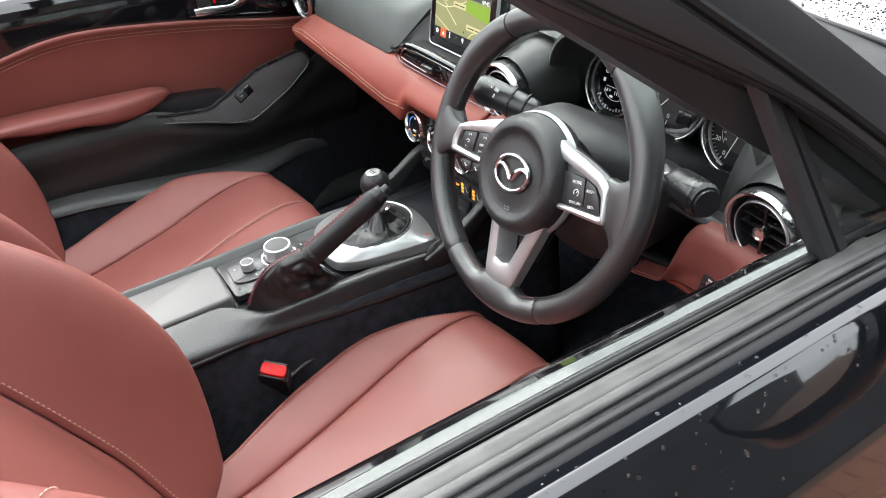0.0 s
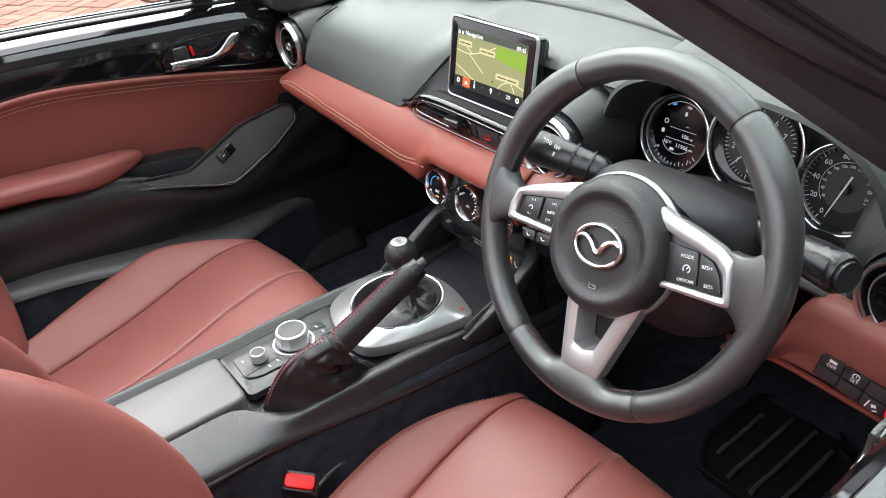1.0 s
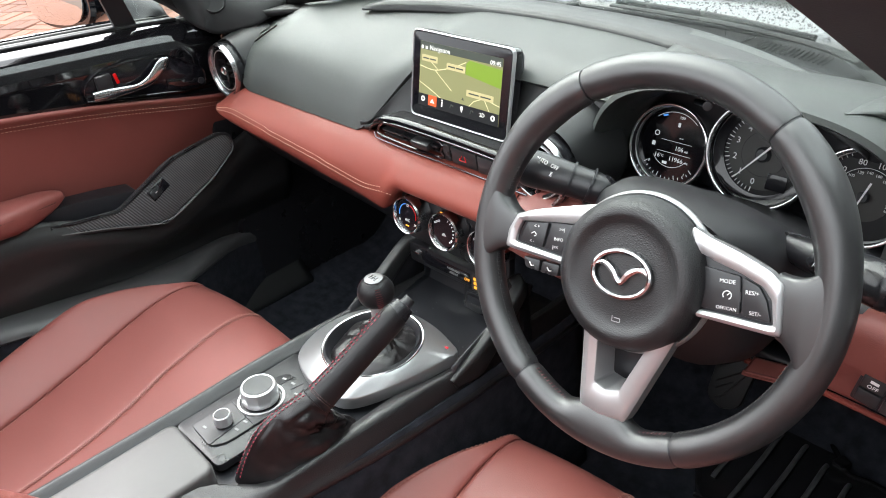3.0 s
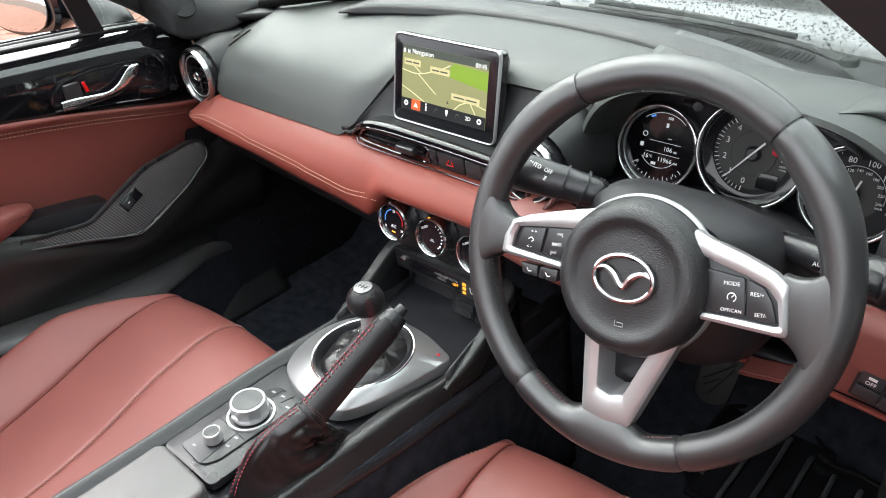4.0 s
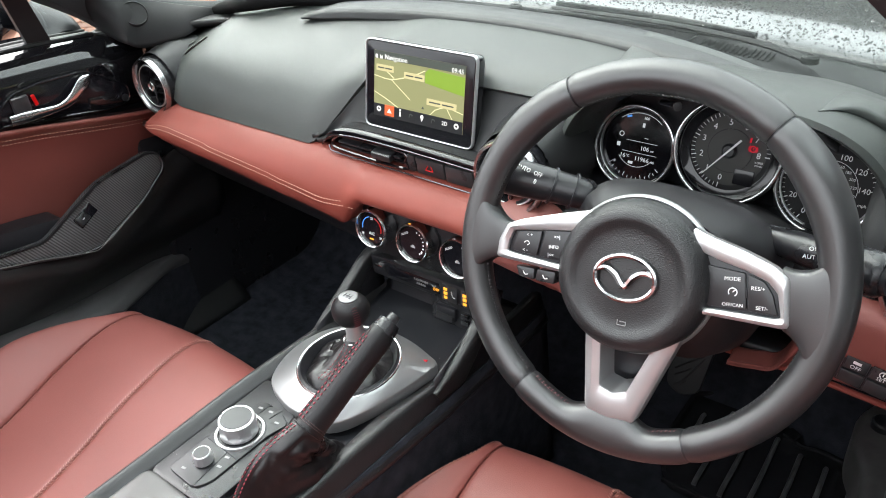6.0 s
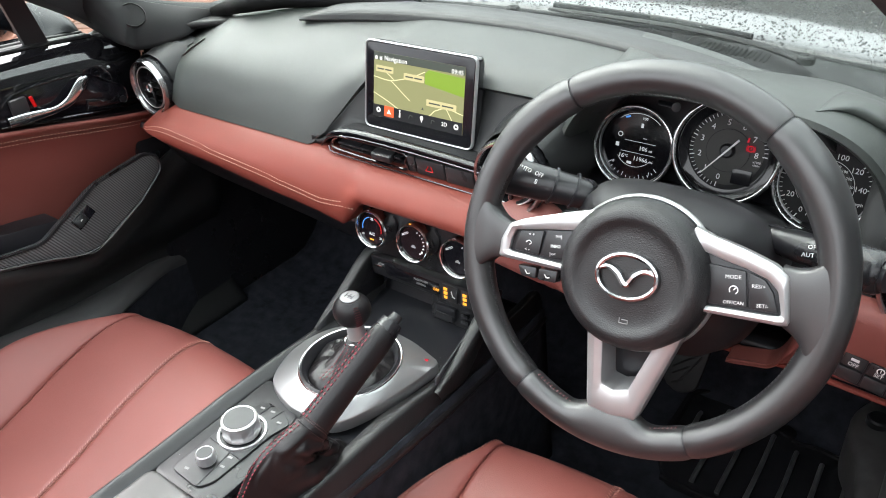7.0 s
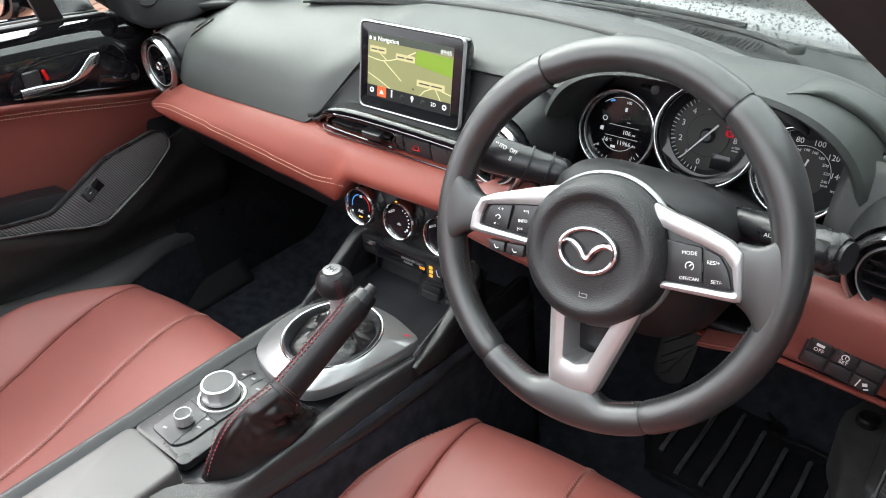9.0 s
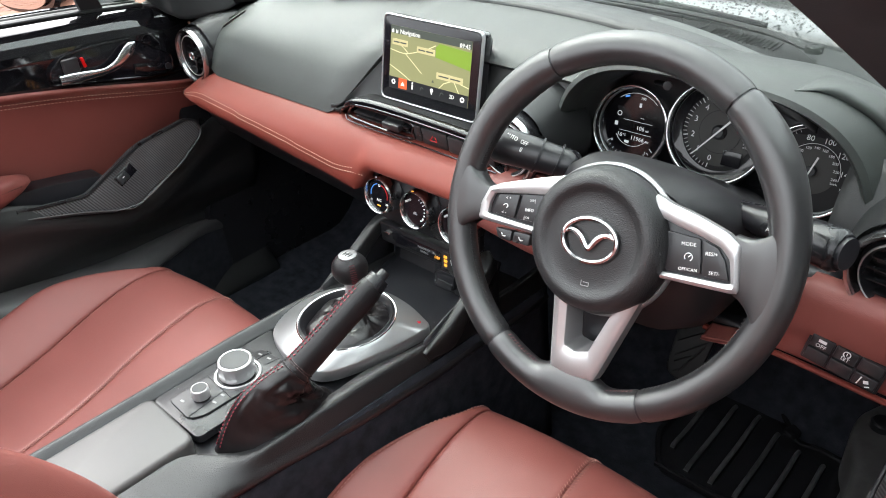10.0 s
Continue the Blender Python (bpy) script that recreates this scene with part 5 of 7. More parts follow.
def armrest():
    ring = round_poly([(-0.0845, -0.640), (0.0210, -0.640), (0.0210, -0.403), (-0.0845, -0.399)], 0.016, 6)
    part("armrest_lid", prism(ring, 0.470, 0.507, 0.006, None, 3), LIDVINYL, console, "smooth black armrest lid")
    # dished front behind the control panel
    part("lid_catch", prism(round_poly([(-0.086, -0.400), (-0.030, -0.400), (-0.038, -0.386), (-0.080, -0.386)], 0.006, 4), 0.478, 0.492, 0.003), DARKPLASTIC, console)


armrest()


def control_panel():
    rim_o = round_poly([(-0.089, -0.398), (0.012, -0.398), (0.012, -0.262), (-0.030, -0.232), (-0.089, -0.215)], 0.010, 4)
    p = part("control_panel", prism(rim_o, 0.484, 0.4955, 0.002), PLASTIC, console, "black panel round the rotary controls")
    pad = round_poly([(-0.072, -0.385), (-0.022, -0.388), (-0.012, -0.372), (-0.010, -0.285), (-0.002, -0.262), (-0.028, -0.250), (-0.060, -0.250), (-0.070, -0.300)], 0.010, 4)
    part("key_field", prism(pad, 0.494, 0.4985, 0.0012), BUTTON, p)
    for x0, y0, x1, y1 in ((-0.068, -0.330, -0.012, -0.334), (-0.045, -0.250, -0.047, -0.270), (-0.026, -0.250, -0.029, -0.268), (-0.030, -0.334, -0.024, -0.386), (-0.010, -0.290, -0.004, -0.264)):
        part("key_gap", tube([(x0, y0, 0.4987), (x1, y1, 0.4987)], 0.0006, 5, 6), DARKPLASTIC, p)
    for x, y, s in ((-0.052, -0.261, "music_mark"), (-0.036, -0.259, "star_mark"), (-0.016, -0.268, "nav_mark"), (-0.021, -0.352, "back_mark"), (-0.054, -0.376, "volume_mark"), (-0.024, -0.338, "mute_mark")):
        part(s, rbox(0.006, 0.0028, 0.0004, 0, pose(x, y, 0.4989, 0, 0, 10)), INK_GREY, p)
    def knob(name, x, y, r, h, label):
        m = pose(x, y, 0.4985)
        k = part(name, lathe([(r * 0.93, 0.0), (r * 0.93, 0.003), (r * 0.90, h * 0.45)], 40, m), DARKPLASTIC, console, label)
        rings = []
        for rr, z, q in ((r * 0.98, 0.003, 0), (r * 1.0, h * 0.30, 1), (r * 1.0, h * 0.62, 1), (r * 0.95, h * 0.80, 0), (r * 0.93, h * 0.95, 0), (r * 0.85, h, 0), (r * 0.80, h * 0.98, 0)):
            rings.append([m @ Vector((rr * (1 - 0.06 * q * abs(math.sin(5 * 2 * math.pi * j / 60))) * math.cos(2 * math.pi * j / 60),
                                      rr * (1 - 0.06 * q * abs(math.sin(5 * 2 * math.pi * j / 60))) * math.sin(2 * math.pi * j / 60), z)) for j in range(60)])
        part("chrome_collar", loft(rings, True, False), KNOB_METAL, k, "faceted chrome collar", sharp=14)
        part("cap", lathe([(r * 0.82, h * 0.94), (r * 0.78, h * 0.99), (0, h * 1.0)], 40, m), BUTTON, k)
        return k
    knob("rotary_knob", -0.042, -0.303, 0.0232, 0.0250, "large chrome-collared rotary knob")
    part("bright_ring", lathe([(0.0262, 0.4980), (0.0268, 0.5010), (0.0295, 0.5010), (0.0302, 0.4985)], 56, pose(-0.042, -0.303, 0)), SILVER, console, "satin ring round the rotary knob")
    part("ring_well", lathe([(0.0262, 0.4990), (0.0262, 0.4975), (0.0, 0.4975)], 40, pose(-0.042, -0.303, 0)), LENS_BLACK, console)
    knob("volume_knob", -0.041, -0.357, 0.0112, 0.0165, "small chrome-collared volume knob")


control_panel()


def gear_surround():
    """Satin plate with two pointed corners on the driver's side, a black ring and a gaiter."""
    m = pose(-0.002, -0.150, 0.502, 1.5)
    shape = [(-0.030, -0.092), (-0.072, -0.072), (-0.090, -0.030), (-0.090, 0.012), (-0.076, 0.046), (-0.050, 0.070), (-0.010, 0.083), (0.035, 0.082), (0.075, 0.072), (0.092, 0.064), (0.090, 0.040),
             (0.080, -0.010), (0.068, -0.050), (0.054, -0.078), (0.036, -0.092), (0.004, -0.095)]
    n = 72
    outer = [(q.x, q.y) for q in curve_pts([(x, y, 0) for x, y in shape], n, True)]
    inner = []
    for x, y in outer:
        a = math.atan2(y, x)
        inner.append((0.0655 * math.cos(a), 0.0690 * math.sin(a)))
    rings = [[m @ Vector((x, y, -0.012)) for x, y in outer], [m @ Vector((x, y, 0.003)) for x, y in outer], [m @ Vector((x * 0.985, y * 0.985, 0.0055)) for x, y in outer],
             [m @ Vector((x * 1.05, y * 1.05, 0.0125)) for x, y in inner], [m @ Vector((x * 1.015, y * 1.015, 0.0150)) for x, y in inner], [m @ Vector((x * 0.985, y * 0.985, 0.0150)) for x, y in inner], [m @ Vector((x * 0.97, y * 0.97, 0.0)) for x, y in inner]]
    part("gear_plate", loft(rings, True, False), PLATE, console, "satin silver gear lever plate", sharp=50)
    ring = [[m @ Vector((x * f, y * f, z)) for x, y in inner] for f, z in ((0.985, 0.004), (0.980, 0.0160), (0.930, 0.0185), (0.870, 0.0150), (0.82, 0.000))]
    part("gaiter_ring", loft(ring, True, False), PLASTIC, console, "black ring")
    part("bright_edge", tube([m @ Vector((x * 0.992, y * 0.992, 0.0152)) for x, y in inner], 0.0014, 6, 90, closed=True), CHROME, console, "bright metal edge round the gaiter ring")
    part("lock_lamp", rbox(0.007, 0.004, 0.001, 0.0004, m @ pose(0.077, 0.058, 0.0075, 0, 0, 20)), LED_RED, console)
    return m


GEARM = gear_surround()
gear = thing("gear_lever", label="gear lever with a black leather ball knob and gaiter", category="gear lever")


def gear_lever():
    rings = []
    for i in range(30):
        t = i / 29
        r = 0.0125 + 0.0425 * (1 - t) ** 1.25
        z = 0.500 + 0.044 * t ** 1.15 + 0.006 * math.sin(math.pi * min(1.0, t * 2.2)) * (t < 0.4545)
        ring = []
        for k in range(120):
            a = 2 * math.pi * k / 120
            w = math.sin(math.pi * t) ** 0.7
            c, n_ = math.cos(a), math.sin(a)
            # four slack panels between ridges, with ridged creases
            panel = abs(math.cos(2 * a + 0.75)) ** 1.5
            crease = abs(noise.noise((2.6 * c + 5.0, 2.6 * n_, 2.2 * t)))
            fine = abs(noise.noise((5.5 * c, 5.5 * n_ + 3.0, 5.0 * t)))
            f = 1 + w * (0.34 * (panel - 0.5) - 0.35 * (0.22 - crease) * (crease < 0.22) * 2.0 + 0.07 * (fine - 0.2))
            ring.append(Vector((-0.004 + r * f * c * (1.12 - 0.12 * t), -0.148 + 0.016 * t ** 1.5 + r * f * n_ * (1.15 - 0.15 * t), z - 0.010 * w * (crease - 0.15))))
        rings.append(ring)
    g = part("gaiter", loft(rings), LEATHER_SLACK, gear, "creased black leather gaiter", sharp=60)
    for dx in (-0.003, 0.003):
        stitches([(-0.004 + dx - 0.006, -0.196, 0.5158), (-0.004 + dx, -0.176, 0.5246), (-0.004 + dx, -0.153, 0.5350), (-0.004 + dx, -0.148, 0.5431)], THREAD_RED, g, 0.003, 0.0015, 0.0006, (0, -0.0012, 0.0016))
    m = pose(-0.004, -0.102, 0.0, 3)
    part("collar", lathe([(0.0135, 0.536), (0.0142, 0.541), (0.0130, 0.545), (0.0118, 0.547), (0.0112, 0.578), (0.0, 0.578)], 32, m), SILVER, gear, "satin metal collar")
    part("collar_ring", lathe([(0.0125, 0.5385), (0.0165, 0.5395), (0.0170, 0.5425), (0.0125, 0.5445)], 32, m), CHROME, gear)
    prof = [(0.0095, 0.570), (0.0150, 0.5715)] + [(0.0243 * math.cos(radians(a)), 0.5880 + 0.0225 * math.sin(radians(a))) for a in range(-42, 66, 6)] + [(0.0098, 0.6088), (0.0, 0.6092)]
    k = part("ball_knob", lathe(prof, 48, m), LEATHER_BLACK, gear, "black leather ball knob", sharp=50)
    part("shift_cap", lathe([(0.0124, 0.6075), (0.0122, 0.6092), (0.0108, 0.6098), (0.0, 0.6100)], 32, m), DARKCAP, k, "silver shift pattern cap")
    part("shift_pattern", tube([m @ Vector(p) for p in ((-0.005, 0.004, 0.6102), (-0.005, -0.004, 0.6102))], 0.0005, 5, 4), DARKPLASTIC, k)
    part("shift_pattern", tube([m @ Vector(p) for p in ((0.0, 0.004, 0.6102), (0.0, -0.004, 0.6102))], 0.0005, 5, 4), DARKPLASTIC, k)
    part("shift_pattern", tube([m @ Vector(p) for p in ((0.005, 0.004, 0.6102), (0.005, -0.004, 0.6102))], 0.0005, 5, 4), DARKPLASTIC, k)
    part("shift_pattern", tube([m @ Vector(p) for p in ((-0.005, 0.0, 0.6102), (0.005, 0.0, 0.6102))], 0.0005, 5, 4), DARKPLASTIC, k)
    for sgn in (-1, 1):
        bm = bmesh.new()
        for i in range(11):
            a = radians(-34 + 7.5 * i)
            z, rr = 0.5880 + 0.0228 * math.sin(a), 0.0246 * math.cos(a)
            p = [m @ Vector((sgn * rr * math.cos(q), rr * math.sin(q) - 0.0, z)) for q in (-0.16 - 0.5, 0.16 - 0.5)]
            loft([[q + Vector((0, 0.0005 * math.cos(h * 1.57), 0.0005 * math.sin(h * 1.57))) for h in range(4)] for q in p], True, True, bm)
        part("stitching", bm, THREAD_WINE, k, kind="stuff")


gear_lever()
brake = thing("handbrake", label="black leather handbrake lever with red stitching, raised", category="handbrake")


def handbrake():
    a, b = Vector((0.0640, -0.3300, 0.5330)), Vector((0.0950, -0.1640, 0.6330))
    d = (b - a).normalized()
    def lever(t):
        return ramp_of([(0, 0.0175), (0.25, 0.0168), (0.6, 0.0158), (0.93, 0.0158), (1.0, 0.0140)], t)
    grip = part("grip", tube([a + d * 0.045, a.lerp(b, 0.55), b - d * 0.016], lever, 22, 30, squash=1.08, side=(0, 0, 1)), LEATHER_BLACK, brake, "leather grip", sharp=60)
    part("end_cap", tube([b - d * 0.018, b - d * 0.004], lambda t: 0.0150 - 0.002 * t, 20, 4), PLASTIC, brake)
    part("release_button", tube([b - d * 0.006, b + d * 0.006], lambda t: 0.0078 - 0.001 * t, 18, 5), BUTTON, brake, "release button")
    # loose gaiter round the root, creased across like a sleeve
    up = Vector((-0.22, -0.42, 0.88)).normalized()
    nrm = (up - d * up.dot(d)).normalized()
    sd = d.cross(nrm)
    c = a + d * 0.048
    base = Vector((0.0640, -0.3180, 0.490))
    rings, rails = [], ([], [])
    for i in range(40):
        t = i / 39
        ring = []
        for k in range(96):
            g = 2 * math.pi * k / 96
            co, si = math.cos(g), math.sin(g)
            rear = 0.5 - 0.5 * si
            lo = base + Vector((0.031 * co - 0.022 * rear ** 3, 0.076 * si, 0.0))
            hi = c + Vector((1, 0, 0)) * 0.0188 * co - nrm * 0.0188 * si
            p = lo.lerp(hi, t)
            w = math.sin(math.pi * min(1.0, t * 1.02))
            # full at the back, pinched at the sides, with slanting creases
            p += Vector((0, -0.012, 0.020)) * (rear ** 2) * w
            crease = abs(math.sin(2.0 * g + 5.0 * t)) ** 0.5 * 0.6 + abs(math.sin(math.pi * (2.6 * t + 0.8 * co))) ** 0.6 * 0.4
            side_ness = abs(co) ** 0.7
            out = Vector((co, 0.5 * si, 0.1))
            p += out * (-0.003 - 0.015 * (1 - crease)) * w * (0.25 + 0.75 * side_ness)
            ridge = abs(noise.noise((2.2 * co + 3.0, 2.2 * si, 3.4 * t)))
            p += out * (0.010 * (ridge - 0.2)) * w
            ring.append(p)
        rings.append(ring)
        if 0.04 < t < 0.98:
            for r_, kk in zip(rails, (70, 74)):
                r_.append(ring[kk] + nrm * 0.0004)
    gt = part("gaiter", loft(rings), LEATHER_SLACK, brake, "creased leather gaiter", sharp=60)
    for r_ in rails:
        stitches(r_, THREAD_RED, gt, 0.0034, 0.0018, 0.0007, nrm * 0.0006)
    for off in (-0.0030, 0.0030):
        pts = [a.lerp(b, t) + nrm * (lever(t) * 1.06 + 0.0006) + sd * off for t in (0.27, 0.45, 0.65, 0.85)]
        stitches(pts, THREAD_RED, grip, 0.0036, 0.0022, 0.0008, nrm * 0.0006)
    seam = [a.lerp(b, t) + nrm * (lever(t) * 1.06 + 0.0003) for t in (0.27, 0.45, 0.65, 0.88)]
    part("seam", tube(seam, 0.0006, 6, 30), THREAD_DARK, grip)
    c = a + d * 0.046
    for off, rad in ((0.006, 0.0182), (0.0085, 0.0180)):
        q0 = c + d * off
        part("cuff_seam", tube([q0 + nrm * rad * 1.02 * math.cos(q) + sd * rad * math.sin(q) for q in [2 * math.pi * k / 24 for k in range(24)]], 0.0006, 5, 60, closed=True), THREAD_DARK, brake)
    cuff = [c + nrm * 0.0188 * math.cos(q) + sd * 0.0188 * math.sin(q) for q in [2 * math.pi * k / 24 for k in range(24)]]
    part("cuff", tube(cuff, 0.0011, 6, 60, closed=True), LEATHER_BLACK, brake)


handbrake()


def braces():
    """Curved struts from the dash down to the console rails."""
    for side in (-1, 1):
        pts = [(side * 0.109, -0.118, 0.490), (side * 0.109, -0.075, 0.508), (side * 0.109, -0.030, 0.534), (side * 0.108, 0.000, 0.553), (side * 0.104, 0.020, 0.563), (side * 0.090, 0.030, 0.566)]
        path = curve_pts(pts, 36)
        rings = []
        for i, p in enumerate(path):
            t = i / 35
            q = (path[min(35, i + 1)] - path[max(0, i - 1)]).normalized()
            s = Vector((1, 0, 0))
            s = (s - q * q.dot(s)).normalized()
            v = s.cross(q)
            w, h = 0.0095 * (0.45 + 0.55 * smooth01(0.0, 0.3, t)), (0.011 + 0.016 * (1 - t) ** 2) * (0.35 + 0.65 * smooth01(0.0, 0.25, t))
            ring = []
            for k in range(24):
                g = 2 * math.pi * k / 24
                c, n_ = math.cos(g), math.sin(g)
                ring.append(p + s * w * math.copysign(abs(c) ** 0.5, c) + v * (h * math.copysign(abs(n_) ** 0.5, n_) - h * 0.8))
            rings.append(ring)
        part("brace", loft(rings), SOFT, console, "curved strut beside the tray", sharp=50)
    for side in (-1, 1):
        def f(u, v):
            y = -0.11 + 0.15 * u
            return Vector((side * (0.104 + 0.012 * v), y, 0.505 + 0.05 * u - (0.05 * u + 0.10) * v))
        part("brace_web", sheet(f, 8, 4), DARKPLASTIC, console, solid=0.003)
    def tray(u, v):
        x = -0.098 + 0.196 * u
        y = -0.095 + 0.150 * v
        return Vector((x, y, 0.490 - 0.006 * math.sin(math.pi * v) + 0.05 * smooth01(0.85, 1.0, v)))
    part("tray", sheet(tray, 14, 14), DARKPLASTIC, console, "black open tray", solid=0.004)


braces()
dust = random.Random(4)
bm = bmesh.new()
for i in range(40):
    x, y = dust.uniform(-0.085, 0.085), dust.uniform(-0.385, -0.01)
    z = 0.4990 if y < -0.26 else 0.4915
    if y < -0.26 and x > -0.005:
        continue
    bmesh.ops.create_icosphere(bm, subdivisions=1, radius=dust.uniform(0.00025, 0.0006), matrix=pose(x, y, z))
part("crumbs", bm, INK_GREY, console, kind="stuff")

# ---------------------------------------------------------------- seats
def puff(s, edge, depth):
    """A panel's swell: 0 in its middle, falling into the seams at s = 0 and 1."""
    d = min(s, 1 - s)
    return -depth * (1 - smooth01(0, edge, d)) ** 1.5


def seat(m, label, back_lean, plump=(0.0, 0.0), piped=True):
    st = thing("car_seat", m, label, "car seat", group="front seats")
    nose = [(0.000, 0.250), (0.016, 0.300), (0.017, 0.342), (0.006, 0.377), (-0.022, 0.397), (-0.075, 0.402), (-0.15, 0.389), (-0.25, 0.364), (-0.35, 0.350), (-0.45, 0.342), (-0.56, 0.345)]
    line = curve_pts([(0, a, b) for a, b in nose], 60)

    def base(w):
        k = w * 59
        i = min(int(k), 58)
        return line[i].lerp(line[i + 1], k - i)

    def seam_at(y):
        return ramp_of([(-0.56, 0.100), (-0.45, 0.118), (-0.35, 0.138), (-0.24, 0.158), (-0.12, 0.171), (0.0, 0.178)], y)

    def edge_at(y):
        wide = ramp_of([(-0.56, 0.050), (-0.46, 0.066), (-0.38, 0.086), (-0.30, 0.098), (-0.20, 0.094), (-0.13, 0.070), (-0.08, 0.044), (-0.04, 0.020), (0.012, 0.010)], y)
        return seam_at(y) + wide

    def middle(a, w):
        """a: -1..1 between the two bolster seams."""
        p = base(w)
        u = a * seam_at(p.y)
        drift = ramp_of([(-0.56, 0.030), (-0.34, 0.018), (-0.20, -0.003), (-0.10, -0.009), (0.0, -0.018)], p.y)
        return Vector((u + drift * (1 - abs(a)), p.y - 0.45 * u * u, p.z))

    def wing_pad(b, w, sg):
        """b: 0 at the seam to 1 at the outer foot."""
        p = base(w)
        s, e = seam_at(p.y), edge_at(p.y)
        u = s + (e - s) * (1 + 12 * plump[sg > 0]) * (1 - (1 - b) ** 1.7)
        rise = (0.003 + (0.022 + plump[sg > 0]) * smooth01(0.22, 0.50, w)) * math.sin(min(1.0, b * 1.25) * math.pi * 0.62)
        z = p.z + rise - 0.17 * smooth01(0.42, 1.0, b) ** 2.0
        return Vector((sg * u, p.y - 0.45 * u * u, z))

    def panel(name, fn, n, edge, depth, lbl=""):
        def f(a, b):
            q = fn(a, b)
            q.z += puff(a, edge, depth)
            return q
        return part(name, sheet(f, n, 70), LEATHER_RED, st, lbl, solid=0.006, sharp=80)
    panel("cushion_bolster", lambda a, b: wing_pad(a, b, -1), 26, 0.07, 0.005, "smooth auburn leather side bolster")
    panel("cushion_bolster", lambda a, b: wing_pad(a, b, 1), 26, 0.07, 0.005)
    left = panel("cushion_panel", lambda a, b: middle(a - 1, b), 30, 0.020, 0.0022, "auburn leather cushion panel")
    panel("cushion_panel", lambda a, b: middle(a, b), 30, 0.020, 0.0022)
    bm = bmesh.new()
    for i in range(110):
        w = 0.14 + 0.80 * i / 110
        for sg in (-1, 1):
            p = [middle(sg * o, w + e) + Vector((0, 0.0004, 0.0010 + up)) for o, e, up in ((0.004, 0.0035, 0.0012), (0.030, -0.0025, 0.0))]
            rings = [[q + Vector((0.0005 * math.cos(k * 1.2566), 0.0005 * math.sin(k * 1.2566), 0)) for k in range(5)] for q in p]
            loft(rings, True, True, bm)
    part("seam_stitching", bm, THREAD_SEAT, left, "pale zigzag stitching", kind="stuff")
    if piped:
        # piping and a stitch row along the crest of each bolster
        for sg in (-1, 1):
            pts = [wing_pad(0.50, w, sg) + Vector((0, 0.0004, 0.0004)) for w in [0.10 + 0.82 * i / 30 for i in range(31)]]
            stitches(pts, THREAD_SEAT, left, 0.0042, 0.0023, 0.0007, (0, 0, 0.0008))
            part("piping", tube([wing_pad(0.58, w, sg) for w in [0.06 + 0.88 * i / 30 for i in range(31)]], 0.0016, 6, 90), LEATHER_RED, left)
    part("seat_base", rbox(0.36, 0.48, 0.10, 0.02, pose(0, -0.31, 0.230)), DARKPLASTIC, st, "black seat base")
    for sx in (-0.19, 0.19):
        part("seat_rail", rbox(0.03, 0.50, 0.03, 0.004, pose(sx, -0.28, 0.175)), DARKCHROME, st)

    # backrest, in its own leaning frame: x across, z up along the back, y out towards the front
    bk = pose(0, -0.522, 0.335, back_lean)

    def width(v):
        return ramp_of([(0, 0.215), (0.15, 0.250), (0.40, 0.252), (0.55, 0.225), (0.62, 0.17), (0.72, 0.145)], v)

    def back(a, v):
        """a: -1..1 across, v: metres up the back."""
        w = width(v)
        u = a * w
        s = abs(a)
        proud = ramp_of([(0, 0.058), (0.08, 0.102), (0.16, 0.132), (0.26, 0.143), (0.36, 0.132), (0.46, 0.100), (0.55, 0.055), (0.66, 0.02), (0.75, 0.01)], v)
        y = proud * smooth01(0.36, 0.80, s) - 0.13 * smooth01(0.82, 1.0, s) ** 1.7
        y += 0.012 * math.cos(a * 1.5) * smooth01(0.05, 0.2, v)
        y -= 0.05 * smooth01(0.66, 0.74, v)
        return Vector((u, y, v))

    def bpanel(name, a0, a1, n, edge, depth, v0, v1, lbl=""):
        def f(p, q):
            pt = back(a0 + (a1 - a0) * p, v0 + (v1 - v0) * q)
            pt.y += puff(p, edge, depth) + puff(q, 0.02, 0.004)
            return bk @ pt
        return part(name, sheet(f, n, 70), LEATHER_RED, st, lbl, solid=0.006, sharp=80)
    for sg in (-1, 1):
        inner = bpanel("back_bolster", *sorted((sg * 0.43, sg * 1.0)), 40, 0.012, 0.0025, 0.0, 0.60, "smooth auburn leather backrest bolster")
        pts = [bk @ (back(sg * 0.443, v) + Vector((0, 0.0012, 0))) for v in [0.03 + 0.55 * i / 24 for i in range(25)]]
        stitches(pts, THREAD_PALE, inner, 0.0050, 0.0024, 0.0008, bk.to_3x3() @ Vector((0, 0.0012, 0)))
        pts = [bk @ (back(sg * a, 0.44 + 0.03 * math.sin(a * 9)) + Vector((0, 0.0008, 0))) for a in (0.62, 0.68, 0.74, 0.80, 0.86, 0.92)]
        stitches(pts, THREAD_PALE, inner, 0.0046, 0.0022, 0.0007, bk.to_3x3() @ Vector((0, 0.0008, 0)))
    bpanel("back_panel", -0.43, 0.43, 40, 0.02, 0.004, 0.0, 0.60, "auburn leather backrest panel")
    bpanel("headrest", -1.0, 1.0, 40, 0.03, 0.004, 0.60, 0.745, "auburn leather integral headrest")
    shell = []
    for v in [0.0, 0.1, 0.3, 0.5, 0.6, 0.70, 0.74]:
        w = width(v) * 0.97
        shell.append([bk @ Vector((x * w, y, v)) for x, y in ((-1, -0.02), (-0.95, -0.085), (0, -0.11), (0.95, -0.085), (1, -0.02), (0, -0.02))])
    part("back_shell", loft(shell), PLASTIC, st, "black plastic seat back shell")
    return st


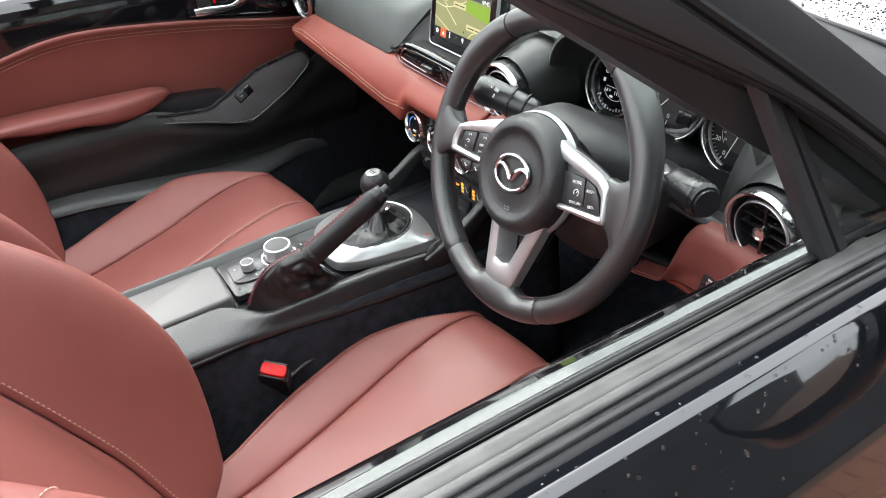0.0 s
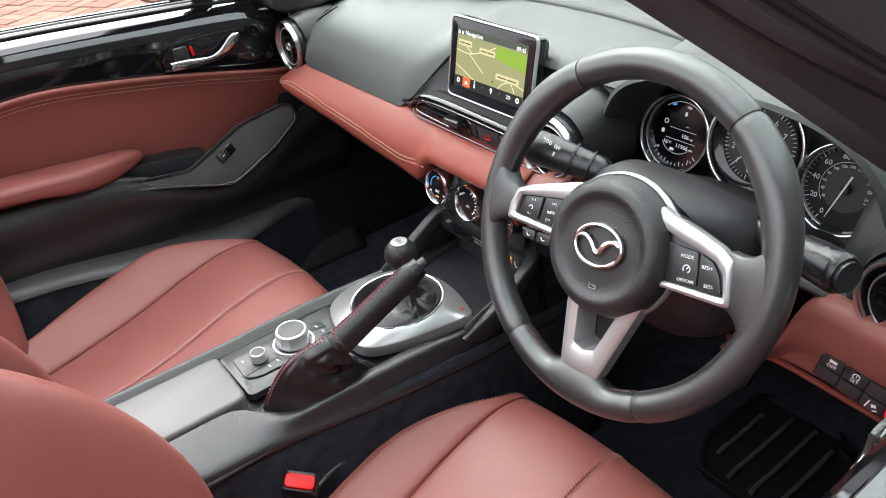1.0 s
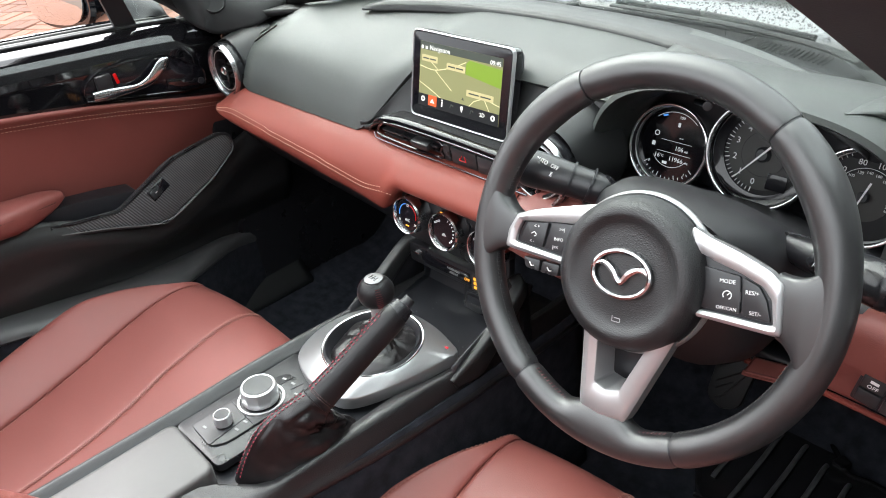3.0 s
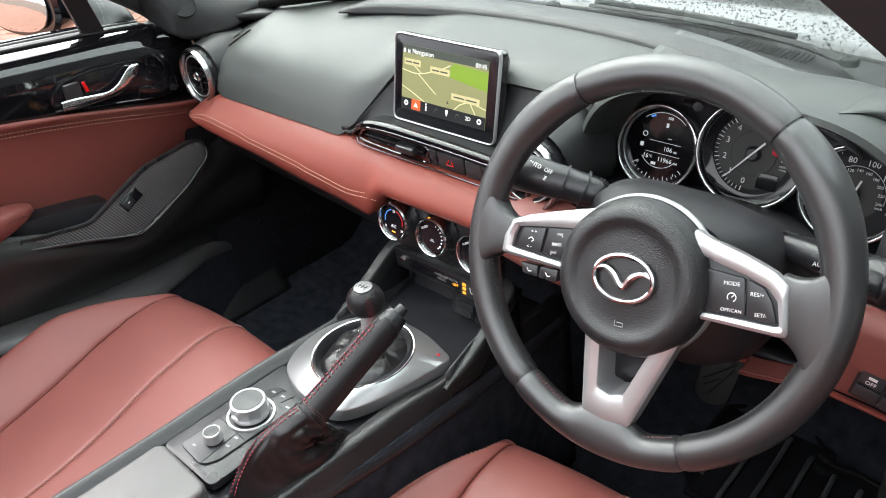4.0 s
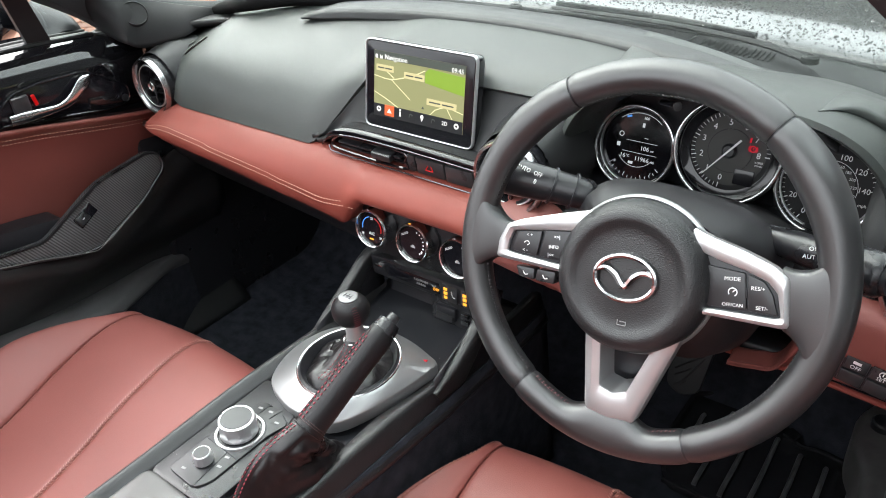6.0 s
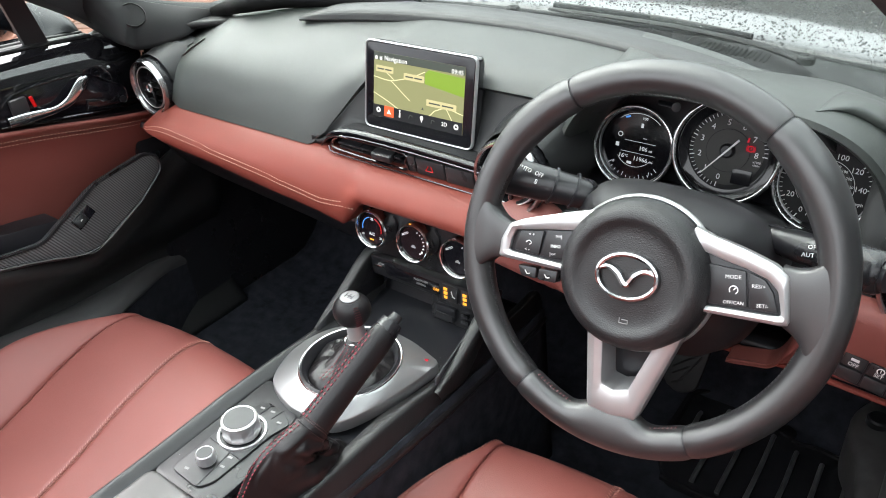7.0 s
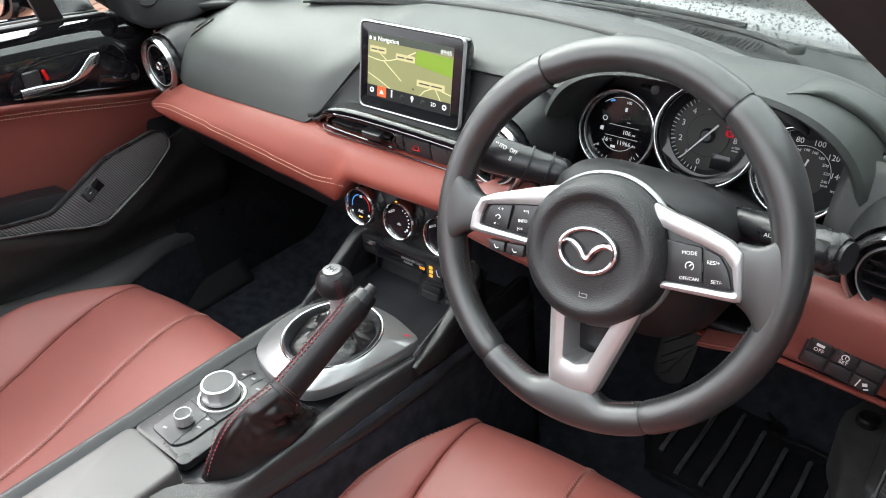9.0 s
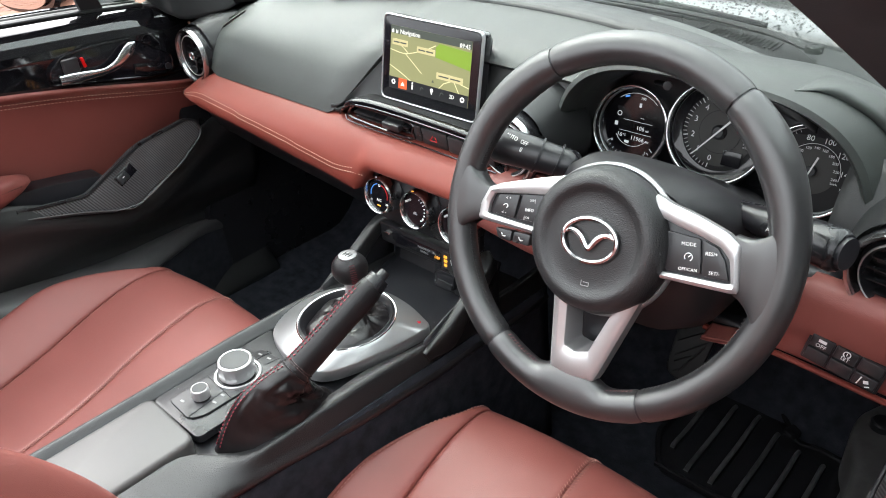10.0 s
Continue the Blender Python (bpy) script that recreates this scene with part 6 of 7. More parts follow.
driver_seat = seat(pose(0.348, -0.045, 0.0), "auburn leather driver's seat with pale stitching", 24)
passenger_seat = seat(pose(-0.352, -0.125, -0.012), "auburn leather passenger seat with pale stitching", 24, (0.020, 0.0), False)


def buckle(m):
    b = thing("seat_belt_buckle", m, "black seat belt buckle with a bright red button", "belt buckle")
    part("housing", prism(rect(0.046, 0.100, 0.010), -0.012, 0.012, 0.004, pose(0, 0, -0.054, 90)), PLASTIC, b)
    part("red_button", prism(rect(0.038, 0.018, 0.006), -0.010, 0.004, 0.002, pose(0, 0.000, 0)), RED_PLASTIC, b, "bright red release button")
    part("button_slot", rbox(0.036, 0.0035, 0.004, 0.001, pose(0, 0.0105, 0.000)), DARKPLASTIC, b)
    part("stalk", tube([(0, 0, -0.10), (0.004, -0.01, -0.17), (0.008, -0.02, -0.24)], 0.009, 10), DARKPLASTIC, b)


buckle(pose(0.119, -0.398, 0.426, 24, 14, 50))
part("belt_lead", tube([(0.118, -0.385, 0.395), (0.106, -0.34, 0.398), (0.100, -0.29, 0.390), (0.104, -0.25, 0.37)], 0.003, 8), RUBBER, driver_seat, m=pose(-0.348, 0.045, 0))

# ---------------------------------------------------------------- doors
def trim_edge(y):
    return ramp_of([(-1.0, 0.690), (-0.60, 0.725), (-0.49, 0.743), (-0.41, 0.745), (-0.31, 0.733), (-0.16, 0.707), (0.035, 0.665), (0.2, 0.645)], y)


def door(side, label):
    """side: 1 the driver's, -1 the passenger's. Built for the driver's and mirrored."""
    d = thing("door_1" if side > 0 else "door_2", label=label, category="car door", group="doors", kind="structure")

    def put(name, bm, material, parent=d, lbl="", **more):
        return part(name, mirrored(bm) if side < 0 else bm, material, parent, lbl, **more)
    Y0, Y1 = -1.02, 0.085
    sink = 0.0125 if side < 0 else 0.0

    def belt(y):
        return ramp_of([(-1.0, 0.868), (-0.39, 0.846), (-0.21, 0.836), (-0.05, 0.825), (0.1, 0.808)], y) - sink

    def upper(u, v):
        y = Y0 + (Y1 - Y0) * u
        a, b = trim_edge(y) - 0.010, belt(y)
        prof = [(0.657, a), (0.6575, a + 0.5 * (b - 0.054 - a)), (0.658, b - 0.060), (0.6600, b - 0.045), (0.6640, b - 0.033), (0.6710, b - 0.0225), (0.6800, b - 0.0145), (0.690, b - 0.0097), (0.7035, b - 0.0062), (0.7120, b - 0.006)]
        k = v * (len(prof) - 1)
        i = min(int(k), len(prof) - 2)
        w = k - i
        return Vector((prof[i][0] * (1 - w) + prof[i + 1][0] * w, y, prof[i][1] * (1 - w) + prof[i + 1][1] * w))
    # gloss upper trim, with a recess for the handle
    put("gloss_panel", sheet(upper, 90, 54), GLOSS, d, "gloss black upper door trim", solid=0.006)

    def red(u, v):
        y = Y0 + (Y1 - Y0) * u
        a = trim_edge(y) + 0.002
        z = a + (0.50 - a) * v
        x = 0.652 + 0.008 * smooth01(0.0, 0.10, v) + 0.068 * v - 0.004 * math.exp(-(v / 0.06) ** 2)
        return Vector((x, y, z))
    pad = put("leather_panel", sheet(red, 60, 40), LEATHER_RED, d, "auburn leather door panel with twin stitching", solid=0.006)
    for dz in (-0.015, -0.0225):
        pts = [(side * (0.6515 + 0.0035 * (abs(dz) > 0.02)), y, trim_edge(y) + dz) for y in [-0.72 + 0.77 * i / 20 for i in range(21)]]
        stitches(pts, THREAD_PALE, pad, 0.0044, 0.0018, 0.0006, (-side * 0.0006, 0, 0))

    def low(u, v):
        y = Y0 + (Y1 + 0.08 - Y0) * u
        zt = ramp_of([(-1.0, 0.56), (-0.36, 0.555), (-0.24, 0.515), (-0.14, 0.478), (-0.02, 0.52), (0.04, 0.56), (0.17, 0.60)], y)
        z = zt + (0.17 - zt) * v
        x = 0.654 - 0.018 * smooth01(0.0, 0.10, v) + 0.016 * smooth01(0.05, 0.25, v) - 0.010 * smooth01(0.25, 0.45, v) * smooth01(-0.1, -0.3, y) + 0.004 * v - 0.04 * smooth01(0.86, 1.0, v)
        if side < 0:
            x += 0.036 * smooth01(0.45, 0.37, z)
        return Vector((x, y, z))
    put("lower_panel", sheet(low, 60, 40), SOFT, d, "moulded black lower door panel", solid=0.008)

    # padded armrest with a slanting, rounded front end
    rings = []
    for i in range(60):
        t = i / 59
        e = smooth01(0.86, 1.0, t)
        shut = math.sqrt(max(0.0, 1 - ((t - 0.90) / 0.10) ** 2)) if t > 0.90 else 1.0
        yc = -1.0 + 0.725 * t
        top = ramp_of([(-1.0, 0.622), (-0.60, 0.616), (-0.47, 0.608), (-0.38, 0.600), (-0.275, 0.588)], yc)
        bot = ramp_of([(-1.0, 0.600), (-0.61, 0.592), (-0.53, 0.577), (-0.46, 0.569), (-0.40, 0.556), (-0.33, 0.547), (-0.275, 0.552)], yc)
        mid, half = (top + bot) / 2, (top - bot) / 2 * max(0.04, shut)
        out = 0.614 + 0.036 * smooth01(-0.42, -0.27, yc) + 0.02 * (1 - shut)
        ring = []
        for k in range(28):
            g = 2 * math.pi * k / 28
            c, n_ = math.cos(g), math.sin(g)
            x = 0.690 - (0.690 - out) * (0.5 + 0.5 * math.copysign(abs(c) ** 0.6, c))
            z = mid + half * math.copysign(abs(n_) ** 0.75, n_)
            ring.append(Vector((x, yc + 0.95 * (z - mid), z)))
        rings.append(ring)
    arm = put("armrest", loft(rings), LEATHER_RED, d, "padded auburn leather armrest", sharp=70)
    pts = []
    for i in range(14):
        y = -0.92 + 0.62 * i / 13
        pts.append((side * (0.6155 + 0.036 * smooth01(-0.42, -0.27, y)), y + 0.004, ramp_of([(-1.0, 0.616), (-0.49, 0.596), (-0.36, 0.583), (-0.29, 0.576)], y)))
    stitches(pts, THREAD_DARK, arm, 0.0040, 0.0018, 0.0007, (-side * 0.0014, 0, 0))
    # A solid dark block stands where the pull pocket's hollow is shaded.
    well = round_poly([(-0.345, 0.562), (-0.270, 0.556), (-0.205, 0.546), (-0.150, 0.534), (-0.160, 0.500), (-0.300, 0.510), (-0.345, 0.530)], 0.010, 4)
    put("pocket_shade", prism(well, 0.664, 0.745, 0.003, Matrix(((0, 0, 1, 0), (1, 0, 0, 0), (0, 1, 0, 0), (0, 0, 0, 1)))), DARKPLASTIC, d, "dark block in place of the shaded pull pocket ahead of the armrest")

    # leaf-shaped switch panel and grab
    leaf = [(0.036, 0.588), (0.017, 0.594), (-0.076, 0.574), (-0.152, 0.543), (-0.205, 0.522), (-0.285, 0.531), (-0.325, 0.540), (-0.318, 0.522), (-0.229, 0.500), (-0.156, 0.478), (-0.120, 0.476), (-0.023, 0.521), (0.036, 0.562)]
    m = Matrix(((0, 0, 1, 0), (1, 0, 0, 0), (0, 1, 0, 0), (0, 0, 0, 1)))
    def lx(y, z):
        return 0.640 + 0.40 * (z - 0.535) - 0.22 * max(0.0, y + 0.10) + 0.004
    lb = prism(round_poly(leaf, 0.012, 4), 0.0, 0.014, 0.004, m, 3)
    bmesh.ops.bisect_plane(lb, geom=lb.verts[:] + lb.edges[:] + lb.faces[:], plane_co=(0, -0.10, 0), plane_no=(0, 1, 0))
    for v in lb.verts:
        v.co.x += lx(v.co.y, v.co.z)
    lf = put("switch_panel", lb, WEAVE, d, "woven-look black switch panel")
    edge = [(lx(y, z) - 0.001, y, z) for y, z in round_poly(leaf, 0.012, 4)]
    put("panel_edge", tube(edge, 0.0028, 8, 110, closed=True), PLASTIC, lf)
    sm = Matrix.Translation((lx(-0.124, 0.532) - 0.0012, -0.124, 0.532)) @ Matrix.Rotation(radians(22), 4, "Y") @ Matrix.Rotation(radians(24), 4, "X") @ Matrix.Scale(0.98, 4)
    put("window_switch", rbox(0.006, 0.044, 0.022, 0.002, sm @ pose(0.003, 0, 0)), LENS_BLACK, lf, "recessed black window switch")
    put("switch_rocker", rbox(0.009, 0.024, 0.0175, 0.002, sm @ pose(0.0005, -0.0085, 0, 0, 0, -8)), BUTTON, lf)
    put("switch_mark", rbox(0.0008, 0.005, 0.0016, 0, sm @ pose(-0.0042, -0.0085, 0, 0, 0, -8)), INK, lf)
    low = [(lx(y, z) - 0.0032, y, z) for y, z in ((-0.318, 0.5235), (-0.229, 0.5015), (-0.156, 0.4795), (-0.120, 0.4775), (-0.023, 0.5225))]
    put("panel_lip", tube(low, 0.0013, 6, 40), SEAL, lf, "satin grey lower lip")

    # inner handle: dark recess, chrome lever, red lock flag, screw cap
    rec = round_poly([(-0.195, 0.722), (-0.02, 0.690), (0.022, 0.690), (0.026, 0.716), (-0.03, 0.757), (-0.05, 0.765), (-0.120, 0.768), (-0.168, 0.764), (-0.195, 0.745)], 0.010, 4)
    hd = put("handle_recess", prism(rec, 0.6505, 0.662, 0.0015, m), LENS_BLACK, d, "dark recess behind the door handle")
    put("recess_edge", tube([(0.6500, y, z) for y, z in rec], 0.0014, 6, 90, closed=True), GLOSS, hd)
    lev = curve_pts([(0.644, -0.184, 0.728), (0.640, -0.150, 0.727), (0.637, -0.110, 0.726), (0.636, -0.085, 0.732), (0.638, -0.060, 0.748), (0.643, -0.042, 0.757)], 40)
    rings = []
    for i, p in enumerate(lev):
        t = i / 39
        q = (lev[min(39, i + 1)] - lev[max(0, i - 1)]).normalized()
        s = Vector((1, 0, 0))
        s = (s - q * s.dot(q)).normalized()
        v = q.cross(s)
        h = ramp_of([(0, 0.008), (0.15, 0.0085), (0.5, 0.006), (0.75, 0.009), (0.92, 0.010), (1, 0.004)], t)
        rings.append([p + s * 0.0035 * math.cos(2 * math.pi * k / 14) + v * h * math.sin(2 * math.pi * k / 14) for k in range(14)])
    put("door_handle", loft(rings), CHROME, d, "curved satin chrome door handle")
    put("lock_lever", rbox(0.010, 0.028, 0.026, 0.004, pose(0.646, -0.160, 0.747)), BUTTON, hd)
    put("red_flag", rbox(0.004, 0.0055, 0.018, 0.001, pose(0.6405, -0.140, 0.749, 10)), RED_PLASTIC, hd, "red unlocked flag")
    put("cubby", rbox(0.004, 0.062, 0.020, 0.004, pose(0.6490, -0.022, 0.703, -12)), GLOSS, hd)
    put("screw_cap", lathe([(0.006, 0), (0.006, 0.003), (0, 0.003)], 18, pose(0.6475, 0.012, 0.700, 0, -90)), DARKPLASTIC, hd)

    # sealing strips along the glass slot
    def strip(x, dz, r, name, material, flat):
        pts = [(x, y, belt(y) + dz) for y in [Y0 + (0.02 - Y0) * i / 12 for i in range(13)]]
        put(name, tube(pts, r, 12, 50, squash=flat, side=(0, 0, 1)), material, d)
    strip(0.7075, -0.0045, 0.0045, "inner_seal", RUBBER, 0.8)
    strip(0.7230, -0.0040, 0.0070, "outer_seal", SEAL, 0.40)
    strip(0.7345, -0.0020, 0.0040, "outer_seal", SEAL, 0.8)
    strip(0.7425, -0.0050, 0.0048, "outer_seal", RUBBER, 0.6)
    def slot(u, v):
        y = Y0 + (0.08 - Y0) * u
        return Vector((0.700 + 0.054 * v, y, belt(y) - 0.012))
    put("glass_slot", sheet(slot, 20, 2), RUBBER, d, solid=0.004)

    # outer skin
    def skin(u, v):
        y = Y0 + (0.02 - Y0) * u
        prof = [(0.747, -0.008), (0.749, -0.0012), (0.757, -0.0008), (0.7640, -0.0028), (0.7690, -0.0085), (0.7760, -0.0190), (0.788, -0.0380), (0.808, -0.068), (0.830, -0.112), (0.850, -0.17), (0.852, -0.25), (0.846, -0.36), (0.84, -0.60)]
        k = v * (len(prof) - 1)
        i = min(int(k), len(prof) - 2)
        w = k - i
        return Vector((prof[i][0] * (1 - w) + prof[i + 1][0] * w + 0.01 * smooth01(-1.0, -0.2, y), y, belt(y) + prof[i][1] * (1 - w) + prof[i + 1][1] * w))
    sk = put("outer_skin", sheet(skin, 40, 60), PAINT, d, "wet gloss black door skin", solid=0.004)

    # fixed quarter light with its upright bar
    lo_a, lo_b = Vector((0.715, -0.090, 0.812)), Vector((0.715, -0.050, 0.803))
    hi_a, hi_b = Vector((0.662, -0.144, 0.972)), Vector((0.662, -0.107, 0.953))
    rings = []
    for i in range(12):
        t = i / 11
        p, q = lo_a.lerp(hi_a, t), lo_b.lerp(hi_b, t)
        e = (q - p).normalized()
        n_ = Vector((1, 0, 0.2)).normalized()
        w = (q - p).length
        sec = [(0, -0.006), (0, 0.004), (0.004, 0.008), (w * 0.42, 0.009), (w * 0.46, 0.005), (w * 0.52, 0.005), (w * 0.56, 0.009), (w - 0.004, 0.008), (w, 0.004), (w, -0.006)]
        rings.append([p + e * a + n_ * b for a, b in sec])
    put("quarter_bar", loft(rings), PILLAR, d, "black upright bar of the quarter light", sharp=25)
    put("bar_foot", rbox(0.040, 0.075, 0.016, 0.005, pose(0.722, -0.066, 0.808 - sink, 6)), SEAL, d)
    put("sill_strip", rbox(0.022, 0.12, 0.010, 0.004, pose(0.722, 0.020, 0.806 - sink, 8)), SEAL, d)
    corners = [Vector(p) for p in ((0.714, -0.053, 0.806 - sink), (0.726, 0.050, 0.800 - sink), (0.662, -0.110, 0.953))]
    face = (corners[1] - corners[0]).cross(corners[2] - corners[0]).normalized() * 0.0018
    qp = put("quarter_glass", loft([[c - face for c in corners], [c + face for c in corners]]), GLASS, d, "small triangular window pane")
    qp.visible_shadow = False

    # rain beads on the skin
    rnd = random.Random(3 + side)
    bm = bmesh.new()
    for i in range(300 if side > 0 else 10):
        u, v = rnd.uniform(0.2, 1.0), rnd.uniform(0.05, 0.62) ** 1.0
        p, q, w = skin(u, v), skin(u + 0.004, v), skin(u, v + 0.004)
        n = (q - p).cross(w - p).normalized()
        if n.x < 0:
            n = -n
        r = rnd.choice((0.0005, 0.0007, 0.0009, 0.0012, 0.0016))
        rot = n.to_track_quat("Z", "Y").to_matrix().to_4x4()
        bmesh.ops.create_uvsphere(bm, u_segments=8, v_segments=5, radius=r, matrix=Matrix.Translation(p + n * r * 0.1) @ rot @ Matrix.Diagonal((1, 1, 0.55, 1)))
    put("rain_beads", bm, WATER, sk, kind="stuff")
    return d


driver_door = door(1, "closed driver's door, gloss black, wet outside, window down")
passenger_door = door(-1, "closed passenger door, gloss black and auburn leather, window down")


def door_mirror(side, label):
    m = thing("door_mirror", label=label, category="door mirror", group="door mirrors")
    c = Vector((0.900, -0.085, 0.850))
    turn = Matrix.Translation(c) @ pose(0, 0, 0, 0, 0, -15) @ Matrix.Translation(-c)
    rings = []
    for t, w, h, dy in ((0, 0.096, 0.060, -0.030), (0.1, 0.102, 0.066, -0.022), (0.4, 0.100, 0.066, 0.010), (0.7, 0.080, 0.052, 0.045), (0.92, 0.045, 0.030, 0.068), (1.0, 0.012, 0.010, 0.074)):
        rings.append([c + Vector((w * math.copysign(abs(math.cos(a)) ** 0.75, math.cos(a)), dy, h * math.copysign(abs(math.sin(a)) ** 0.8, math.sin(a)))) for a in [2 * math.pi * k / 40 for k in range(40)]])
    bm = loft(rings)
    bmesh.ops.transform(bm, matrix=turn, verts=bm.verts)
    part("housing", mirrored(bm) if side < 0 else bm, PAINT, m, "gloss black mirror housing")
    pane = [(0.084 * math.copysign(abs(math.cos(a)) ** 0.75, math.cos(a)), 0.051 * math.copysign(abs(math.sin(a)) ** 0.8, math.sin(a))) for a in [2 * math.pi * k / 40 for k in range(40)]]
    bm = prism(pane, 0, 0.004, 0.001, turn @ Matrix.Translation(c + Vector((0, -0.031, 0))) @ pose(0, 0, 0, 83, 0, 0))
    part("mirror_glass", mirrored(bm) if side < 0 else bm, MIRROR, m, "mirror glass")
    bm = tube([(0.748, -0.010, 0.790), (0.775, -0.006, 0.806), (0.82, -0.015, 0.826)], lambda t: 0.034 + 0.010 * t, 18, 12, squash=0.75, side=(0, 0, 1))
    part("mirror_arm", mirrored(bm) if side < 0 else bm, DARKPLASTIC, m)


door_mirror(-1, "gloss black door mirror on the passenger's side")
door_mirror(1, "gloss black door mirror on the driver's side")


# ---------------------------------------------------------------- windscreen, pillars, cowl, bonnet
PILLAR_SECTION = [(-0.036, 0.020), (-0.0335, 0.040), (-0.022, 0.047), (-0.006, 0.050), (0.003, 0.050), (0.0045, 0.044), (0.0085, 0.044), (0.010, 0.049), (0.024, 0.046), (0.033, 0.040), (0.034, 0.034), (0.0385, 0.031),
                  (0.041, 0.024), (0.042, 0.004), (0.0385, 0.001), (0.0385, -0.006), (0.042, -0.009), (0.041, -0.026), (0.036, -0.040), (0.022, -0.046), (0.0, -0.048), (-0.020, -0.045), (-0.032, -0.036), (-0.036, -0.020), (-0.037, 0.0)]


GUSSET_TOP = [(0.715, 0.010, 0.850), (0.695, 0.000, 0.872), (0.672, 0.020, 0.880), (0.655, 0.060, 0.866), (0.640, 0.100, 0.850), (0.624, 0.138, 0.838), (0.602, 0.180, 0.828), (0.580, 0.212, 0.822)]
GUSSET_LOW = [(0.724, 0.040, 0.812), (0.690, 0.036, 0.803), (0.622, 0.026, 0.795), (0.613, 0.046, 0.782), (0.590, 0.080, 0.784), (0.567, 0.112, 0.792), (0.570, 0.160, 0.802), (0.574, 0.212, 0.808)]


def pillar(side, name):
    path = curve_pts([(0.741, 0.150, 0.735), (0.719, 0.060, 0.812), (0.697, 0.000, 0.866), (0.645, -0.115, 0.966), (0.562, -0.290, 1.105), (0.500, -0.420, 1.198)], 40)
    rings = []
    for i, p in enumerate(path):
        q = (path[min(39, i + 1)] - path[max(0, i - 1)]).normalized()
        s = Vector((1, 0, 0))
        s = (s - q * s.dot(q)).normalized()
        v = s.cross(q)
        slim = 1.0 - 0.18 * smooth01(14, 20, i)
        rings.append([p + s * (a * (0.62 + 0.85 * smooth01(9, 18, i) if a < 0 else 1.0)) + v * (b * ((0.45 + 0.60 * smooth01(7, 20, i) if a < 0 else 0.25 + 0.75 * smooth01(15, 30, i)) * (slim if b > 0.0405 else 1.0) if b > 0 else 1.0)) for a, b in PILLAR_SECTION])
    ob = part(name, mirrored(loft(rings)) if side < 0 else loft(rings), PILLAR, None, sharp=30)
    tagged(ob, "matt black windscreen pillar trim", "pillar", kind="structure")
    for k, r in ((5, 0.0042), (10, 0.0030), (15, 0.0050)):
        bm = tube([ring[k] for ring in rings[2:39:4]], r, 8, 40)
        part("pillar_seal", mirrored(bm) if side < 0 else bm, GUSSET, ob, "black rubber sealing strip")
    # trim gusset between pillar, dash end and door
    top = curve_pts(GUSSET_TOP, 49)
    low = curve_pts(GUSSET_LOW, 49)
    def g(u, v):
        k = u * 48
        i = min(int(k), 47)
        a, b = low[i].lerp(low[i + 1], k - i), top[i].lerp(top[i + 1], k - i)
        return a.lerp(b, v) + Vector((-0.010, -0.004, 0.004)) * math.sin(math.pi * v)
    bm = sheet(g, 48, 12)
    part("pillar_foot", mirrored(bm) if side < 0 else bm, GUSSET, ob, "smooth black trim at the pillar's foot", solid=0.004)
    at = g(0.43, 0.60)
    n = (g(0.46, 0.60) - at).cross(g(0.43, 0.65) - at).normalized()
    if n.z < 0:
        n = -n
    tw = lathe([(0.022, -0.004), (0.022, 0.0040), (0.0205, 0.0055), (0.019, 0.0040), (0.0, 0.0040)], 36, Matrix.Translation(at) @ n.to_track_quat("Z", "Y").to_matrix().to_4x4())
    part("tweeter", mirrored(tw) if side < 0 else tw, GUSSET, ob, "round tweeter cover")


pillar(1, "pillar_right")
pillar(-1, "pillar_left")
solo("header_rail", tube([(-0.52, -0.415, 1.195), (-0.3, -0.385, 1.215), (0, -0.375, 1.222), (0.3, -0.385, 1.215), (0.52, -0.415, 1.195)], 0.030, 14, 30, squash=0.7, side=(0, 0, 1)), PILLAR,
     "matt black windscreen header rail", "header rail", kind="structure")


def screen_glass(u, v):
    x = -1 + 2 * u
    xb, xt = 0.70 * x, 0.54 * x
    yb, zb = 0.306 - 0.220 * abs(x) ** 2.6, 0.846 - 0.030 * x * x
    yt, zt = -0.365 - 0.05 * x * x, 1.215 - 0.02 * x * x
    bow = 0.03 * math.sin(math.pi * v)
    return Vector((xb + (xt - xb) * v, yb + (yt - yb) * v, zb + (zt - zb) * v + bow))


ws = solo("windscreen", sheet(lambda u, v: screen_glass(u, -0.09 + 1.09 * v), 40, 24), GLASS, "rain-spotted windscreen glass", "windscreen", kind="structure", solid=0.004)
ws.visible_shadow = False
# Dark bar drawn where the gap behind the dash pad lies in shade.
def seal_radius(t):
    return 0.0060 + 0.0070 * smooth01(0.40, 0.20, t)


solo("windscreen_gap", tube([(x, rear_y(x) + 0.004, rear_z(x) - 0.004 + 0.020 * smooth01(-0.22, -0.45, x)) for x in [-0.585 + 1.113 * k / 18 for k in range(19)]], seal_radius, 12, 90), GAP_SHADE,
     "near-black bar in place of the shaded gap at the windscreen's foot", "windscreen seal", kind="structure")


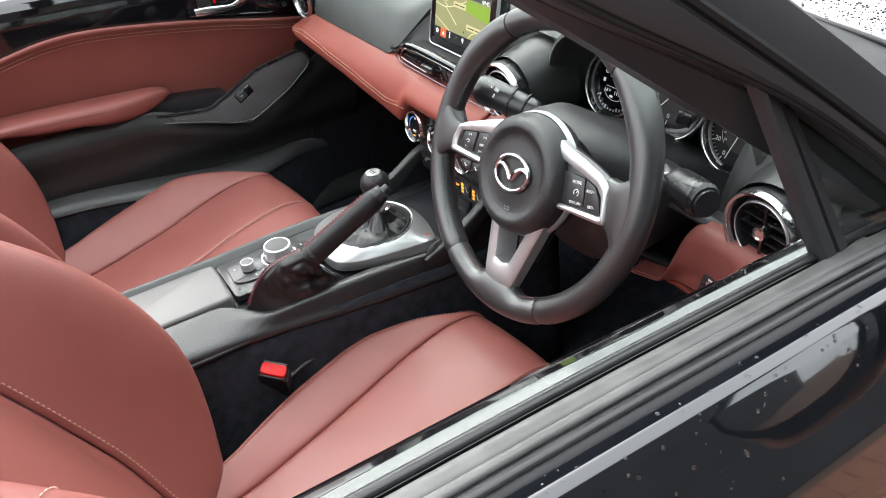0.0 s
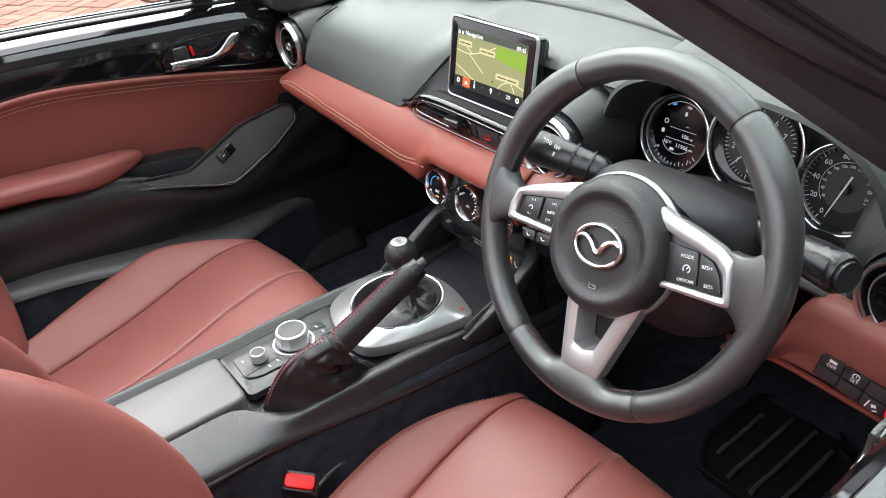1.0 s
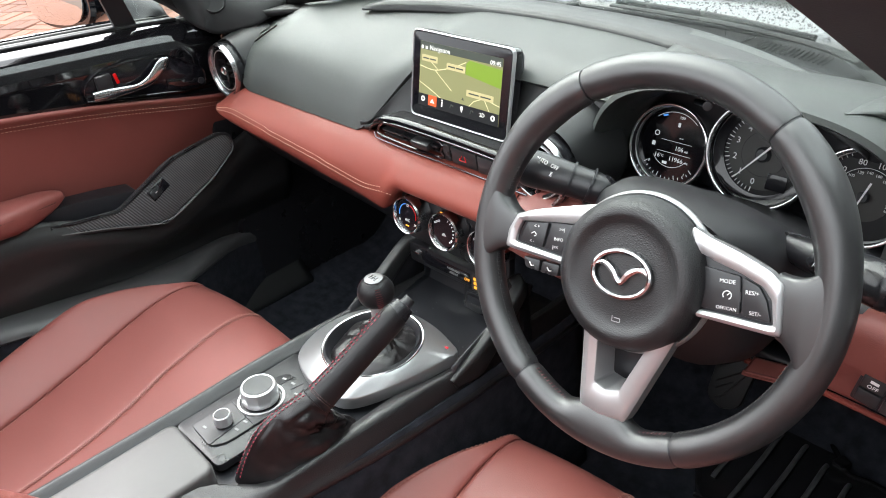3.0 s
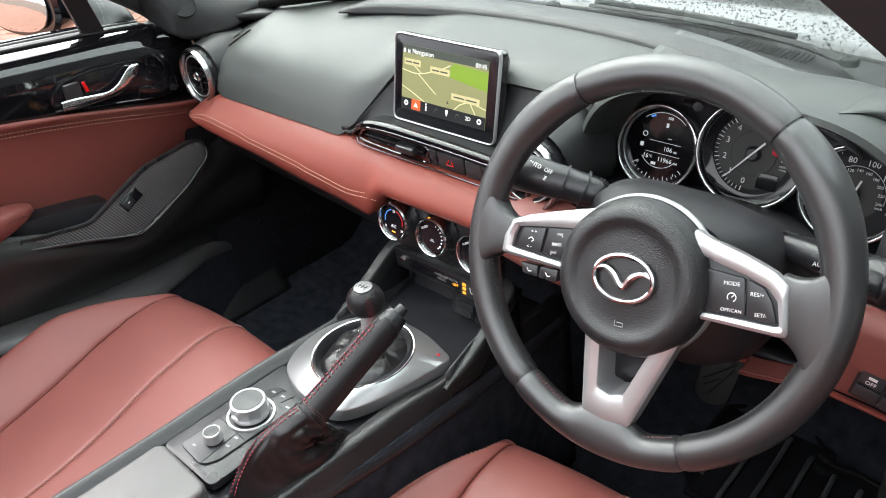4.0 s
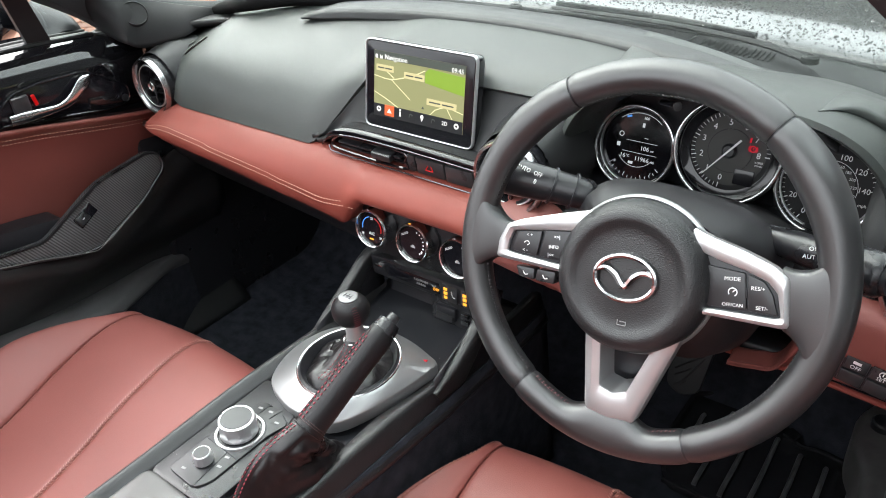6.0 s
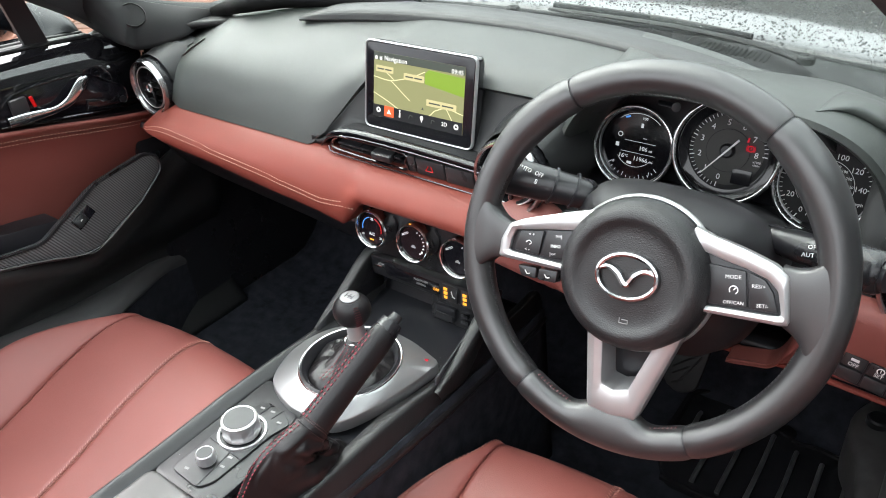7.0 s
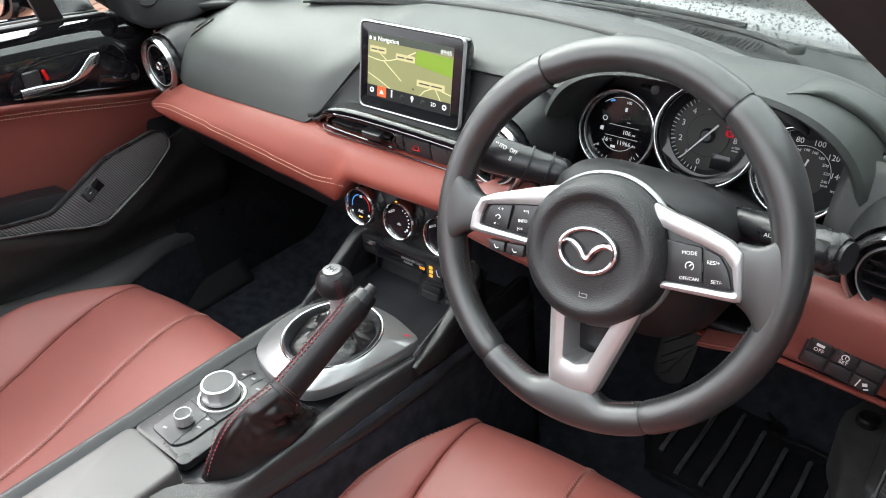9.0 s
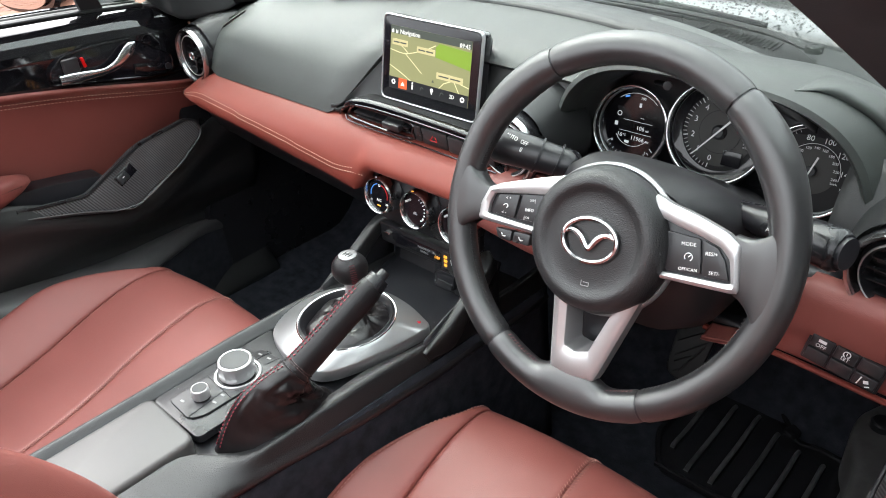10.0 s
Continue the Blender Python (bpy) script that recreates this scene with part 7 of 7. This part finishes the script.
def cowl():
    def f(u, v):
        x = -0.72 + 1.44 * u
        y = 0.300 - 0.55 * x * x + (0.17 + 0.33 * x * x) * v
        return Vector((x, y, 0.822 - 0.012 * v - 0.06 * abs(x) ** 3 + 0.003 * math.sin(v * 9)))
    c = solo("cowl", sheet(f, 48, 24), FOG, "dark plastic scuttle panel under the windscreen", "scuttle panel", kind="structure", solid=0.01)
    # joint between the panel's halves, and the moulded grille beside it
    part("panel_joint", tube([f(0.643, v) + Vector((0, 0, 0.0012)) for v in (0.05, 0.35, 0.65, 0.95)], 0.0011, 6, 12), LENS_BLACK, c)
    for k in range(16):
        u = 0.655 + 0.0046 * k
        part("grille_rib", tube([f(u, 0.52) + Vector((0, 0, 0.001)), f(u, 0.68) + Vector((0, 0, 0.001))], 0.0012, 5, 4), FOG, c)


cowl()


def wiper(points, boss, label):
    w = thing("wiper", label=label, category="wiper", group="wipers")
    part("arm", tube(points, lambda t: 0.0085 - 0.003 * t, 10, 40, squash=0.45, side=(0, 0, 1)), FOG, w)
    part("blade", tube([(p[0], p[1] + 0.016, p[2] + 0.003) for p in points[1:]], 0.0045, 8, 30), GUSSET, w)
    part("pivot_cap", lathe([(0.011, -0.004), (0.011, 0.004), (0.009, 0.006), (0.004, 0.006), (0.0035, 0.0048), (0.0, 0.0048)], 24, pose(*boss)), FOG, w, "round pivot cap")


wiper([(0.372, 0.352, 0.820), (0.29, 0.384, 0.824), (0.15, 0.408, 0.826), (-0.03, 0.414, 0.826)], (0.372, 0.352, 0.821), "black wiper arm parked at the foot of the windscreen")
wiper([(-0.080, 0.385, 0.826), (-0.25, 0.350, 0.826), (-0.45, 0.270, 0.820)], (-0.080, 0.385, 0.826), "black wiper arm parked at the foot of the windscreen")


def bonnet_point(u, v):
    x = -0.76 + 1.52 * u
    y = 0.428 - 0.20 * x * x + 1.40 * v
    roll = -0.005 * (1 - smooth01(0.0, 0.012, v)) ** 2
    z = 0.819 + roll - 0.045 * (abs(x) / 0.76) ** 3 - 0.01 * v - 0.16 * v * v + 0.008 * math.exp(-((abs(x) - 0.52) / 0.12) ** 2)
    return Vector((x, y, z))


bonnet = solo("bonnet", sheet(bonnet_point, 60, 60), PAINT, "wet gloss black bonnet beaded with rain", "bonnet", kind="structure", solid=0.002)


def beads(fn, count, seed, sizes, uv, name, parent, material):
    rnd = random.Random(seed)
    bm = bmesh.new()
    for i in range(count):
        u, v = rnd.uniform(*uv[0]), rnd.uniform(*uv[1])
        p, a, b = fn(u, v), fn(u + 0.003, v), fn(u, v + 0.003)
        n = (a - p).cross(b - p).normalized()
        if n.z < 0:
            n = -n
        r = rnd.choice(sizes) * rnd.uniform(0.7, 1.2)
        rot = n.to_track_quat("Z", "Y").to_matrix().to_4x4()
        bmesh.ops.create_icosphere(bm, subdivisions=1, radius=r, matrix=Matrix.Translation(p + n * 0.0004) @ rot @ pose(0, 0, 0, 0, 0, rnd.uniform(0, 90)) @ Matrix.Diagonal((1, rnd.uniform(0.7, 1.5), 0.45, 1)))
    part(name, bm, material, parent, kind="stuff")


part("bonnet_seal", tube([(x, 0.4265 - 0.20 * x * x, 0.8135 - 0.045 * (abs(x) / 0.76) ** 3 + 0.008 * math.exp(-((abs(x) - 0.52) / 0.12) ** 2)) for x in [-0.74 + 1.48 * k / 30 for k in range(31)]], 0.0045, 10, 120), GUSSET, bonnet, "black rubber strip along the bonnet's edge")
beads(bonnet_point, 4200, 5, (0.0008, 0.0011, 0.0014, 0.0020), ((0.36, 0.98), (0.0, 0.24)), "rain_beads", bonnet, BEAD)
beads(screen_glass, 420, 6, (0.0006, 0.0008, 0.0011, 0.0015), ((0.45, 0.97), (0.02, 0.35)), "rain_beads", ws, WATER)


def wing(side):
    def f(u, v):
        y = 0.03 + 1.7 * u
        prof = [(0.735, 0.768), (0.765, 0.762), (0.80, 0.745), (0.832, 0.715), (0.845, 0.65), (0.85, 0.5), (0.85, 0.25)]
        k = v * (len(prof) - 1)
        i = min(int(k), len(prof) - 2)
        w = k - i
        return Vector((prof[i][0] * (1 - w) + prof[i + 1][0] * w, y, prof[i][1] * (1 - w) + prof[i + 1][1] * w - 0.05 * u * u))
    bm = sheet(f, 20, 24)
    solo("front_wing", mirrored(bm) if side < 0 else bm, PAINT, "gloss black front wing", "wing", kind="structure", solid=0.006)


wing(1)
wing(-1)


# ---------------------------------------------------------------- driver's footwell
mat_thing = thing("rubber_mat", label="black ribbed rubber mat in the driver's footwell", category="floor mat")
MATZ = 0.170
outline = round_poly([(0.318, 0.183), (0.640, 0.183), (0.640, 0.352), (0.590, 0.366), (0.500, 0.378), (0.470, 0.368), (0.448, 0.394), (0.425, 0.420), (0.335, 0.430), (0.285, 0.400), (0.282, 0.250)], 0.016, 4)
part("mat_sheet", prism(outline, MATZ - 0.012, MATZ, 0.003), MATRUB, mat_thing)
part("mat_edge", tube([(x, y, MATZ + 0.004) for x, y in outline], 0.0045, 8, 160, closed=True), MATRUB, mat_thing)
part("heel_tab", prism(round_poly([(0.440, 0.374), (0.462, 0.366), (0.470, 0.388), (0.450, 0.400)], 0.006, 4), MATZ, MATZ + 0.014, 0.004), MATRUB, mat_thing)
for k in range(8):
    x = 0.316 + 0.0405 * k
    y0, y1 = (0.234, 0.202, 0.202, 0.200, 0.200, 0.200, 0.200, 0.200)[k], (0.360, 0.390, 0.391, 0.371, 0.354, 0.348, 0.341, 0.336)[k]
    part("rib", tube([(x, y0, MATZ + 0.001), (x, y0 + 0.01, MATZ + 0.004), (x + 0.001, (y0 + y1) / 2, MATZ + 0.004), (x, y1 - 0.008, MATZ + 0.004), (x, y1, MATZ + 0.001)], 0.0040, 8, 16), MAT_RIB, mat_thing, "raised rib, scuffs and highlight put into its paler grey")


def pedal(x, y, z, w, h, label):
    p = thing("pedal", pose(x, y, z, 55), label, "pedal")
    pad = round_poly([(-w / 2, h / 2), (w / 2, h / 2), (w * 0.42, -h * 0.38), (0, -h / 2), (-w * 0.42, -h * 0.38)], 0.012, 4)
    part("pad", prism(pad, 0, 0.012, 0.003), GUSSET, p, "black rubber pedal pad")
    for x0, y0, x1, y1 in ((-0.36, 0.10, 0.22, 0.38), (-0.30, -0.12, 0.34, 0.22), (0.34, 0.16, -0.08, -0.34), (-0.26, -0.22, 0.10, -0.04), (-0.20, -0.36, 0.04, -0.26)):
        part("rib", tube([(x0 * w, y0 * h, 0.012), (x1 * w, y1 * h, 0.012)], 0.0018, 6, 4), GUSSET, p)
    part("lever", tube([(0, 0, -0.002), (0, 0.04, -0.03), (0, 0.17, -0.06)], 0.008, 8), GUSSET, p)


pedal(0.297, 0.300, 0.322, 0.064, 0.105, "black rubber brake pedal")
rest = thing("kick_panel", label="moulded black plastic kick panel and sill trim", category="kick panel")
# Paler than black trim: the light missing in this corner put into colour.
part("moulding", prism(round_poly([(0.575, 0.20), (0.66, 0.16), (0.66, 0.46), (0.56, 0.46), (0.535, 0.40), (0.540, 0.34), (0.565, 0.29)], 0.02, 5), 0.165, 0.262, 0.016, None, 4), SEAL, rest, "moulded black foot rest")
part("step", prism(round_poly([(0.600, 0.22), (0.66, 0.19), (0.66, 0.40), (0.600, 0.40)], 0.012, 4), 0.255, 0.300, 0.010, None, 3), SEAL, rest)
part("boss", lathe([(0.017, -0.004), (0.017, 0.010), (0.014, 0.013), (0.006, 0.009), (0, 0.009)], 28, pose(0.572, 0.385, 0.262)), DARKPLASTIC, rest, "round fastener cap")
sill = thing("sill_trim", label="black plastic door sill trim", category="sill trim")
rings = []
for i in range(40):
    y = -1.0 + 1.09 * i / 39
    end = math.sqrt(max(0.0, 1 - max(0.0, (i - 35) / 4) ** 2))
    pts = [(0.668, 0.16), (0.664, 0.345), (0.655, 0.352), (0.632, 0.343), (0.612, 0.330), (0.602, 0.312), (0.596, 0.270), (0.588, 0.235), (0.572, 0.222), (0.566, 0.16)]
    rings.append([Vector((0.668 - (0.668 - a) * (0.35 + 0.65 * end), y, 0.16 + (b - 0.16) * (0.55 + 0.45 * end) + (0.07 * smooth01(-0.12, -0.60, y) if b > 0.3 else 0.0))) for a, b in pts])
part("strip", loft(rings), SILLTRIM, sill, sharp=50)
# passenger's side: a flat satin top that runs out to a point, carpet below it
tops, walls = [], []
for i in range(40):
    y = -1.0 + 1.10 * i / 39
    end = 1 - 0.92 * smooth01(29, 39, i)
    rise = 0.07 * smooth01(-0.12, -0.60, y) - 0.022 * smooth01(-0.02, 0.10, y)
    tops.append([Vector((-(0.690 - (0.690 - a) * end), y, b + rise)) for a, b in ((0.698, 0.335), (0.697, 0.352), (0.686, 0.359), (0.650, 0.361), (0.622, 0.356), (0.609, 0.346), (0.606, 0.338), (0.612, 0.332))])
    walls.append([Vector((-(0.690 - (0.690 - a) * end), y, b + rise * (b > 0.3))) for a, b in ((0.694, 0.334), (0.612, 0.334), (0.606, 0.27), (0.598, 0.16), (0.694, 0.16))])
part("strip", loft(tops), SILLTRIM, sill, sharp=50)
part("sill_carpet", loft(walls), CARPET, sill, "black carpet down the sill", sharp=50)

# driver's switches in the knee panel
swp = thing("switch_cluster", label="black panel of small switches in the lower dash", category="switches")
SWM = pose(0.5560, 0.0290, 0.6200, 84, 9, 0) @ Matrix.Scale(0.78, 4)
part("bezel", prism(rect(0.098, 0.045, 0.004), -0.010, 0.004, 0.001, SWM), DARKPLASTIC, swp)
for i in range(3):
    for j in range(2):
        b = part("switch_key", rbox(0.029, 0.0185, 0.008, 0.002, SWM @ pose(-0.031 + 0.031 * i, 0.0105 - 0.021 * j, 0.004)), BUTTON, swp)
        mm = SWM @ pose(-0.031 + 0.031 * i, 0.0105 - 0.021 * j, 0.0084)
        if (i, j) == (0, 0):
            words("OFF", 0.0075, mm @ pose(0, -0.004, 0), INK, b)
            part("car_icon", rbox(0.010, 0.004, 0.0004, 0, mm @ pose(0, 0.0035, 0)), INK, b)
        elif (i, j) == (1, 0):
            words("SET", 0.0070, mm @ pose(0, -0.0045, 0), INK, b)
            part("tyre_icon", tube([mm @ Vector((0.0042 * math.cos(radians(a)), 0.003 + 0.0042 * math.sin(radians(a)), 0)) for a in range(-60, 241, 30)], 0.0006, 5, 24), INK, b)
            part("tyre_icon", rbox(0.0010, 0.0045, 0.0004, 0, mm @ pose(0, 0.0035, 0)), INK, b)
        elif (i, j) == (2, 1):
            part("lane_icon", tube([mm @ Vector((-0.007, -0.006, 0)), mm @ Vector((-0.005, 0.006, 0))], 0.0007, 5, 4), INK, b)
            part("lane_icon", rbox(0.006, 0.0045, 0.0004, 0, mm @ pose(0.002, 0.001, 0, 0, 0, 25)), INK, b)
            part("lane_icon", tube([mm @ Vector((0.003, -0.006, 0)), mm @ Vector((0.008, -0.003, 0))], 0.0007, 5, 4), INK, b)


# ---------------------------------------------------------------- ground
def ground():
    bm = bmesh.new()
    bmesh.ops.create_grid(bm, x_segments=8, y_segments=8, size=300)
    solo("ground", bm, MORTAR, "sandy ground under clay pavers reaching to the horizon", "ground", kind="structure", m=pose(0, 0, -0.03))
    pave = thing("pavement", label="orange clay block paving in a basket weave", category="paving", kind="structure")
    one = rbox(0.204, 0.099, 0.05, 0.006, None, 1)
    me = bpy.data.meshes.new("paver")
    one.to_mesh(me)
    one.free()
    me.materials.append(PAVER)
    rnd = random.Random(8)
    # 45 degree block bond; single pavers where the passenger's window looks down on them
    far = bmesh.new()
    step = 0.2085
    turn = pose(0, 0, 0, 0, 0, 32)
    count = 0
    for i in range(-34, 35):
        for j in range(-34, 35):
            for k in range(2):
                if (i + j) % 2 == 0:
                    p = Vector((i * step, j * step + (k - 0.5) * step / 2, 0))
                    ang = 0
                else:
                    p = Vector((i * step + (k - 0.5) * step / 2, j * step, 0))
                    ang = 90
                w = turn @ p + Vector((-4.6, 1.0, -0.025))
                w.z += rnd.uniform(-0.003, 0.003)
                mm = Matrix.Translation(w) @ turn @ pose(0, 0, 0, rnd.uniform(-0.8, 0.8), rnd.uniform(-0.8, 0.8), ang + rnd.uniform(-0.8, 0.8))
                near = -5.6 < w.x < -3.6 and -0.5 < w.y < 2.3 and count < 298
                if near:
                    ob = new("paver", me)
                    ob.parent = pave
                    ob.matrix_basis = mm
                    count += 1
                else:
                    q = [Vector((sx * 0.102, sy * 0.0495, z)) for z in (-0.025, 0.025) for sx, sy in ((-1, -1), (1, -1), (1, 1), (-1, 1))]
                    vs = [far.verts.new(mm @ v) for v in q]
                    for f in ((4, 5, 6, 7), (0, 1, 5, 4), (1, 2, 6, 5), (2, 3, 7, 6), (3, 0, 4, 7)):
                        far.faces.new([vs[h] for h in f])
    part("pavers", far, PAVER, pave, kind="stuff", recalc=False)


ground()


# ---------------------------------------------------------------- unseen walls added round the car
# Added to block low side light and darken what gloss surfaces reflect.
bw = solo("wall_side_block", rbox(0.4, 40, 5.0, 0.02, pose(4.6, 1.0, 2.5)), mat("grey_render", (0.045, 0.045, 0.048), 0.85, grain=0.6, grain_size=0.01, vary=0.25, blotch=0.5, spec=0.2),
          "unseen dark grey wall added to block side light and darken reflections", "wall", kind="structure")

far_render = mat("far_render", (0.15, 0.15, 0.145), 0.85, grain=0.6, grain_size=0.01, vary=0.25, blotch=0.5, spec=0.2)
# Added to give the bonnet something darker than sky to reflect.
solo("wall_ahead", rbox(40, 0.4, 4.0, 0.02, pose(-2.0, 15.0, 2.0)), far_render, "unseen grey wall added to darken the bonnet's reflections", "wall", kind="structure")
